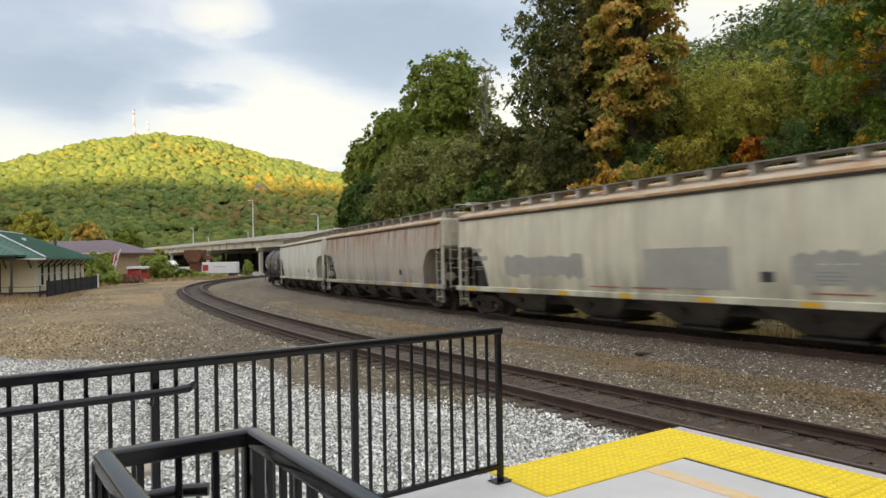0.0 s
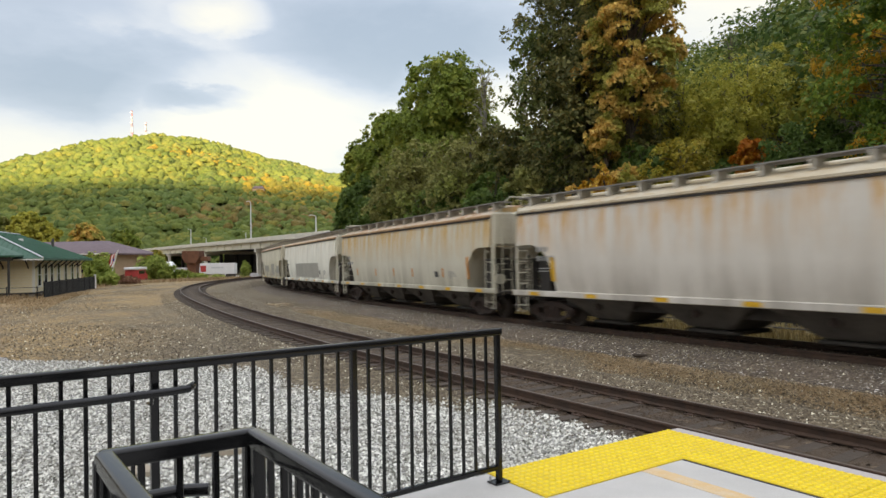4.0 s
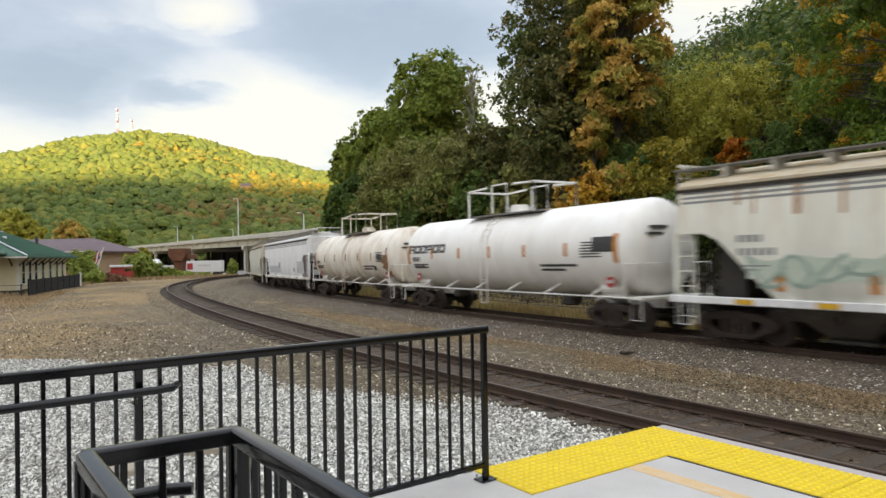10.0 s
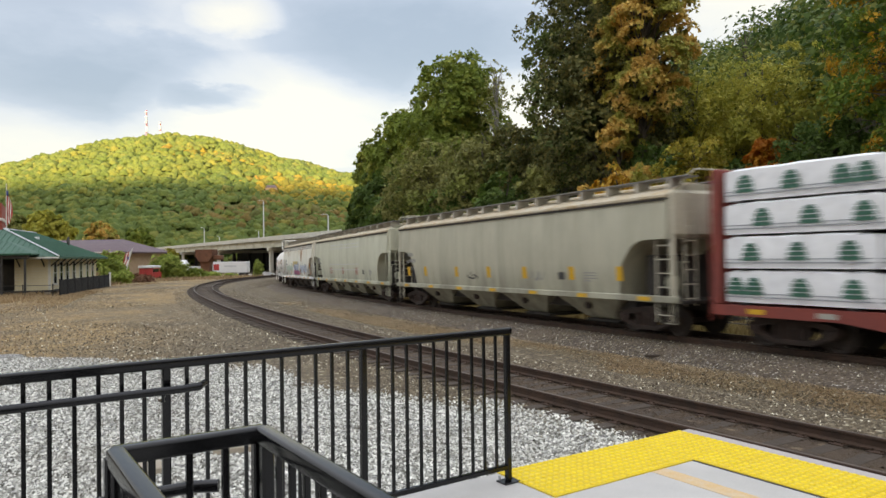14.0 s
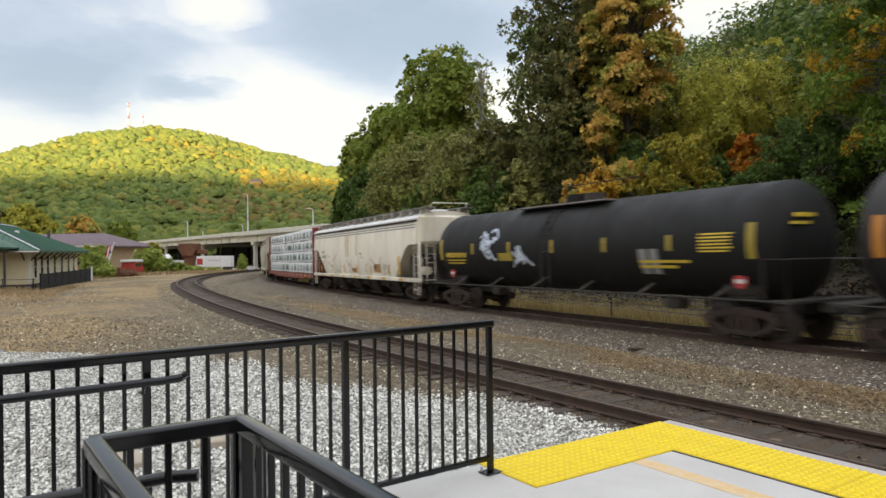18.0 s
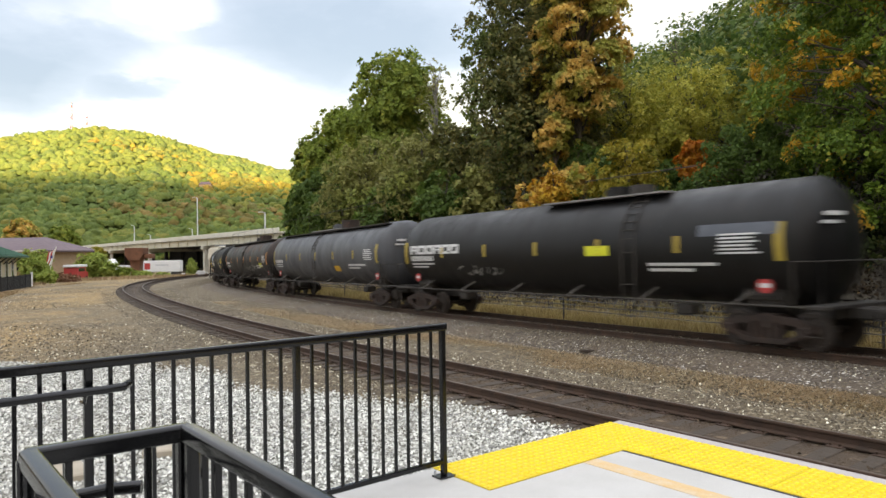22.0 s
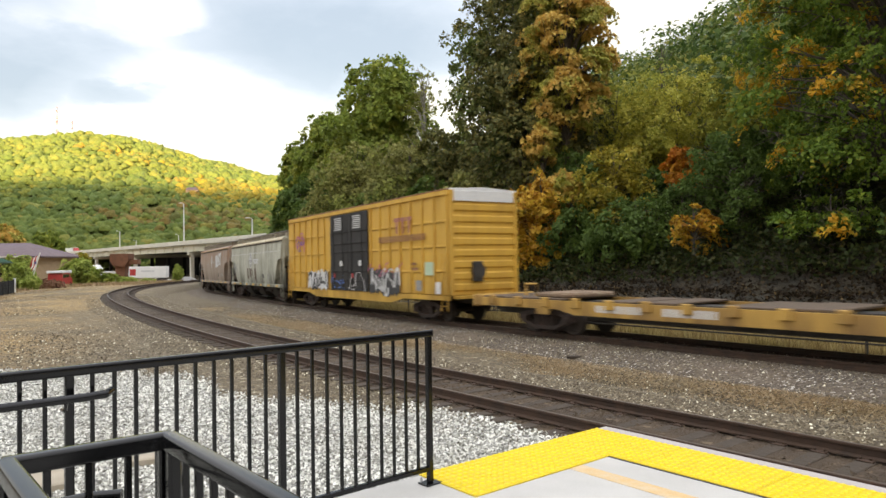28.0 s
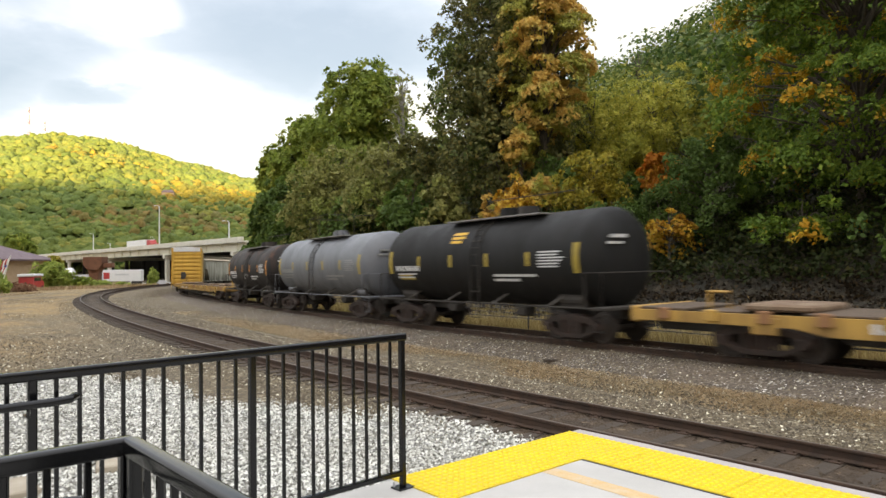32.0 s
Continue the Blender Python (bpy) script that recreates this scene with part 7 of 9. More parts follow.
def spray(car, surf, x0, x1, z0, z1, material, seed, n=8, wide=0.08, turns=3.0, label="spray-painted graffiti", name="graffiti"):
    """Curling strokes of spray paint lying on a surface."""
    r = random.Random(seed)
    b = Build()
    for i in range(n):
        cx_, cz_ = x0 + (x1 - x0) * (i + r.uniform(0.2, 0.8)) / n, r.uniform(z0 + 0.25 * (z1 - z0), z1 - 0.25 * (z1 - z0))
        ax, az_ = abs(x1 - x0) / n * r.uniform(0.4, 0.9), (z1 - z0) * r.uniform(0.25, 0.5)
        p0, p1, f0, f1 = r.uniform(0, 6.28), r.uniform(0, 6.28), r.uniform(0.6, 1.4), r.uniform(0.6, 1.5)
        m = 14
        pts = []
        for k in range(m + 1):
            u = k / m * turns
            pts.append((cx_ + ax * math.sin(p0 + f0 * u), min(z1, max(z0, cz_ + az_ * math.sin(p1 + f1 * u)))))
        w = wide * r.uniform(0.6, 1.3)
        v = []
        for k, (x, z) in enumerate(pts):
            xa, za = pts[max(0, k - 1)]
            xb, zb = pts[min(m, k + 1)]
            L = math.hypot(xb - xa, zb - za) + 1e-6
            ox, oz = -(zb - za) / L * w / 2, (xb - xa) / L * w / 2
            v += [surf(x + ox, z + oz), surf(x - ox, z - oz)]
        b.add(v, [(2 * k, 2 * k + 1, 2 * k + 3, 2 * k + 2) for k in range(m)])
    return part(name, b, material, car, label)


def fill_shape(car, surf, x0, x1, z0, z1, material, seed, label="spray-painted field", name="graffiti"):
    """A ragged-edged field of paint."""
    r = random.Random(seed)
    m = 18
    top = [surf(x0 + (x1 - x0) * k / m, z1 - r.uniform(0, 0.22) * (z1 - z0)) for k in range(m + 1)]
    mid = [surf(x0 + (x1 - x0) * k / m, (z0 + z1) / 2) for k in range(m + 1)]
    low = [surf(x0 + (x1 - x0) * k / m, z0 + r.uniform(0, 0.22) * (z1 - z0)) for k in range(m + 1)]
    k1 = m + 1
    f = [(k + o, k + 1 + o, k + 1 + k1 + o, k + k1 + o) for k in range(m) for o in (0, k1)]
    return part(name, Build().add(top + mid + low, f), material, car, label)


def hopper(label, half, body, roof, bays=4, bay_mat=None, sill=None, band=0.0, cut=2.0, marks=M_INK, seed=0, group="hopper cars", arch=True, hood=None, trim=None):
    """A covered hopper car of overall half length half."""
    car = thing("hopper_car", label, "hopper car", group)
    hb = half - 0.85
    xs = hb - cut
    sill = sill or body
    b = Build()
    steps = (0.0, 0.3, 0.46, 0.56, 0.64, 0.72, 0.8, 0.88, 0.95, 1.0)
    xsn = [-hb + cut * k for k in steps] + [-xs * 0.5, 0, xs * 0.5] + [hb - cut * k for k in steps[::-1]]
    rings = []
    for x in xsn:
        k = min(1.0, max(0.0, (abs(x) - xs) / cut / 0.62))
        zb = 1.12 + 1.62 * (math.sqrt(1 - (1 - k) ** 2) if arch else k)
        zz = [zb + (3.92 - zb) * t for t in (0, 0.12, 0.3, 0.55, 0.8, 1.0)]
        ring = [(x, side_y(z), z) for z in zz] + [(x, 1.36, 4.06), (x, 0.95, 4.22), (x, 0.4, 4.28)]
        rings.append(ring + [(p[0], -p[1], p[2]) for p in ring[::-1]])
    b.loft(rings)
    me = b.mesh("body", 28)
    me.materials.append(body)
    me.materials.append(roof)
    fl = np.zeros(len(me.polygons), np.int32)
    n = len(rings[0])
    for i in range(len(rings) - 1):
        for j in (5, 6, 7, 8, 9, 10, 11):
            fl[i * n + j] = 1
    me.polygons.foreach_set("material_index", fl)
    part("body", me, None, car)
    for y in (1, -1):
        # black strip that draws the eave's shadow line on the side
        part("eave_shadow_strip", Build().box(-hb, hb, y * 1.53 - 0.035, y * 1.53 + 0.035, 3.80, 3.86), C_FRAME, car, "dark strip for the shadow line under the eave")
        part("top_chord", Build().box(-hb - 0.02, hb + 0.02, y * 1.535 - 0.05, y * 1.535 + 0.05, 3.865, 3.97, 0.02), trim or roof, car)
        part("side_sill", Build().box(-half + 0.5, half - 0.5, y * 1.49 - 0.06, y * 1.49 + 0.06, 0.98, 1.17, 0.02), sill, car, "pale side sill")
    # roof walk on short posts
    for y in (0.98, -0.98):
        wk = part("running_board", Build().box(-hb - 0.35, hb + 0.35, y - 0.28, y + 0.28, 4.42, 4.455), C_GRATE, car)
        for x in np.arange(-hb + 0.2, hb, 1.28):
            part("support", Build().box(x - 0.045, x + 0.045, y - 0.24, y + 0.27, 4.12, 4.42), C_STAND, wk)
    part("hatch_trough", Build().box(-hb + 0.6, hb - 0.6, -0.36, 0.36, 4.26, 4.40, 0.04), roof, car)
    part("center_sill", Build().box(-half + 0.7, half - 0.7, -0.22, 0.22, 0.72, 1.05), C_FRAME, car)
    # discharge bays: sloping outer sheets round a black box for shade, with a gate below each
    w = 2 * (xs + 0.1) / bays
    part("bay_shade_box", Build().box(-xs - 0.1, xs + 0.1, -0.95, 0.95, 0.64, 1.06), C_FRAME, car, "dark box for the shade between the discharge bays")
    for i in range(bays):
        c = -xs - 0.1 + (i + 0.5) * w
        k = 1.0 if bays > 3 else 0.94
        bb = Build().loft([[(c - p, -d, z), (c + p, -d, z), (c + p, d, z), (c - p, d, z)] for p, d, z in ((w * 0.17, 0.62, 0.27), (w * 0.20, 0.80, 0.36), (w * 0.47 * k, 1.43, 1.10))])
        bay = part("hopper_bay", bb, bay_mat or C_BAY, car)
        part("gate", Build().box(c - w * 0.22, c + w * 0.22, -0.75, 0.75, 0.17, 0.265, 0.02), C_FRAME, bay)
        part("access_port", Build().tube((c + 0.1, 1.12, 0.74), (c + 0.1, 1.24, 0.72), 0.12, 10), C_TRUCK, bay)
    # ends: hood, posts, platforms, ladders, slope braces
    for k in (-1, 1):
        xp = k * (half - 0.72)
        part("end_hood", Build().box(min(k * (hb - 0.05), xp), max(k * (hb - 0.05), xp), -1.47, 1.47, 2.78, 4.08, 0.12), hood or body, car, "rounded end hood")
        part("end_platform", Build().box(min(k * (hb - cut * 0.5), k * (half - 0.5)), max(k * (hb - cut * 0.5), k * (half - 0.5)), -1.46, 1.46, 0.96, 1.04), C_FRAME, car)
        for y in (1.45, -1.45):
            part("corner_post", Build().box(xp - 0.05, xp + 0.05, y - 0.05, y + 0.05, 0.98, 2.85, 0.015), hood or body, car)
        part("end_web", Build().box(min(k * (hb - cut * 0.62), k * (hb - cut * 0.35)), max(k * (hb - cut * 0.62), k * (hb - cut * 0.35)), -1.1, 1.1, 1.05, 2.3), C_FRAME, car, "dark bolster web under the slope sheet")
        for y in (0.5, -0.5):
            part("end_brace", Build().path([(k * (hb + 0.1), y, 1.05), (k * (hb - 0.5), y, 2.4)], 0.06, 6), C_FRAME, car)
        ladder(car, hood or body, k * (hb - 0.22), 1.49, 0.45, 2.75, 0.5, "x", 6)
        ladder(car, hood or body, k * (half - 0.60), 0.95, 0.9, 4.45, 0.42, "y", 9)
        part("hand_rail", Build().path([(k * (hb + 0.1), 0.9, 4.45), (k * (hb + 0.45), 0.9, 4.62), (k * (hb + 0.45), -0.9, 4.62), (k * (hb + 0.1), -0.9, 4.45)], 0.025, 5), hood or body, car)
        part("grab_iron", Build().path([(k * (half - 0.62), 1.4, 1.1), (k * (half - 0.55), 1.4, 2.1), (k * (half - 0.62), 1.0, 2.1)], 0.02, 5), body, car)
        part("corner_step", Build().path([(k * (half - 0.66), 1.47, 1.0), (k * (half - 0.66), 1.47, 0.42), (k * (half - 1.1), 1.47, 0.42), (k * (half - 1.1), 1.47, 1.0)], 0.022, 5), sill, car)
    part("brake_wheel", Build().tube((-half + 0.62, -0.55, 2.0), (-half + 0.57, -0.55, 2.0), 0.27, 14), C_FRAME, car)
    part("brake_cylinder", Build().tube((-hb + 0.5, 0.75, 1.5), (-hb + 1.3, 0.75, 1.5), 0.2, 10), body, car)
    part("air_reservoir", Build().tube((hb - 0.6, 0.7, 1.4), (hb - 1.5, 0.7, 1.4), 0.2, 10), C_FRAME, car)
    for i in range(7):
        x = -xs * 1.15 + i * xs * 2.3 / 6
        part("reflector", Build().box(x - 0.24, x + 0.24, 1.552, 1.558, 1.01, 1.13), M_REFLECT, car, "yellow reflective strip")
    bars(car, panel_on_side, xs + 0.9, 2.66, (4, 6), M_GREYINK if marks == M_INK else marks, 0.17, 0.14, 0.12, seed)
    bars(car, panel_on_side, xs + 0.8, 1.95, (6, 5), M_GREYINK, 0.035, 0.06, 0.09, seed + 3)
    bars(car, panel_on_side, -xs + 1.6, 1.8, (8, 10, 9, 6), M_GREYINK, 0.035, 0.05, 0.06, seed + 1)
    part("data_plate", panel_on_side(-xs + 2.6, -xs + 2.95, 1.55, 1.8), M_INK, car, "small black data plate")
    if band:
        for z in (3.50, 3.62, 3.74):
            part("pinstripe", panel_on_side(-hb + 0.1, hb - 0.1, z, z + 0.06, 0.004), M_GREYINK, car)
    trucks(car, half - 2.15)
    couplers(car, half)
    return car


def streaks(car, fn, seed, n, z0, z1, material, x0, x1, wide=0.18):
    """Uneven downward runs of rust or grime."""
    r = random.Random(seed)
    b = Build()
    for _ in range(n):
        x, w, h = r.uniform(x0, x1), wide * r.uniform(0.4, 1.4), (z1 - z0) * r.uniform(0.35, 1.0)
        q = fn(x - w / 2, x + w / 2, z1 - h, z1, 0.004)
        b.add(q.v, q.f)
    return part("rust_run", b, material, car)


def tank_patch(R, zc):
    def fn(x0, x1, z0, z1, lift=0.006, n=5):
        rows = []
        for z in np.linspace(z0, z1, n):
            y = math.sqrt(max(0.01, R * R - (z - zc) ** 2))
            k = 1 + lift / R
            rows.append([(x0, y, z), (x1, y, z), (x1, y * k, zc + (z - zc) * k), (x0, y * k, zc + (z - zc) * k)])
        return Build().loft(rows)
    return fn


def data_panel(car, fn, x0, x1, z0, z1, material, seed):
    """A block of fine print: thin bars, line under line."""
    r = random.Random(seed)
    n = max(3, int((z1 - z0) / 0.075))
    b = Build()
    for i in range(n):
        z = z1 - (i + 0.5) * (z1 - z0) / n
        q = fn(x0 + (x1 - x0) * r.uniform(0.0, 0.25), x1 - (x1 - x0) * r.uniform(0.0, 0.08), z - 0.021, z + 0.021, 0.007, 2)
        b.add(q.v, q.f)
    return tagged(part("data_panel", b, material, car, "lines of small print"), kind="stuff")


def tank(label, half, R, body, style="black", marks=M_CHALK, seed=0, frame_mat=None, patch=M_REFLECT, zc=None, top_rail=False, cage=False, patches=7, ladder_x=0.35, dome_x=0.0, placards=True):
    car = thing("tank_car", label, "tank car", "tank cars")
    zc = zc or 0.95 + R
    hb = half - 0.62
    dome = 0.62
    n = 40
    rings = []
    for t in (0.0, 0.12, 0.3, 0.5, 0.7, 0.88, 1.0):
        rr = R * math.sin(max(0.09, t) * math.pi / 2) if t < 1 else R
        rings.append((-hb + dome * (1 - math.sin(math.acos(min(1, rr / R))) if rr < R else 1), rr))
    prof = rings + [(x, R) for x in np.linspace(-hb + dome + 1.2, hb - dome - 1.2, 7)] + [(-x, q) for x, q in rings[::-1]]
    bb = Build().loft([[(x, math.cos(a) * q, zc + math.sin(a) * q) for a in (j * 2 * math.pi / n for j in range(n))] for x, q in prof])
    part("tank", bb, body, car)
    fn = tank_patch(R, zc)
    for x in np.linspace(-hb + dome, hb - dome, 6):
        b = Build().loft([[(x + o, math.cos(a) * (R + e), zc + math.sin(a) * (R + e)) for a in (j * 2 * math.pi / n for j in range(n))] for o, e in ((-0.03, -0.004), (-0.02, 0.004), (0.02, 0.004), (0.03, -0.004))], False)
        part("weld_seam", b, body, car)
    fm = frame_mat or C_FRAME
    for k in (-1, 1):
        x = k * (half - 2.0)
        part("saddle", Build().loft([[(x - p, -d, z), (x + p, -d, z), (x + p, d, z), (x - p, d, z)] for p, d, z in ((0.3, 0.5, 0.75), (0.42, 0.95, 0.98), (0.5, 1.05, zc - R * 0.72))]), C_FRAME if style != "white" else fm, car)
        part("stub_sill", Build().box(min(k * (half - 3.6), k * (half - 0.7)), max(k * (half - 3.6), k * (half - 0.7)), -0.28, 0.28, 0.68, 1.02, 0.02), C_FRAME if style != "white" else fm, car)
        part("end_platform", Build().box(min(k * (hb - 0.3), k * (half - 0.4)), max(k * (hb - 0.3), k * (half - 0.4)), -1.45, 1.45, 0.97, 1.05, 0.01), fm, car)
        rail = Build()
        for y in (1.42, -1.42):
            rail.path([(k * (hb - 0.5), y, 1.05), (k * (hb - 0.5), y, 2.0), (k * (hb + 0.12), y, 2.0), (k * (hb + 0.12), y, 1.05)], 0.024, 6)
        rail.path([(k * (hb + 0.12), 1.42, 2.0), (k * (hb + 0.12), -1.42, 2.0)], 0.02, 6)
        part("end_railing", rail, fm, car)
        part("step", Build().path([(k * (hb - 0.2), 1.45, 1.0), (k * (hb - 0.2), 1.45, 0.4), (k * (hb + 0.2), 1.45, 0.4), (k * (hb + 0.2), 1.45, 1.0)], 0.02, 5), fm, car)
        part("air_reservoir", Build().tube((k * (half - 2.5), 0.9, 1.22), (k * (half - 1.6), 0.9, 1.22), 0.16, 10), fm, car)
        part("brake_gear", Build().box(min(k * (half - 4.2), k * (half - 4.7)), max(k * (half - 4.2), k * (half - 4.7)), 0.3, 0.8, 0.62, 0.92, 0.05), C_FRAME, car)
    for y in (1.46, -1.46):
        part("side_rail", Build().tube((-hb + 0.2, y, 1.02), (hb - 0.2, y, 1.02), 0.026, 6), fm, car)
        for x in np.linspace(-hb + 1.9, hb - 1.9, 6 if half > 7 else 4):
            yy = math.sqrt(R * R - (zc - 1.32) ** 2) if abs(zc - 1.32) < R else 0.5
            part("rail_support", Build().tube((x, y, 1.03), (x - 0.22, math.copysign(yy, y), 1.34), 0.035, 5), fm if style == "white" else C_BAY, car)
    # top fittings
    top = zc + R
    part("manway", Build().tube((dome_x, 0, top - 0.05), (dome_x, 0, top + 0.22), 0.40, 16).tube((dome_x, 0, top + 0.22), (dome_x, 0, top + 0.30), 0.32, 16), body, car)
    part("walkway", Build().box(dome_x - 2.4, dome_x + 2.4, 0.42, 0.95, top - 0.09, top - 0.04).box(dome_x - 2.4, dome_x + 2.4, -0.95, -0.42, top - 0.09, top - 0.04), C_GRATE, car)
    if cage:
        ct, cw = (0.045, 2.2) if style == "white" else (0.016, 1.7)
        cg = Build()
        for y in (0.95, -0.95):
            cg.path([(-cw, y, top - 0.1), (-cw, y, top + 0.95), (-0.9, y, top + 1.0)], ct, 6)
            cg.path([(cw, y, top - 0.1), (cw, y, top + 0.95), (0.9, y, top + 1.0)], ct, 6)
            cg.path([(-0.5, y, top), (-0.5, y, top + 1.05), (0.5, y, top + 1.05), (0.5, y, top)], ct, 6)
        for x in (-cw, cw):
            cg.path([(x, 0.95, top + 0.95), (x, -0.95, top + 0.95)], ct, 6)
        part("safety_railing", cg, body if style == "white" else C_FRAME, car)
    if top_rail:
        part("top_walk", Build().box(-hb + 0.8, hb - 0.8, 0.62, 0.98, top - 0.16, top - 0.11), C_FRAME, car)
        tr = Build()
        tr.tube((-hb + 1, 0.9, top + 0.9), (hb - 1, 0.9, top + 0.9), 0.014, 5)
        for x in np.linspace(-hb + 1, hb - 1, 7):
            tr.tube((x, 0.9, top - 0.1), (x, 0.9, top + 0.9), 0.010, 5)
        part("top_railing", tr, C_FRAME, car)
        part("valve_housing", Build().tube((-1.7, 0, top - 0.05), (-1.7, 0, top + 0.42), 0.5, 16), C_TRUCK, car)
    elif not cage:
        part("valve_housing", Build().tube((dome_x - 0.9, 0, top - 0.05), (dome_x - 0.9, 0, top + 0.28), 0.36, 16), C_FRAME, car)
        part("grab_rail", Build().path([(dome_x + 2.2, -0.8, top), (dome_x + 2.2, -0.8, top + 0.75), (dome_x - 2.2, -0.8, top + 0.75), (dome_x - 2.2, -0.8, top)], 0.016, 5), C_FRAME, car)
    # side ladder, following the shell over the top
    lm = body if style == "white" else C_FRAME
    arc = [(1.50, 0.55), (1.50, zc)] + [(math.cos(q) * (R + 0.05), zc + math.sin(q) * (R + 0.05)) for q in (radians(g) for g in (20, 40, 60, 75))]
    lad = Build()
    for o in (-0.22, 0.22):
        lad.path([(ladder_x + o, y, z) for y, z in arc], 0.022, 5)
    for i in range(12):
        u = i / 11 * (len(arc) - 1)
        k0 = min(len(arc) - 2, int(u))
        y, z = (arc[k0][j] + (arc[k0 + 1][j] - arc[k0][j]) * (u - k0) for j in (0, 1))
        lad.tube((ladder_x - 0.22, y, z), (ladder_x + 0.22, y, z), 0.014, 5)
    part("ladder", lad, lm, car)
    for i, x in enumerate(np.linspace(-hb + 0.75, hb - 0.75, patches)):
        end = i in (0, patches - 1)
        w, tall = (0.10, 0.86) if end else (0.075, 0.42)
        part("reflector", fn(x - w, x + w, zc - tall * 0.5, zc + tall * 0.5), patch, car, "reflective patch")
    bars(car, fn, hb - 1.15, zc - 0.12, (4, 6), marks, 0.19, 0.12, 0.13, seed) if style == "white" else bars(car, fn, hb - 1.15, zc - 0.14, (10,), marks, 0.19, 0.1, 0.115, seed)
    bars(car, fn, hb - 1.2, zc - 0.42, (14, 12), marks, 0.05, 0.07, 0.09, seed + 2)
    data_panel(car, fn, -hb + 1.2, -hb + 2.3, zc - 0.28, zc + 0.24, marks, seed + 1)
    bars(car, fn, -hb + 4.4, zc - 0.46, (20, 13), marks, 0.075, 0.07, 0.085, seed + 4)
    ey = zc + 0.55
    part("end_marking", Build().box(-hb - 0.001, -hb + 0.12, 0.15, 0.75, ey, ey + 0.09).box(-hb + 0.02, -hb + 0.14, 0.3, 0.85, ey - 0.18, ey - 0.11), marks, car, "small print on the tank head")
    pz = zc - R * 0.66
    py = math.sqrt(R * R - (pz - zc) ** 2) + 0.04
    for k in (-1, 1) if placards else ():
        x0 = k * (hb - 1.25)
        pl = part("hazard_placard", Build().loft([[(x0 + math.cos(q) * 0.19, y, pz + math.sin(q) * 0.19) for q in (j * math.pi / 4 + 0.39 for j in range(8))] for y in (py + 0.05, py + 0.07)]), M_RED, car, "red placard with a pale band")
        part("placard_band", Build().box(x0 - 0.13, x0 + 0.13, py + 0.071, py + 0.076, pz - 0.05, pz + 0.05), M_CHALK, pl)
    trucks(car, half - 1.95)
    couplers(car, half)
    return car, fn, zc, hb


def lettering(car, text, size, material, x, z, y, tilt=0.0, bold=0.02):
    """Readable words on the left side of a car, as flat letters."""
    cu = bpy.data.curves.new("lettering", "FONT")
    cu.body, cu.size, cu.extrude, cu.offset = text, size, 0.004, bold
    tmp = new("lettering_source", cu)
    dg = bpy.context.evaluated_depsgraph_get()
    me = bpy.data.meshes.new_from_object(tmp.evaluated_get(dg))
    bpy.data.objects.remove(tmp)
    me.materials.clear()
    return part("lettering", me, material, car, "large white sprayed letters", pose(x, y, z, 90, 0, 180) @ pose(0, 0, 0, 0, 0, tilt))


def diamond(car, xc, zc, h, field=0.0):
    """A pale diamond ring with a block of small squares inside."""
    def rim(k, lift):
        return [(xc - a * h * k, side_y(zc + b * h * k) + lift, zc + b * h * k) for a, b in ((0.88, 0), (0, 1), (-0.88, 0), (0, -1))]
    ring = Build().add(rim(1.0, 0.007) + rim(0.78, 0.007), [(i, (i + 1) % 4, 4 + (i + 1) % 4, 4 + i) for i in range(4)])
    part("diamond_mark", ring, M_PATCH_PALE, car, "pale diamond ring")
    part("diamond_field", Build().add(rim(0.78, 0.005), [(0, 1, 2, 3)]), M_SLATE if field else M_GREYINK, car, "dark diamond field")
    for i in range(3):
        for j in range(3):
            if i == j == 1:
                continue
            x, z, w = xc + (i - j) * 0.175 * h, zc + (i + j - 2) * 0.205 * h, 0.105 * h
            part("diamond_check", panel_on_side(x - w, x + w, z - w * 1.1, z + w * 1.1, 0.010, 2), M_CHALK, car, "white check")


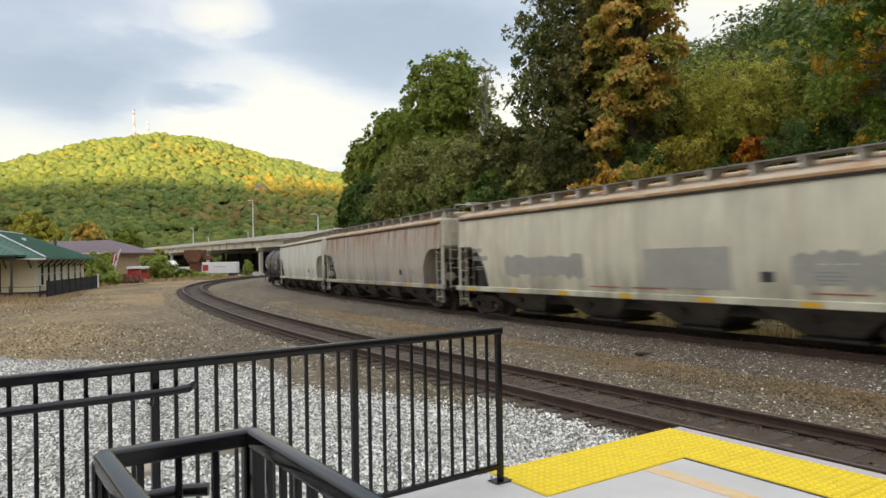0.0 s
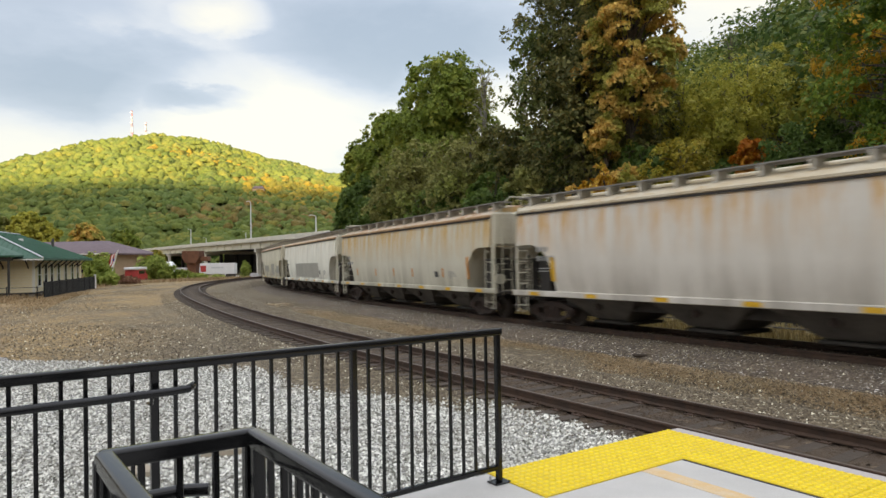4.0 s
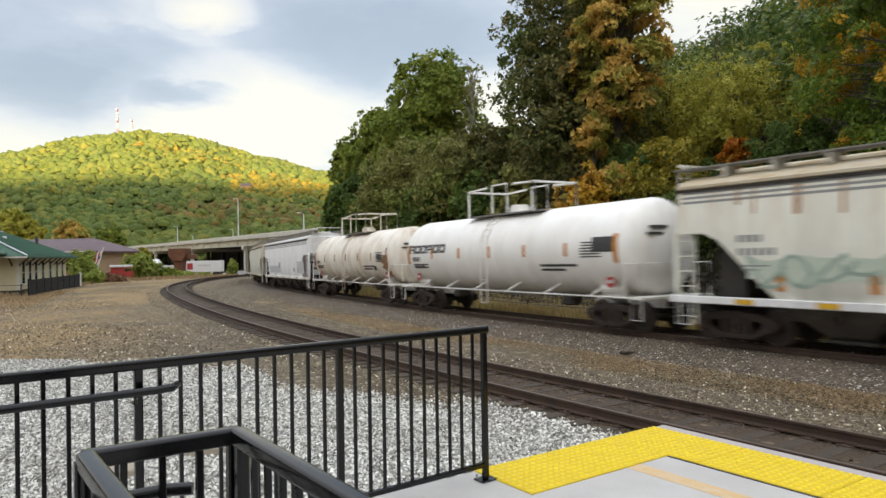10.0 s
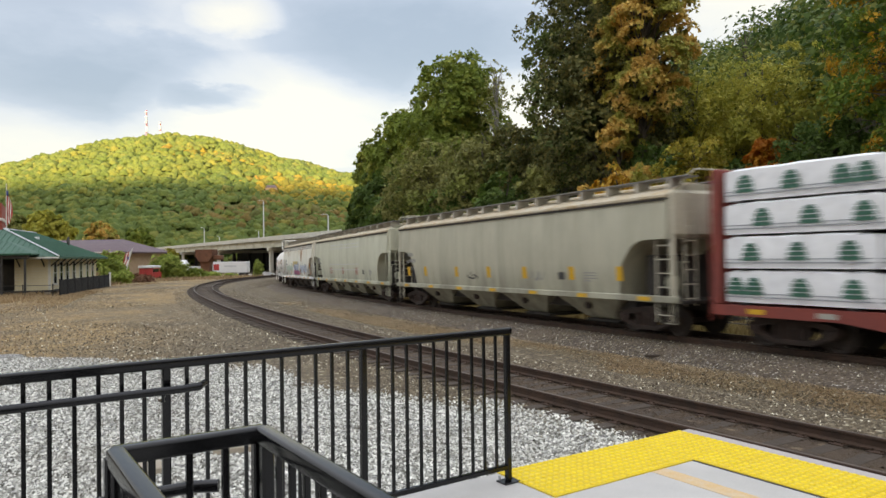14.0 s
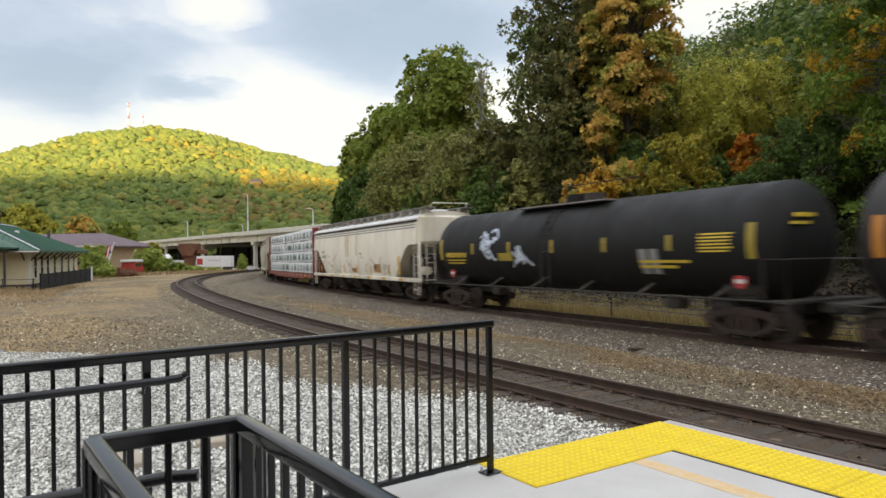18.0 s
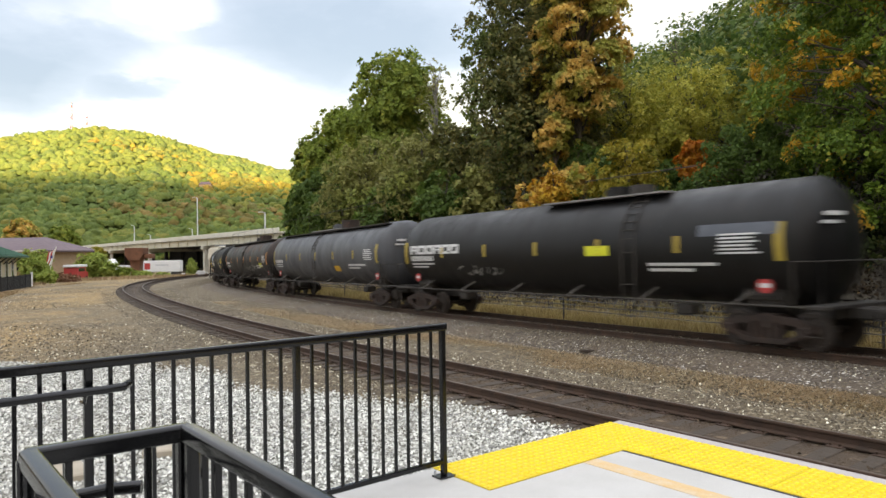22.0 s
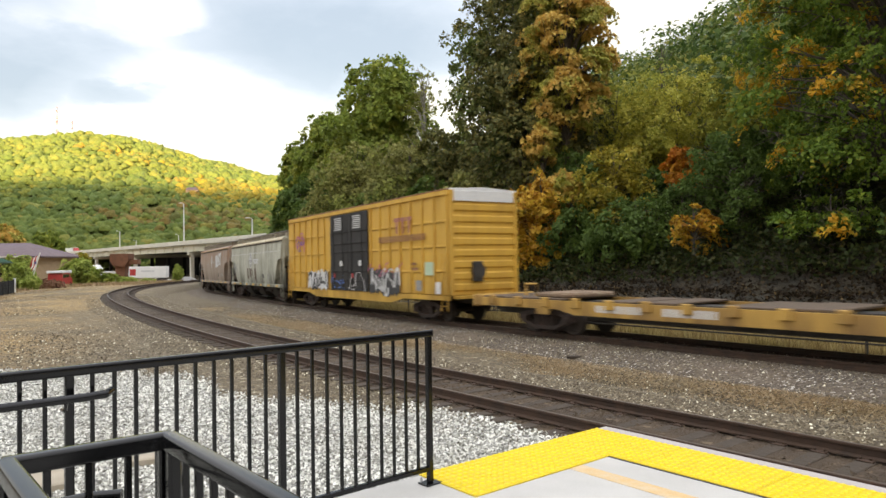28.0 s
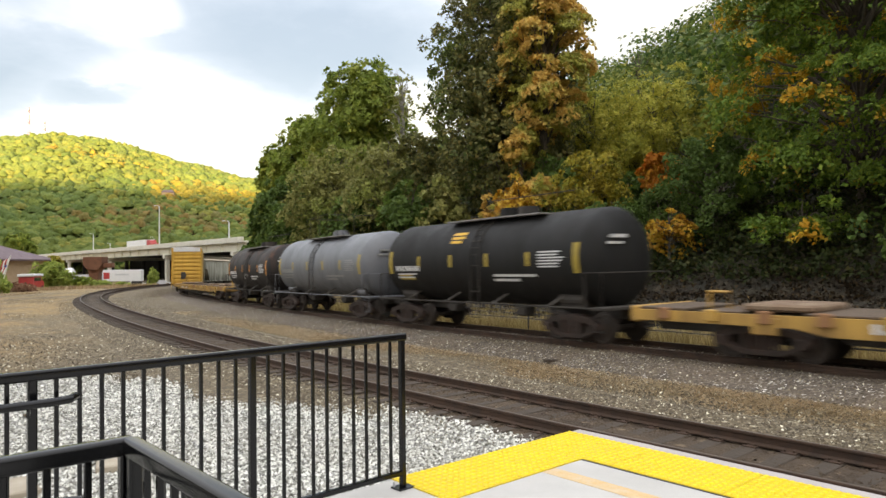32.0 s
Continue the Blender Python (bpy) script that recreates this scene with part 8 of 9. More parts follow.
def boxcar(half):
    car = thing("boxcar", "yellow high-cube boxcar with black double doors and graffiti", "boxcar")
    hb, W, z0, z1 = half - 0.75, 1.5, 1.05, 4.92
    part("body", Build().box(-hb, hb, -W, W, z0, z1, 0.03), M_BOX, car)
    part("roof", Build().loft([[(x, -W - 0.03, z1), (x, W + 0.03, z1), (x, W, z1 + 0.06), (x, 0, z1 + 0.14), (x, -W, z1 + 0.06)] for x in (-hb - 0.03, hb + 0.03)]), C_ROOF_WHITE, car, "pale metal roof")
    door_l, door_r = 2.42, -2.0
    for x in np.arange(-hb + 0.15, hb, 0.92):
        if not door_r - 0.1 < x < door_l + 0.1:
            part("side_post", Build().box(x - 0.06, x + 0.06, W, W + 0.075, z0 + 0.05, z1 - 0.02, 0.02), M_BOX, car)
            for z in (1.95, 2.88, 3.80):
                part("post_gusset", Build().box(x + 0.1, x + 0.82, W, W + 0.05, z - 0.05, z + 0.05, 0.02), M_BOX, car)
    part("side_sill", Build().loft([[(x, W, z0), (x, W + 0.06, z0), (x, W + 0.06, zb), (x, W, zb)] for x, zb in ((-hb, 0.88), (-5.2, 0.86), (-4.2, 0.66), (4.4, 0.66), (5.4, 0.86), (hb, 0.88))]), M_BOX, car)
    part("side_plate", Build().box(-hb, hb, W, W + 0.085, z1 - 0.18, z1, 0.015), M_BOX, car, "yellow top plate")
    part("rust_line", Build().box(-hb, hb, W + 0.02, W + 0.09, z1 + 0.004, z1 + 0.05, 0.01), M_STAIN, car, "rusty roof edge")
    for i, (a, b_) in enumerate(((0.22, 2.36), (-1.96, 0.18))):
        d = part("door", Build().box(a, b_, W + 0.03, W + 0.10, 1.05, 4.7, 0.015), M_DOOR, car, "black sliding door")
        for z in (1.55, 1.98, 2.9, 3.3, 3.85):
            part("door_rib", Build().box(a + 0.05, b_ - 0.05, W + 0.10, W + 0.14, z - 0.045, z + 0.045, 0.015), M_DOOR, d)
        for x in (a + 0.5, b_ - 0.5):
            part("lock_bar", Build().tube((x, W + 0.15, 1.1), (x, W + 0.15, 4.68), 0.022, 6), M_DOOR, d)
        for k in range(7):
            part("door_print", Build().box(a + 0.62, b_ - 0.62 - 0.06 * (k % 3), W + 0.142, W + 0.146, 4.5 - k * 0.09, 4.545 - k * 0.09), M_CHALK, d, "line of small white print")
        part("door_sticker", Build().box(a + 0.55, a + 0.85, W + 0.142, W + 0.147, 2.22, 2.46), M_CHALK, d, "white sticker")
        part("door_sticker", Build().box(b_ - 0.7, b_ - 0.5, W + 0.142, W + 0.147, 1.66, 1.86), M_RED, d, "red sticker")
        spray(d, on_flat(W + 0.148), a + 0.2, b_ - 0.2, 1.1, 1.9, M_CHALK if i else M_SKY, 40 + i, 5, 0.05)
    for k in (-1, 1):
        for z in np.arange(1.35, 4.5, 0.42):
            part("end_corrugation", Build().loft([[(k * (hb + o), -W + 0.12, z + q), (k * (hb + o), W - 0.12, z + q)] for o, q in ((-0.005, -0.16), (0.06, -0.09), (0.06, 0.09), (-0.005, 0.16))], False, False), M_BOX, car)
        part("end_band", Build().box(k * (hb + 0.035) - 0.035, k * (hb + 0.035) + 0.035, -W, W, 4.52, 4.91, 0.01), C_ROOF_WHITE, car, "white end band")
        for y in (-W + 0.06, W - 0.06):
            part("corner_post", Build().box(k * (hb + 0.03) - 0.06, k * (hb + 0.03) + 0.06, y - 0.08, y + 0.08, z0, z1, 0.02), M_BOX, car)
        ladder(car, M_BOX, k * (hb - 0.25), W + 0.11, 0.5, 2.6, 0.42, "x", 6)
        part("end_step", Build().box(min(k * hb, k * (half - 0.35)), max(k * hb, k * (half - 0.35)), -1.4, 1.4, 0.95, 1.05), M_BOX, car)
    part("hand_brake", Build().tube((-hb - 0.08, 0.35, 1.95), (-hb - 0.2, 0.35, 1.95), 0.28, 14).box(-hb - 0.16, -hb - 0.06, 0.15, 0.6, 1.55, 2.3, 0.03), M_DARK, car)
    part("cushion_pocket", Build().box(-half + 0.3, half - 0.3, -0.3, 0.3, 0.7, 1.02), C_FRAME, car)

    def flat(x0, x1, za, zb, lift=0.006, n=2):
        return Build().box(x0, x1, W + 0.078, W + 0.078 + lift, za, zb)
    side = W + 0.080
    for x0, x1, z_0, z_1, paint, edge_, sd in ((2.75, 5.6, 0.95, 2.1, M_CHALK, M_INK, 3), (-5.0, -2.1, 0.85, 2.15, M_INK, M_CHALK, 5)):
        fill_shape(car, on_flat(side), x0, x1, z_0, z_1, paint, sd, "ground of a graffiti tag")
        spray(car, on_flat(side + 0.006), x0 + 0.1, x1 - 0.1, z_0 + 0.1, z_1 - 0.1, edge_, sd, 9, 0.11, 4.0, "curling graffiti letters")
    spray(car, on_flat(side + 0.003), -5.1, -2.0, 1.75, 2.35, M_PINK, 21, 8, 0.05, 3.0, "pink outline of a tag")
    spray(car, on_flat(side + 0.003), 6.0, 7.3, 3.05, 4.05, M_PINK, 22, 3, 0.10, 4.0, "pink and violet tag")
    spray(car, on_flat(side + 0.006), 6.1, 7.2, 3.1, 3.9, M_VIOLET, 23, 3, 0.07, 4.0, "violet tag")
    for x, w_ in ((-4.55, 0.5), (-5.1, 0.42), (-5.65, 0.42)):
        part("name_block", flat(x - w_, x, 3.98, 4.14), M_FADED_RED, car, "faded red painted bar")
        part("name_block", flat(x - w_ * 0.65, x - w_ * 0.3, 3.5, 3.98), M_FADED_RED, car, "faded red painted bar")
    bars(car, flat, -3.1, 3.42, (17,), M_STAIN, 0.26, 0.1, 0.17, 3)
    bars(car, flat, -6.0, 2.3, (3, 4), M_STAIN, 0.1, 0.1, 0.12, 3)
    part("paint_patch", flat(-7.7, -7.05, 1.8, 2.3), M_MINT, car, "pale green paint patch")
    part("data_plate", flat(-6.8, -6.35, 1.2, 1.6), M_GREYINK, car, "framed data plate")
    part("data_plate", flat(-8.2, -7.85, 1.1, 1.55), M_CHALK, car, "white data plate")
    trucks(car, half - 3.1)
    couplers(car, half)
    return car


def flatcar(half, label, seed):
    r = random.Random(seed)
    car = thing("flatcar", label, "flatcar", "flatcars")
    hb = half - 0.5
    for y in (1.33, -1.33):
        part("side_sill", Build().loft([[(x, y - 0.06, z), (x, y + 0.06, z), (x, y + 0.06, 1.06), (x, y - 0.06, 1.06)] for x, z in ((-hb, 0.80), (-hb + 3.9, 0.80), (-hb + 4.6, 0.66), (hb - 4.6, 0.66), (hb - 3.9, 0.80), (hb, 0.80))]), M_FLAT, car, "scuffed yellow steel side sill")
    part("center_sill", Build().box(-half + 0.6, half - 0.6, -0.35, 0.35, 0.5, 1.02), C_FRAME, car)
    n = int(2 * hb / 1.3)
    for i in range(n):
        x = -hb + i * 2 * hb / n
        if r.random() < 0.86:
            part("deck_plank", Build().box(x, x + 2 * hb / n - r.choice((0.03, 0.03, 0.35)), -1.3, 1.27, 1.065, 1.10 + r.uniform(0, 0.03), 0.012), M_DECK, car)
    for x in np.arange(-hb + 0.7, hb, 1.22):
        part("stake_pocket", Build().box(x - 0.14, x + 0.14, 1.39, 1.48, 0.86, 1.13 + r.uniform(0, 0.03), 0.02), r.choice((M_FLAT, M_FLAT, M_STAIN)), car)
    for x in np.linspace(-hb + 5.4, hb - 5.4, 7):
        part("crossbearer", Build().box(x - 0.12, x + 0.12, -1.2, 1.2, 0.55, 0.9), C_FRAME, car)
    part("underframe", Build().box(-hb + 4.8, hb - 4.8, -1.1, 1.1, 0.5, 0.98, 0.04), C_FRAME, car, "dark underframe")
    part("brake_pipe", Build().tube((-hb + 5, 1.2, 0.48), (hb - 5, 1.2, 0.46), 0.022, 6), C_FRAME, car)
    for k in (-1, 1):
        part("end_sill", Build().box(k * hb - 0.1, k * hb + 0.1, -1.38, 1.38, 0.74, 1.14, 0.03), M_FLAT, car)
        part("hitch", Build().path([(k * (hb - 1.5), 0.35, 1.1), (k * (hb - 1.5), 0.35, 1.5), (k * (hb - 2.0), 0.35, 1.5), (k * (hb - 2.0), 0.35, 1.1)], 0.05, 6), M_FLAT, car)
        part("brake_stand", Build().box(k * (hb - 3.3) - 0.28, k * (hb - 3.3) + 0.28, 1.36, 1.42, 0.62, 1.0, 0.02), M_FLAT, car)
        part("bolster_block", Build().box(k * (hb - 3.4) - 0.8, k * (hb - 3.4) + 0.8, -0.95, 0.95, 1.1, 1.27, 0.05), M_RUSTED, car, "rusty block on the deck")
    part("bolster_block", Build().box(-hb + 7.4, -hb + 8.8, -0.95, 0.95, 1.1, 1.25, 0.05), M_RUSTED, car, "rusty block on the deck")

    def flat(x0, x1, za, zb, lift=0.006, n=2):
        return Build().box(x0, x1, 1.39, 1.39 + lift, za, zb)
    for x1 in (hb - 7.6, hb - 5.4):
        bars(car, flat, x1, 0.98, (7,), M_CHALK, 0.2, 0.1, 0.15, seed)
    trucks(car, half - 3.6)
    couplers(car, half)
    return car


def lumber(half):
    car = thing("lumber_car", "red center-beam flatcar stacked with wrapped lumber", "lumber car")
    hb = half - 0.42
    part("deck", Build().box(-hb, hb, -1.42, 1.42, 0.84, 1.02, 0.02), M_BEAM, car)
    part("side_sill", Build().loft([[(x, 1.34, z), (x, 1.46, z), (x, 1.46, 1.02), (x, 1.34, 1.02)] for x, z in ((-hb, 0.76), (-hb + 3.2, 0.76), (-hb + 4.2, 0.62), (hb - 4.2, 0.62), (hb - 3.2, 0.76), (hb, 0.76))]), M_BEAM, car)
    for k in (-1, 1):
        part("bulkhead", Build().box(min(k * hb, k * (hb - 0.22)), max(k * hb, k * (hb - 0.22)), -1.45, 1.45, 1.02, 4.42, 0.03), M_BEAM, car, "red steel bulkhead")
        for y in (-1.0, -0.35, 0.35, 1.0):
            part("bulkhead_rib", Build().box(k * (hb + 0.03) - 0.05, k * (hb + 0.03) + 0.05, y - 0.06, y + 0.06, 1.02, 4.4), M_BEAM, car)
        ladder(car, M_BEAM, k * (hb + 0.1), 1.2, 0.6, 4.3, 0.4, "y", 10)
    part("center_beam", Build().box(-hb + 0.2, hb - 0.2, -0.12, 0.12, 4.24, 4.46, 0.02), M_BEAM, car)
    for x in np.linspace(-hb + 0.8, hb - 0.8, 10):
        part("beam_post", Build().box(x - 0.08, x + 0.08, -0.09, 0.09, 1.02, 4.24), M_BEAM, car)
    r = random.Random(8)
    lower, upper = (10.2, 6.55, 2.95, -0.65, -4.25, -7.4, -10.2), (10.2, 6.3, 2.42, 2.0, -2.0, -6.1, -10.2)
    for j in range(4):
        cuts = upper if j > 1 else lower
        z0 = 1.06 + j * 0.83
        for x1, x0 in zip(cuts, cuts[1:]):
            if x1 - x0 < 1:
                continue
            for side in (1, -1):
                y0, y1 = (0.15, 1.40 + r.uniform(-0.04, 0.02)) if side > 0 else (-1.40, -0.15)
                # wrapped packs with soft, slightly sagging sides
                rows = []
                m = 13
                for k in range(m):
                    x = x0 + 0.02 + (x1 - x0 - 0.04) * k / (m - 1)
                    e = 0.06 if k in (0, m - 1) else 0.0
                    sag, puff = r.uniform(-0.012, 0.012), r.uniform(-0.015, 0.015)
                    a_, b_ = y0 + e, y1 - e
                    rows.append([(x, a_, z0 + 0.03), (x, b_ + puff, z0 + 0.03), (x, b_ + 0.02 + puff, z0 + 0.4), (x, b_ + puff, z0 + 0.76 + sag), (x, b_ - 0.06, z0 + 0.81 - e + sag), (x, a_ + 0.06, z0 + 0.81 - e + sag), (x, a_, z0 + 0.76)])
                b = part("lumber_pack", Build().loft(rows), M_WRAP, car, "white plastic-wrapped pack of lumber" if side > 0 else "")
                if side < 0:
                    continue
                yy = y1 + 0.042
                xx = x0 + r.uniform(0.35, 0.6)
                while xx < x1 - 0.3:
                    # rounded mark with pale slits
                    w, zb = 0.24, z0 + 0.22
                    mk = Build()
                    for k, (u0, u1) in enumerate(((0.0, 0.09), (0.115, 0.20), (0.225, 0.31), (0.33, 0.42))):
                        h0, h1 = w * math.sqrt(max(0.0, 1 - (u0 / 0.44) ** 2)), w * math.sqrt(max(0.0, 1 - (u1 / 0.44) ** 2))
                        mk.add([(xx - h0, yy, zb + u0), (xx + h0, yy, zb + u0), (xx + h1, yy, zb + u1), (xx - h1, yy, zb + u1)], [(0, 1, 2, 3)])
                    part("printed_mark", mk, M_WRAP_GREEN, b, "green rounded printed mark")
                    xx += r.choice((1.16, 1.16, 0.48))
                part("printed_line", Build().box(x0 + 0.08, x1 - 0.08, yy - 0.004, yy - 0.001, z0 + 0.24, z0 + 0.265).box(x0 + 0.08, x1 - 0.08, yy - 0.004, yy - 0.001, z0 + 0.15, z0 + 0.185), M_WRAP_GREY, b)
            part("spacer", Build().box(x0 + 0.5, x0 + 0.6, 0.2, 1.42, z0 - 0.03, z0 + 0.03).box(x1 - 0.6, x1 - 0.5, 0.2, 1.42, z0 - 0.03, z0 + 0.03), M_INK, car, "dark wooden spacer")
    for i in range(12):
        x = -hb + 1.2 + i * (2 * hb - 2.4) / 11
        part("reflector", Build().box(x - 0.22, x + 0.22, 1.462, 1.467, 0.82, 0.94), M_REFLECT if i % 2 else M_PATCH, car)
    part("center_sill", Build().box(-half + 0.7, half - 0.7, -0.25, 0.25, 0.6, 0.86), C_FRAME, car)
    trucks(car, half - 2.3)
    couplers(car, half)
    return car


# gaps between cars along the far track at the clip's start, from the front of the train backwards
TRAIN = []      # (car, middle along the track, half length)


def put(car, front, rear):
    TRAIN.append((car, (front + rear) / 2, (front - rear) / 2))
    return car


G = [83.0, 64.95, 45.05, 24.85, 4.45, -16.05, -36.0, -56.2, -76.3, -96.25, -112.3, -128.45, -145.6, -165.45, -185.6, -207.44, -227.86, -245.65, -265.5, -285.39, -304.25, -323.1, -340.65, -357.65, -376.7, -403.8, -415.66, -428.31, -440.9, -469.1]


def half(i):
    return (G[i] - G[i + 1]) / 2


def run(i, car):
    return put(car, G[i], G[i + 1])


c, fn, zc, hb = tank("dark grey tank car with pale end", half(0), 1.5, T_DARKGREY, seed=1)
run(0, c)
run(1, hopper("light grey covered hopper car with grimy streaks", half(1), C_LIGHT, C_ROOF_PALE, seed=2))
c = run(2, hopper("rust-streaked grey covered hopper car", half(2), C_RUSTY, C_ROOF, seed=3, hood=C_HOOD, trim=M_TRIM_RUST))
c = run(3, hopper("weathered grey covered hopper car with painted-over patches", half(3), C_GREY, C_ROOF, seed=4, hood=C_HOOD, trim=M_TRIM_RUST))
fill_shape(c, on_side(0.005), 1.8, 6.1, 1.5, 2.4, M_PATCH, 41, "thin grey overpaint", "paint_patch")
part("paint_patch", panel_on_side(-3.6, -0.75, 1.35, 2.42), M_PATCH, c, "grey paint patch")
fill_shape(c, on_side(0.005), -7.6, -5.2, 1.35, 2.3, M_PATCH, 42, "thin grey overpaint", "paint_patch")
for x in (1.6, -0.2, -5.6):
    part("red_line", panel_on_side(x - 1.3, x, 1.30, 1.335), M_FADED_RED, c, "thin red line of print")
c = run(4, hopper("pale grey covered hopper car with a long grey patch", half(4), C_PALE, C_ROOF, sill=C_PALE, seed=5, hood=C_HOOD, trim=M_TRIM_RUST))
part("paint_patch", Build().loft([[(x, side_y(z) + k, z) for x, k in ((4.2, 0.001), (-4.3, 0.001), (-4.3, 0.006), (4.2, 0.006))] for z in np.linspace(1.3, 2.35, 5)]), M_PATCH, c, "long grey paint patch")
c = run(5, hopper("pale grey covered hopper car with a band of orange rust", half(5), C_TAN, C_ROOF, seed=6, hood=C_HOOD, trim=M_TRIM_RUST))
for x in (6.3, 3.3, 0.7, -1.7, -5.0):
    part("reflector", panel_on_side(x - 0.07, x + 0.07, 1.55, 1.95), M_REFLECT_O, c, "faded orange reflective patch")
part("reflector", panel_on_side(-7.4, -7.22, 1.5, 2.4), M_REFLECT_O, c, "tall orange reflective patch")
c = run(6, hopper("off-white covered hopper car with orange rust streaks", half(6), C_STREAK, C_ROOF_PALE, seed=7, hood=C_HOOD))
part("reflector", panel_on_side(7.2, 7.42, 1.5, 2.3), M_REFLECT, c, "tall yellow reflective patch")
run(7, hopper("light grey covered hopper car", half(7), C_LIGHT, C_ROOF_PALE, seed=8, hood=C_HOOD))
c = run(8, hopper("white covered hopper car with grey top stripes", half(8), C_WHITE, C_ROOF_WHITE, sill=C_WHITE, band=1.0, seed=9, marks=M_GREYINK))
part("paint_patch", panel_on_side(2.1, 6.6, 1.4, 2.0), M_PATCH_PALE, c, "pale grey patch")
part("paint_patch", panel_on_side(1.1, 2.05, 1.4, 2.28), M_PATCH_PALE, c, "pale grey square")
part("paint_patch", panel_on_side(-8.0, -5.6, 1.4, 2.3), M_PATCH_PALE, c, "pale grey patch")
for z in (1.92, 2.02, 2.12):
    part("striped_mark", panel_on_side(1.4, 1.85, z, z + 0.06), M_FADED_RED, c, "faded red stripe")
c, fn, zc, hb = tank("cream-white tank car with rust stains and top railing", half(9), 1.48, T_WHITE, "white", M_INK, 10, T_WHITER, M_STAIN, cage=True)
run(9, c)
data_panel(c, fn, -6.2, -5.3, zc - 0.3, zc + 0.1, M_INK, 4)
part("data_plate", fn(-5.0, -4.6, 1.72, 1.95), M_INK, c, "black stencilled square")
streaks(c, fn, 11, 14, 1.1, 2.5, M_STAIN, -hb + 0.66, -hb + 1.3, 0.2)
c, fn, zc, hb = tank("clean white tank car with black lettering and top railing", half(10), 1.5, T_WHITER, "white", M_INK, 12, T_WHITER, M_REFLECT_O, cage=True)
run(10, c)
blocks(c, fn, 6.65, zc + 0.40, 6, 0.36, 0.50, M_INK, "black painted block")
part("data_plate", fn(-6.6, -5.7, zc - 0.1, zc + 0.35), M_INK, c, "black stencilled square")
c = run(11, hopper("pale grey covered hopper car with blue and yellow graffiti", half(11), C_PALE, C_ROOF_PALE, sill=C_WHITE, band=1.0, seed=12, arch=False, cut=2.6))
fill_shape(c, on_side(0.005), -1.0, 1.9, 1.9, 2.58, M_YELLOW_PALE, 1, "pale yellow sprayed field")
fill_shape(c, on_side(0.006), 2.1, 5.8, 1.5, 2.2, M_PALE_GREEN, 2, "pale green sprayed letters")
spray(c, on_side(0.009), 2.1, 5.8, 1.45, 2.3, M_SAGE_INK, 3, 8, 0.07, 4.0)
fill_shape(c, on_side(0.007), -1.15, 1.45, 1.62, 2.28, M_PALE_BLUE, 4, "pale blue sprayed letters")
spray(c, on_side(0.010), -1.2, 1.4, 1.6, 2.35, M_NAVY, 5, 9, 0.10, 4.0, "dark blue outlines")
fill_shape(c, on_side(0.006), -1.6, 1.4, 1.25, 1.72, M_PINK, 6, "raspberry sprayed field")
spray(c, on_side(0.010), -1.7, 1.4, 1.1, 1.4, M_INK, 7, 7, 0.09, 3.0, "black sprayed shadow")
spray(c, on_side(0.010), -1.5, 1.3, 1.3, 1.75, M_VIOLET, 8, 8, 0.06, 4.0)
fill_shape(c, on_side(0.006), -5.3, -1.95, 1.42, 2.2, M_PALE_BLUE, 9, "pale blue sprayed letters")
spray(c, on_side(0.009), -5.3, -1.9, 1.4, 2.3, M_GREYINK, 10, 9, 0.07, 4.0, "grey outlines")
fill_shape(c, on_side(0.005), -6.6, -5.5, 1.35, 1.95, M_PATCH, 11, "brownish overpaint")
for x in (5.0, 3.0, 0.4, -1.9, -3.9, -6.7):
    part("reflector", panel_on_side(x - 0.1, x + 0.1, 1.35, 1.75 if x > -6 else 2.3), M_REFLECT_O, c, "orange reflective patch")
streaks(c, panel_on_side, 14, 5, 2.3, 3.5, M_RUN, -2.9, -2.4, 0.2)
streaks(c, panel_on_side, 15, 10, 3.0, 3.9, M_RUN, -6, 6, 0.14)
c = run(12, hopper("grey-green four-bay covered hopper car", half(12), C_SAGE, C_ROOF_PALE, 4, C_SAGE, seed=13, hood=C_SAGE))
for z, xa, xb in ((3.46, 4.2, 0.5), (3.22, 4.2, -3.5), (3.44, 0.2, -3.5), (2.13, 4.2, -3.45), (1.78, 4.2, -3.45)):
    part("frame_line", panel_on_side(xb, xa, z, z + 0.035, 0.006, 2), M_PATCH_PALE, c, "thin pale line")
for x in (3.9, 0.55, -2.85):
    data_panel(c, panel_on_side, x - 0.35, x + 0.35, 1.5, 1.95, M_FADED_RED, int(x * 10))
c = run(13, hopper("weathered grey-green four-bay covered hopper car", half(13), C_SAGE_DULL, C_ROOF_PALE, 4, C_SAGE_DULL, seed=14, hood=C_HOOD))
for x in (8.0, 6.1, 3.0, 0.3, -2.25, -5.0, -7.3):
    part("reflector", panel_on_side(x - 0.14, x + 0.14, 1.55, 1.98), M_REFLECT, c, "yellow reflective patch")
spray(c, on_side(0.008), 1.1, 1.9, 1.5, 1.8, M_INK, 15, 3, 0.06)
spray(c, on_side(0.008), -3.4, -2.6, 1.5, 1.85, M_GREYINK, 16, 3, 0.08)
run(14, lumber(half(14)))
c = run(15, hopper("bone-white covered hopper car with rust marks", half(15), C_BONE, C_ROOF_WHITE, 4, C_FRAME, sill=C_BONE, band=1.0, seed=16, cut=3.0, marks=M_GREYINK, arch=False))
for x in (7.6, 4.9, 2.2, -0.3, -2.9, -5.6):
    part("reflector", panel_on_side(x - 0.1, x + 0.1, 1.3, 1.75), M_REFLECT, c, "yellow reflective patch")
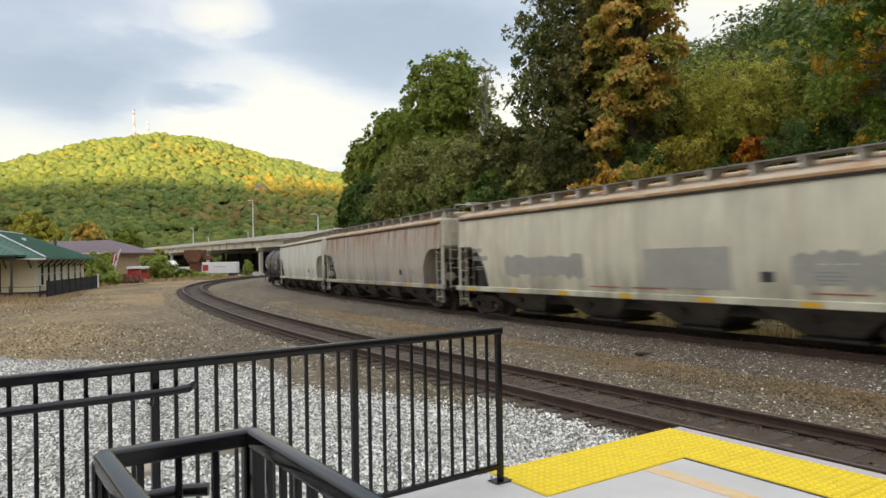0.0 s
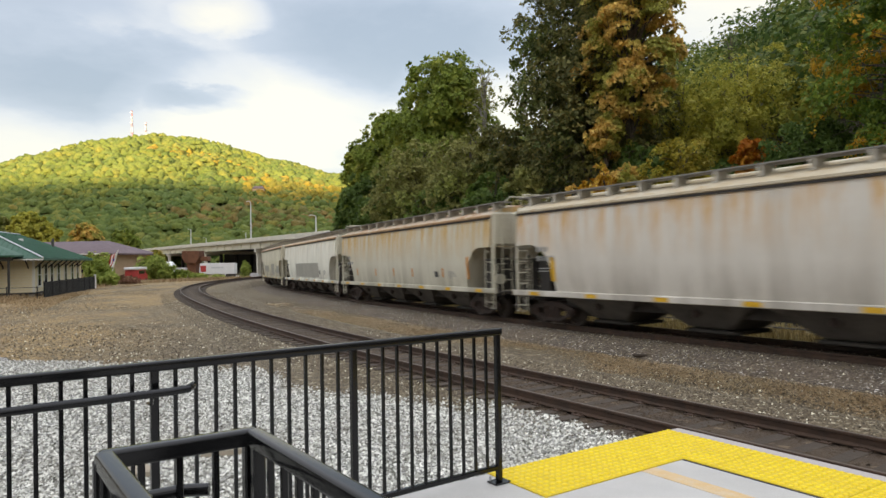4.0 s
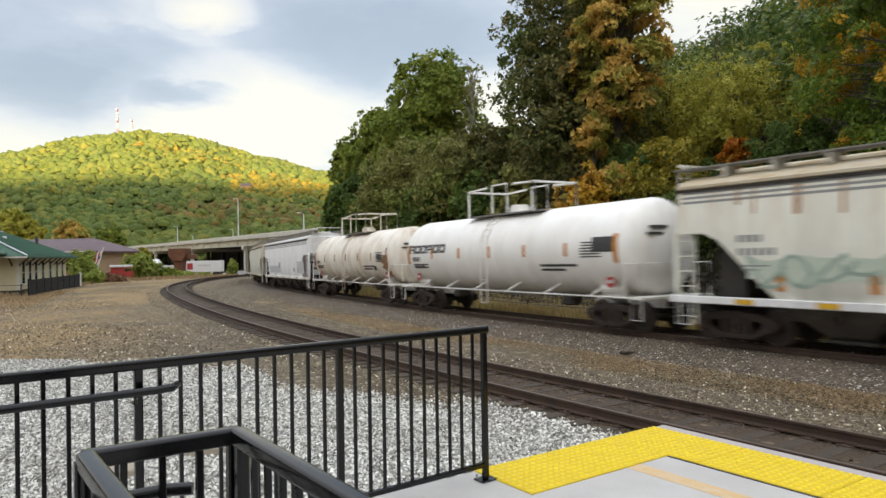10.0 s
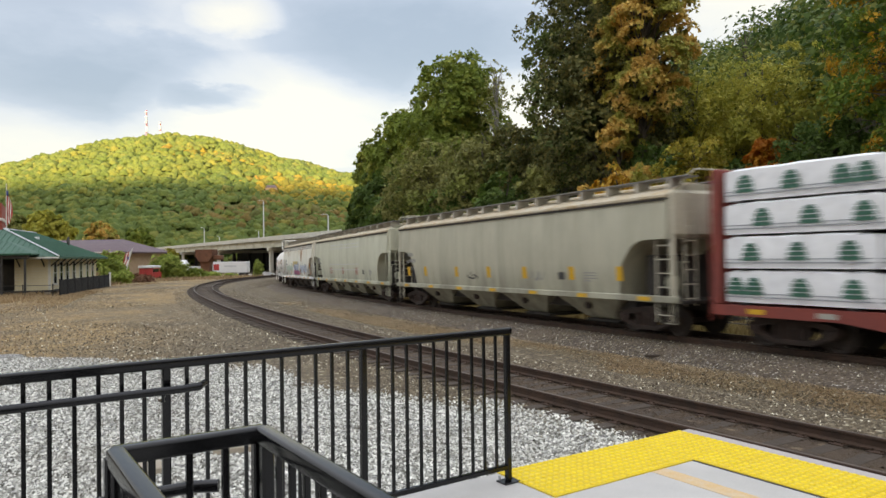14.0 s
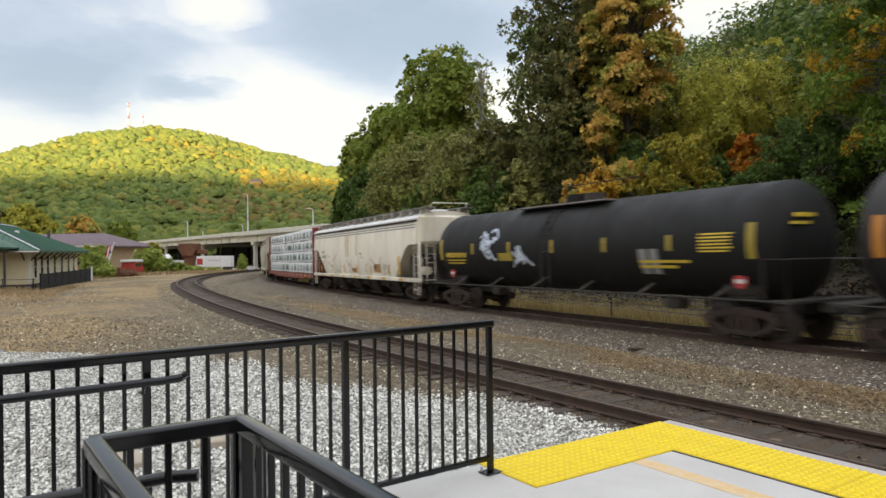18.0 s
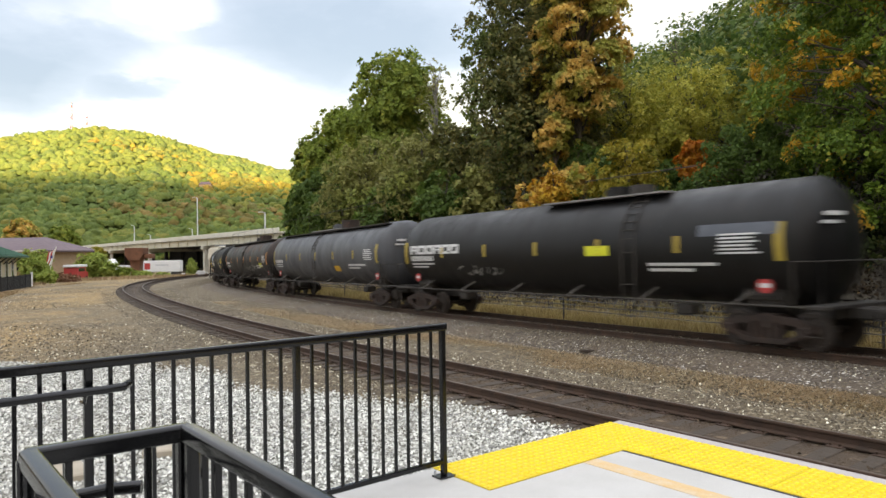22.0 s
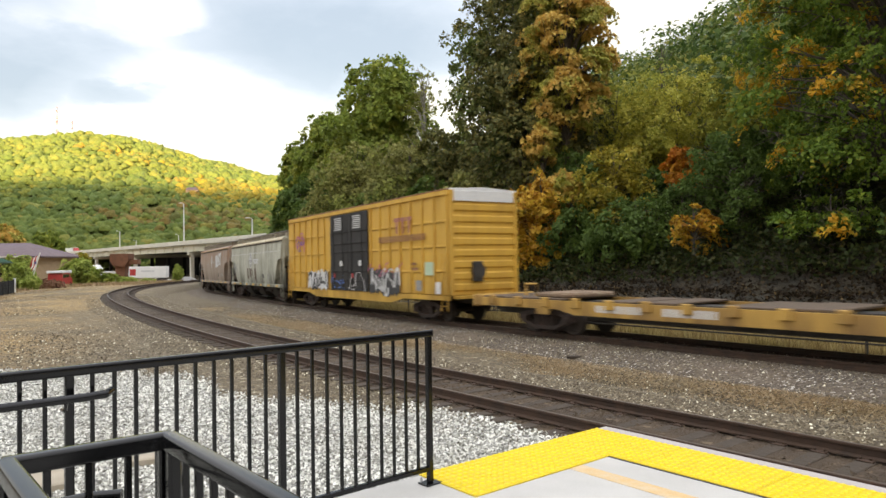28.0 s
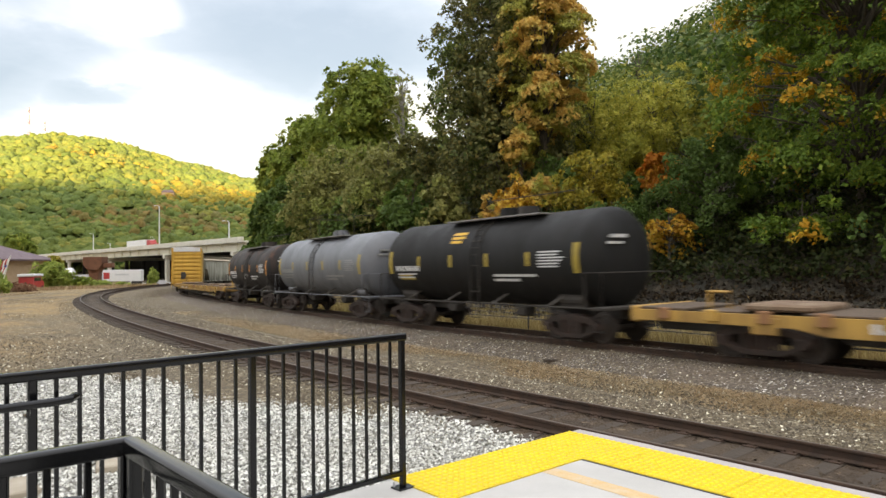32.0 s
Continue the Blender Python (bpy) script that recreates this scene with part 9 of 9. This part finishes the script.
part("reflector", panel_on_side(-7.2, -6.95, 1.3, 2.2), M_REFLECT, c, "tall yellow reflective patch")
spray(c, on_side(0.007), -6.3, 7.2, 1.35, 2.4, M_RUN, 9, 16, 0.05, 2.0, "rusty scrawl", "rust_mark")
fill_shape(c, on_side(0.006), -4.4, -3.3, 1.3, 1.85, M_RUN, 31, "patch of rust", "rust_mark")
fill_shape(c, on_side(0.006), -0.2, 0.6, 1.3, 1.6, M_STAIN, 32, "patch of rust", "rust_mark")
streaks(c, panel_on_side, 33, 6, 2.2, 3.5, M_RUN_PALE, -2, 4, 0.16)
c, fn, zc, hb = tank("black tank car with white graffiti", half(16), 1.5, T_BLACK_DULL, "black", M_MARIGOLD, 17, patch=M_OCHRE, dome_x=0.4)
run(16, c)
for sd, x0, x1, z0_, z1_ in ((11, 3.4, 4.5, 2.7, 3.2), (12, 3.5, 4.4, 2.3, 2.8), (13, 3.5, 4.2, 1.95, 2.4), (14, 1.3, 2.3, 1.75, 2.15), (15, 1.6, 2.1, 2.1, 2.6)):
    spray(c, on_tank(1.5, zc), x0, x1, z0_, z1_, M_PALE_BLUE, sd, 3, 0.09, 5.0, "pale sprayed tag")
part("placard", fn(2.3, 3.2, 1.98, 2.26), M_OCHRE, c, "dull yellow placard")
for xa in (-3.9, -4.3):
    part("taped_cross", fn(xa - 0.3, xa, 1.6, 2.3), M_GREYINK, c, "grey scuffed strip")
c, fn, zc, hb = tank("black tank car with brown rust bands and orange patches", half(17), 1.5, T_BLACK_RUST, "black", M_CHALK, 18, patch=M_REFLECT_O, top_rail=True)
run(17, c)
spray(c, on_tank(1.5, zc), -4.6, -1.0, 1.55, 2.0, M_GREYINK, 12, 10, 0.05, 4.0, "faint grey tag")
part("placard", fn(-6.8, -5.85, 1.85, 2.15), M_LIME, c, "lime yellow placard")
for x in (5.0, 0.9, -0.4, -1.3, -3.4, -5.6):
    part("rust_band", fn(x - 0.16, x + 0.16, zc + 0.55, zc + 1.3), M_BROWN_BAND, c, "brown rusty band")
c, fn, zc, hb = tank("dark grey tank car with black lower half", half(18), 1.52, T_DARKGREY, "black", M_CHALK, 19, top_rail=True, patch=M_OCHRE)
run(18, c)
part("placard", fn(-3.6, -2.8, 1.65, 1.93), M_REFLECT, c, "yellow placard")
c, fn, zc, hb = tank("black tank car with large white lettering", half(19), 1.5, T_BLACK, "black", M_CHALK, 20, ladder_x=-3.8, dome_x=-2.2, patch=M_OCHRE)
run(19, c)
blocks(c, fn, 7.7, zc + 0.28, 6, 0.34, 0.52, M_CHALK, "white painted block")
part("placard", fn(-3.1, -2.2, 2.2, 2.48), M_LIME, c, "lime yellow placard")
part("overpaint", fn(-8.05, -6.0, 2.62, 2.9), M_SLATE, c, "slate grey overpaint")
spray(c, on_tank(1.5, zc), 1.9, 4.4, 1.6, 1.9, M_GREYINK, 16, 8, 0.05, 3.0, "faint grey tag")
c, fn, zc, hb = tank("glossy black tank car with a yellow placard", half(20), 1.5, T_GLOSS, "black", M_CHALK, 21, ladder_x=-4.0, dome_x=-2.6)
run(20, c)
part("placard", fn(-1.75, -0.95, 2.18, 2.58), M_SUNFLOWER, c, "yellow square placard")
for sd, x0, x1 in ((14, 3.3, 4.3), (15, 1.3, 2.6)):
    spray(c, on_tank(1.5, zc), x0, x1, 1.65, 2.1, M_GREYINK, sd, 5, 0.07, 4.0, "faint grey tag")
c = run(21, hopper("maroon-brown covered hopper car with white sprayed letters", half(21), C_MAROON, C_MAROON, 3, seed=22, marks=M_GREYINK, sill=C_MAROON_SILL, bay_mat=C_FRAME, trim=M_TRIM_RUST))
lettering(c, "SRAT", 1.28, M_CHALK, -2.1, 2.42, 1.612, 5, 0.075)
diamond(c, 0.45, 2.92, 0.58)
spray(c, on_side(0.008), 1.9, 2.9, 2.45, 2.95, M_PATCH, 17, 4, 0.06, 4.0, "faint pale tag")
bars(c, panel_on_side, -0.3, 2.9, (4,), M_PATCH, 0.16, 0.1, 0.2, 18)
part("data_plate", panel_on_side(-5.35, -4.9, 1.58, 1.85), M_PATCH, c, "small framed plate")
c = run(22, hopper("old grey covered hopper car with a diamond mark", half(22), C_OLD, C_ROOF_PALE, 3, seed=23, marks=M_GREYINK, bay_mat=C_FRAME, arch=False, hood=C_OLD))
diamond(c, 0.66, 2.75, 0.66, 0.04)
blocks(c, panel_on_side, -0.2, 2.84, 3, 0.32, 0.46, M_PATCH_PALE, "pale painted block")
part("pale_line", panel_on_side(-7.5, 7.5, 3.22, 3.25, 0.006, 2), M_PATCH_PALE, c, "thin pale line along the side")
spray(c, on_side(0.008), 5.0, 6.6, 2.0, 2.6, M_GREYINK, 19, 5, 0.06, 4.0, "faint grey tag")
streaks(c, panel_on_side, 20, 8, 1.3, 2.2, M_BROWN_BAND, -1.0, 2.0, 0.3)
run(23, boxcar(half(23)))
run(24, flatcar(half(24), "long empty yellow flatcar with worn deck", 5))
c, fn, zc, hb = tank("short black tank car stained rust brown on top", half(25), 1.42, T_BROWN, "black", M_CHALK, 24, patch=M_REFLECT_O, patches=6, ladder_x=-0.2, placards=False)
run(25, c)
spray(c, on_tank(1.42, zc), -0.3, 0.8, 1.75, 2.1, M_GREYINK, 25, 4, 0.09, 4.0, "pale grey smudged tag")
c, fn, zc, hb = tank("short grey tank car with top railing", half(26), 1.46, T_GREY, "black", M_GREYINK, 25, cage=True, patches=6, patch=M_OCHRE, frame_mat=T_GREY, placards=False)
run(26, c)
c, fn, zc, hb = tank("short black tank car with yellow patches", half(27), 1.48, T_BLACK_DULL, "black", M_CHALK, 26, patch=M_OCHRE, patches=6, ladder_x=-0.4, dome_x=-0.6, placards=False)
run(27, c)
bars(c, fn, 1.1, zc + 0.98, (5, 5, 4), M_REFLECT, 0.09, 0.05, 0.14, 4)
bars(c, fn, hb - 1.3, zc - 0.46, (6, 7), M_OCHRE, 0.06, 0.07, 0.12, 5)
run(28, flatcar(half(28), "long yellow flatcar with worn deck and blocks", 9))

# lorry that crosses the overpass late in the clip
lorry = thing("box_lorry", "articulated lorry with white trailer and red cab on the overpass", "lorry")
part("cargo_box", Build().box(-20.0, 2.6, -1.25, 1.25, 1.0, 3.2, 0.05), M_WHITE, lorry)
part("cab", Build().loft([[(3.2, y, 0.5), (9.0, y, 0.5), (9.0, y, 1.7), (6.4, y, 1.9), (5.6, y, 2.9), (3.2, y, 3.0)] for y in (-1.15, 1.15)]), M_RED, lorry, "red cab")
for x in (-18.6, -17.3, 1.2, 4.2, 7.6):
    part("wheel", Build().tube((x, -1.2, 0.5), (x, 1.2, 0.5), 0.5, 14), M_DARK, lorry)
SPEED = 14.1405


def motions():
    """The train runs along the far track at an even speed; the lorry crosses the overpass."""
    times = [k * 0.5 for k in range(65)]
    for car, mid, hl in TRAIN:
        rows = []
        for t in times:
            s = mid + SPEED * t
            a, b = on_far(s + hl * 0.72), on_far(s - hl * 0.72)
            turn = math.degrees(math.atan2(a[1] - b[1], a[0] - b[0]))
            dip = math.degrees(math.atan2(a[2] - b[2], hl * 1.44))
            rows.append((t, pose((a[0] + b[0]) / 2, (a[1] + b[1]) / 2, (a[2] + b[2]) / 2, 0, -dip, turn)))
        walk(car, rows)
    rows = []
    for t in (0.0, 32.0):
        p = BRIDGE @ Vector((83 + (32 - t) * 43.0, 3.2, 8.75))
        rows.append((t, pose(p.x, p.y, p.z, 0, 0, math.degrees(math.atan2(-bd.y, -bd.x)))))
    walk(lorry, rows)


motions()
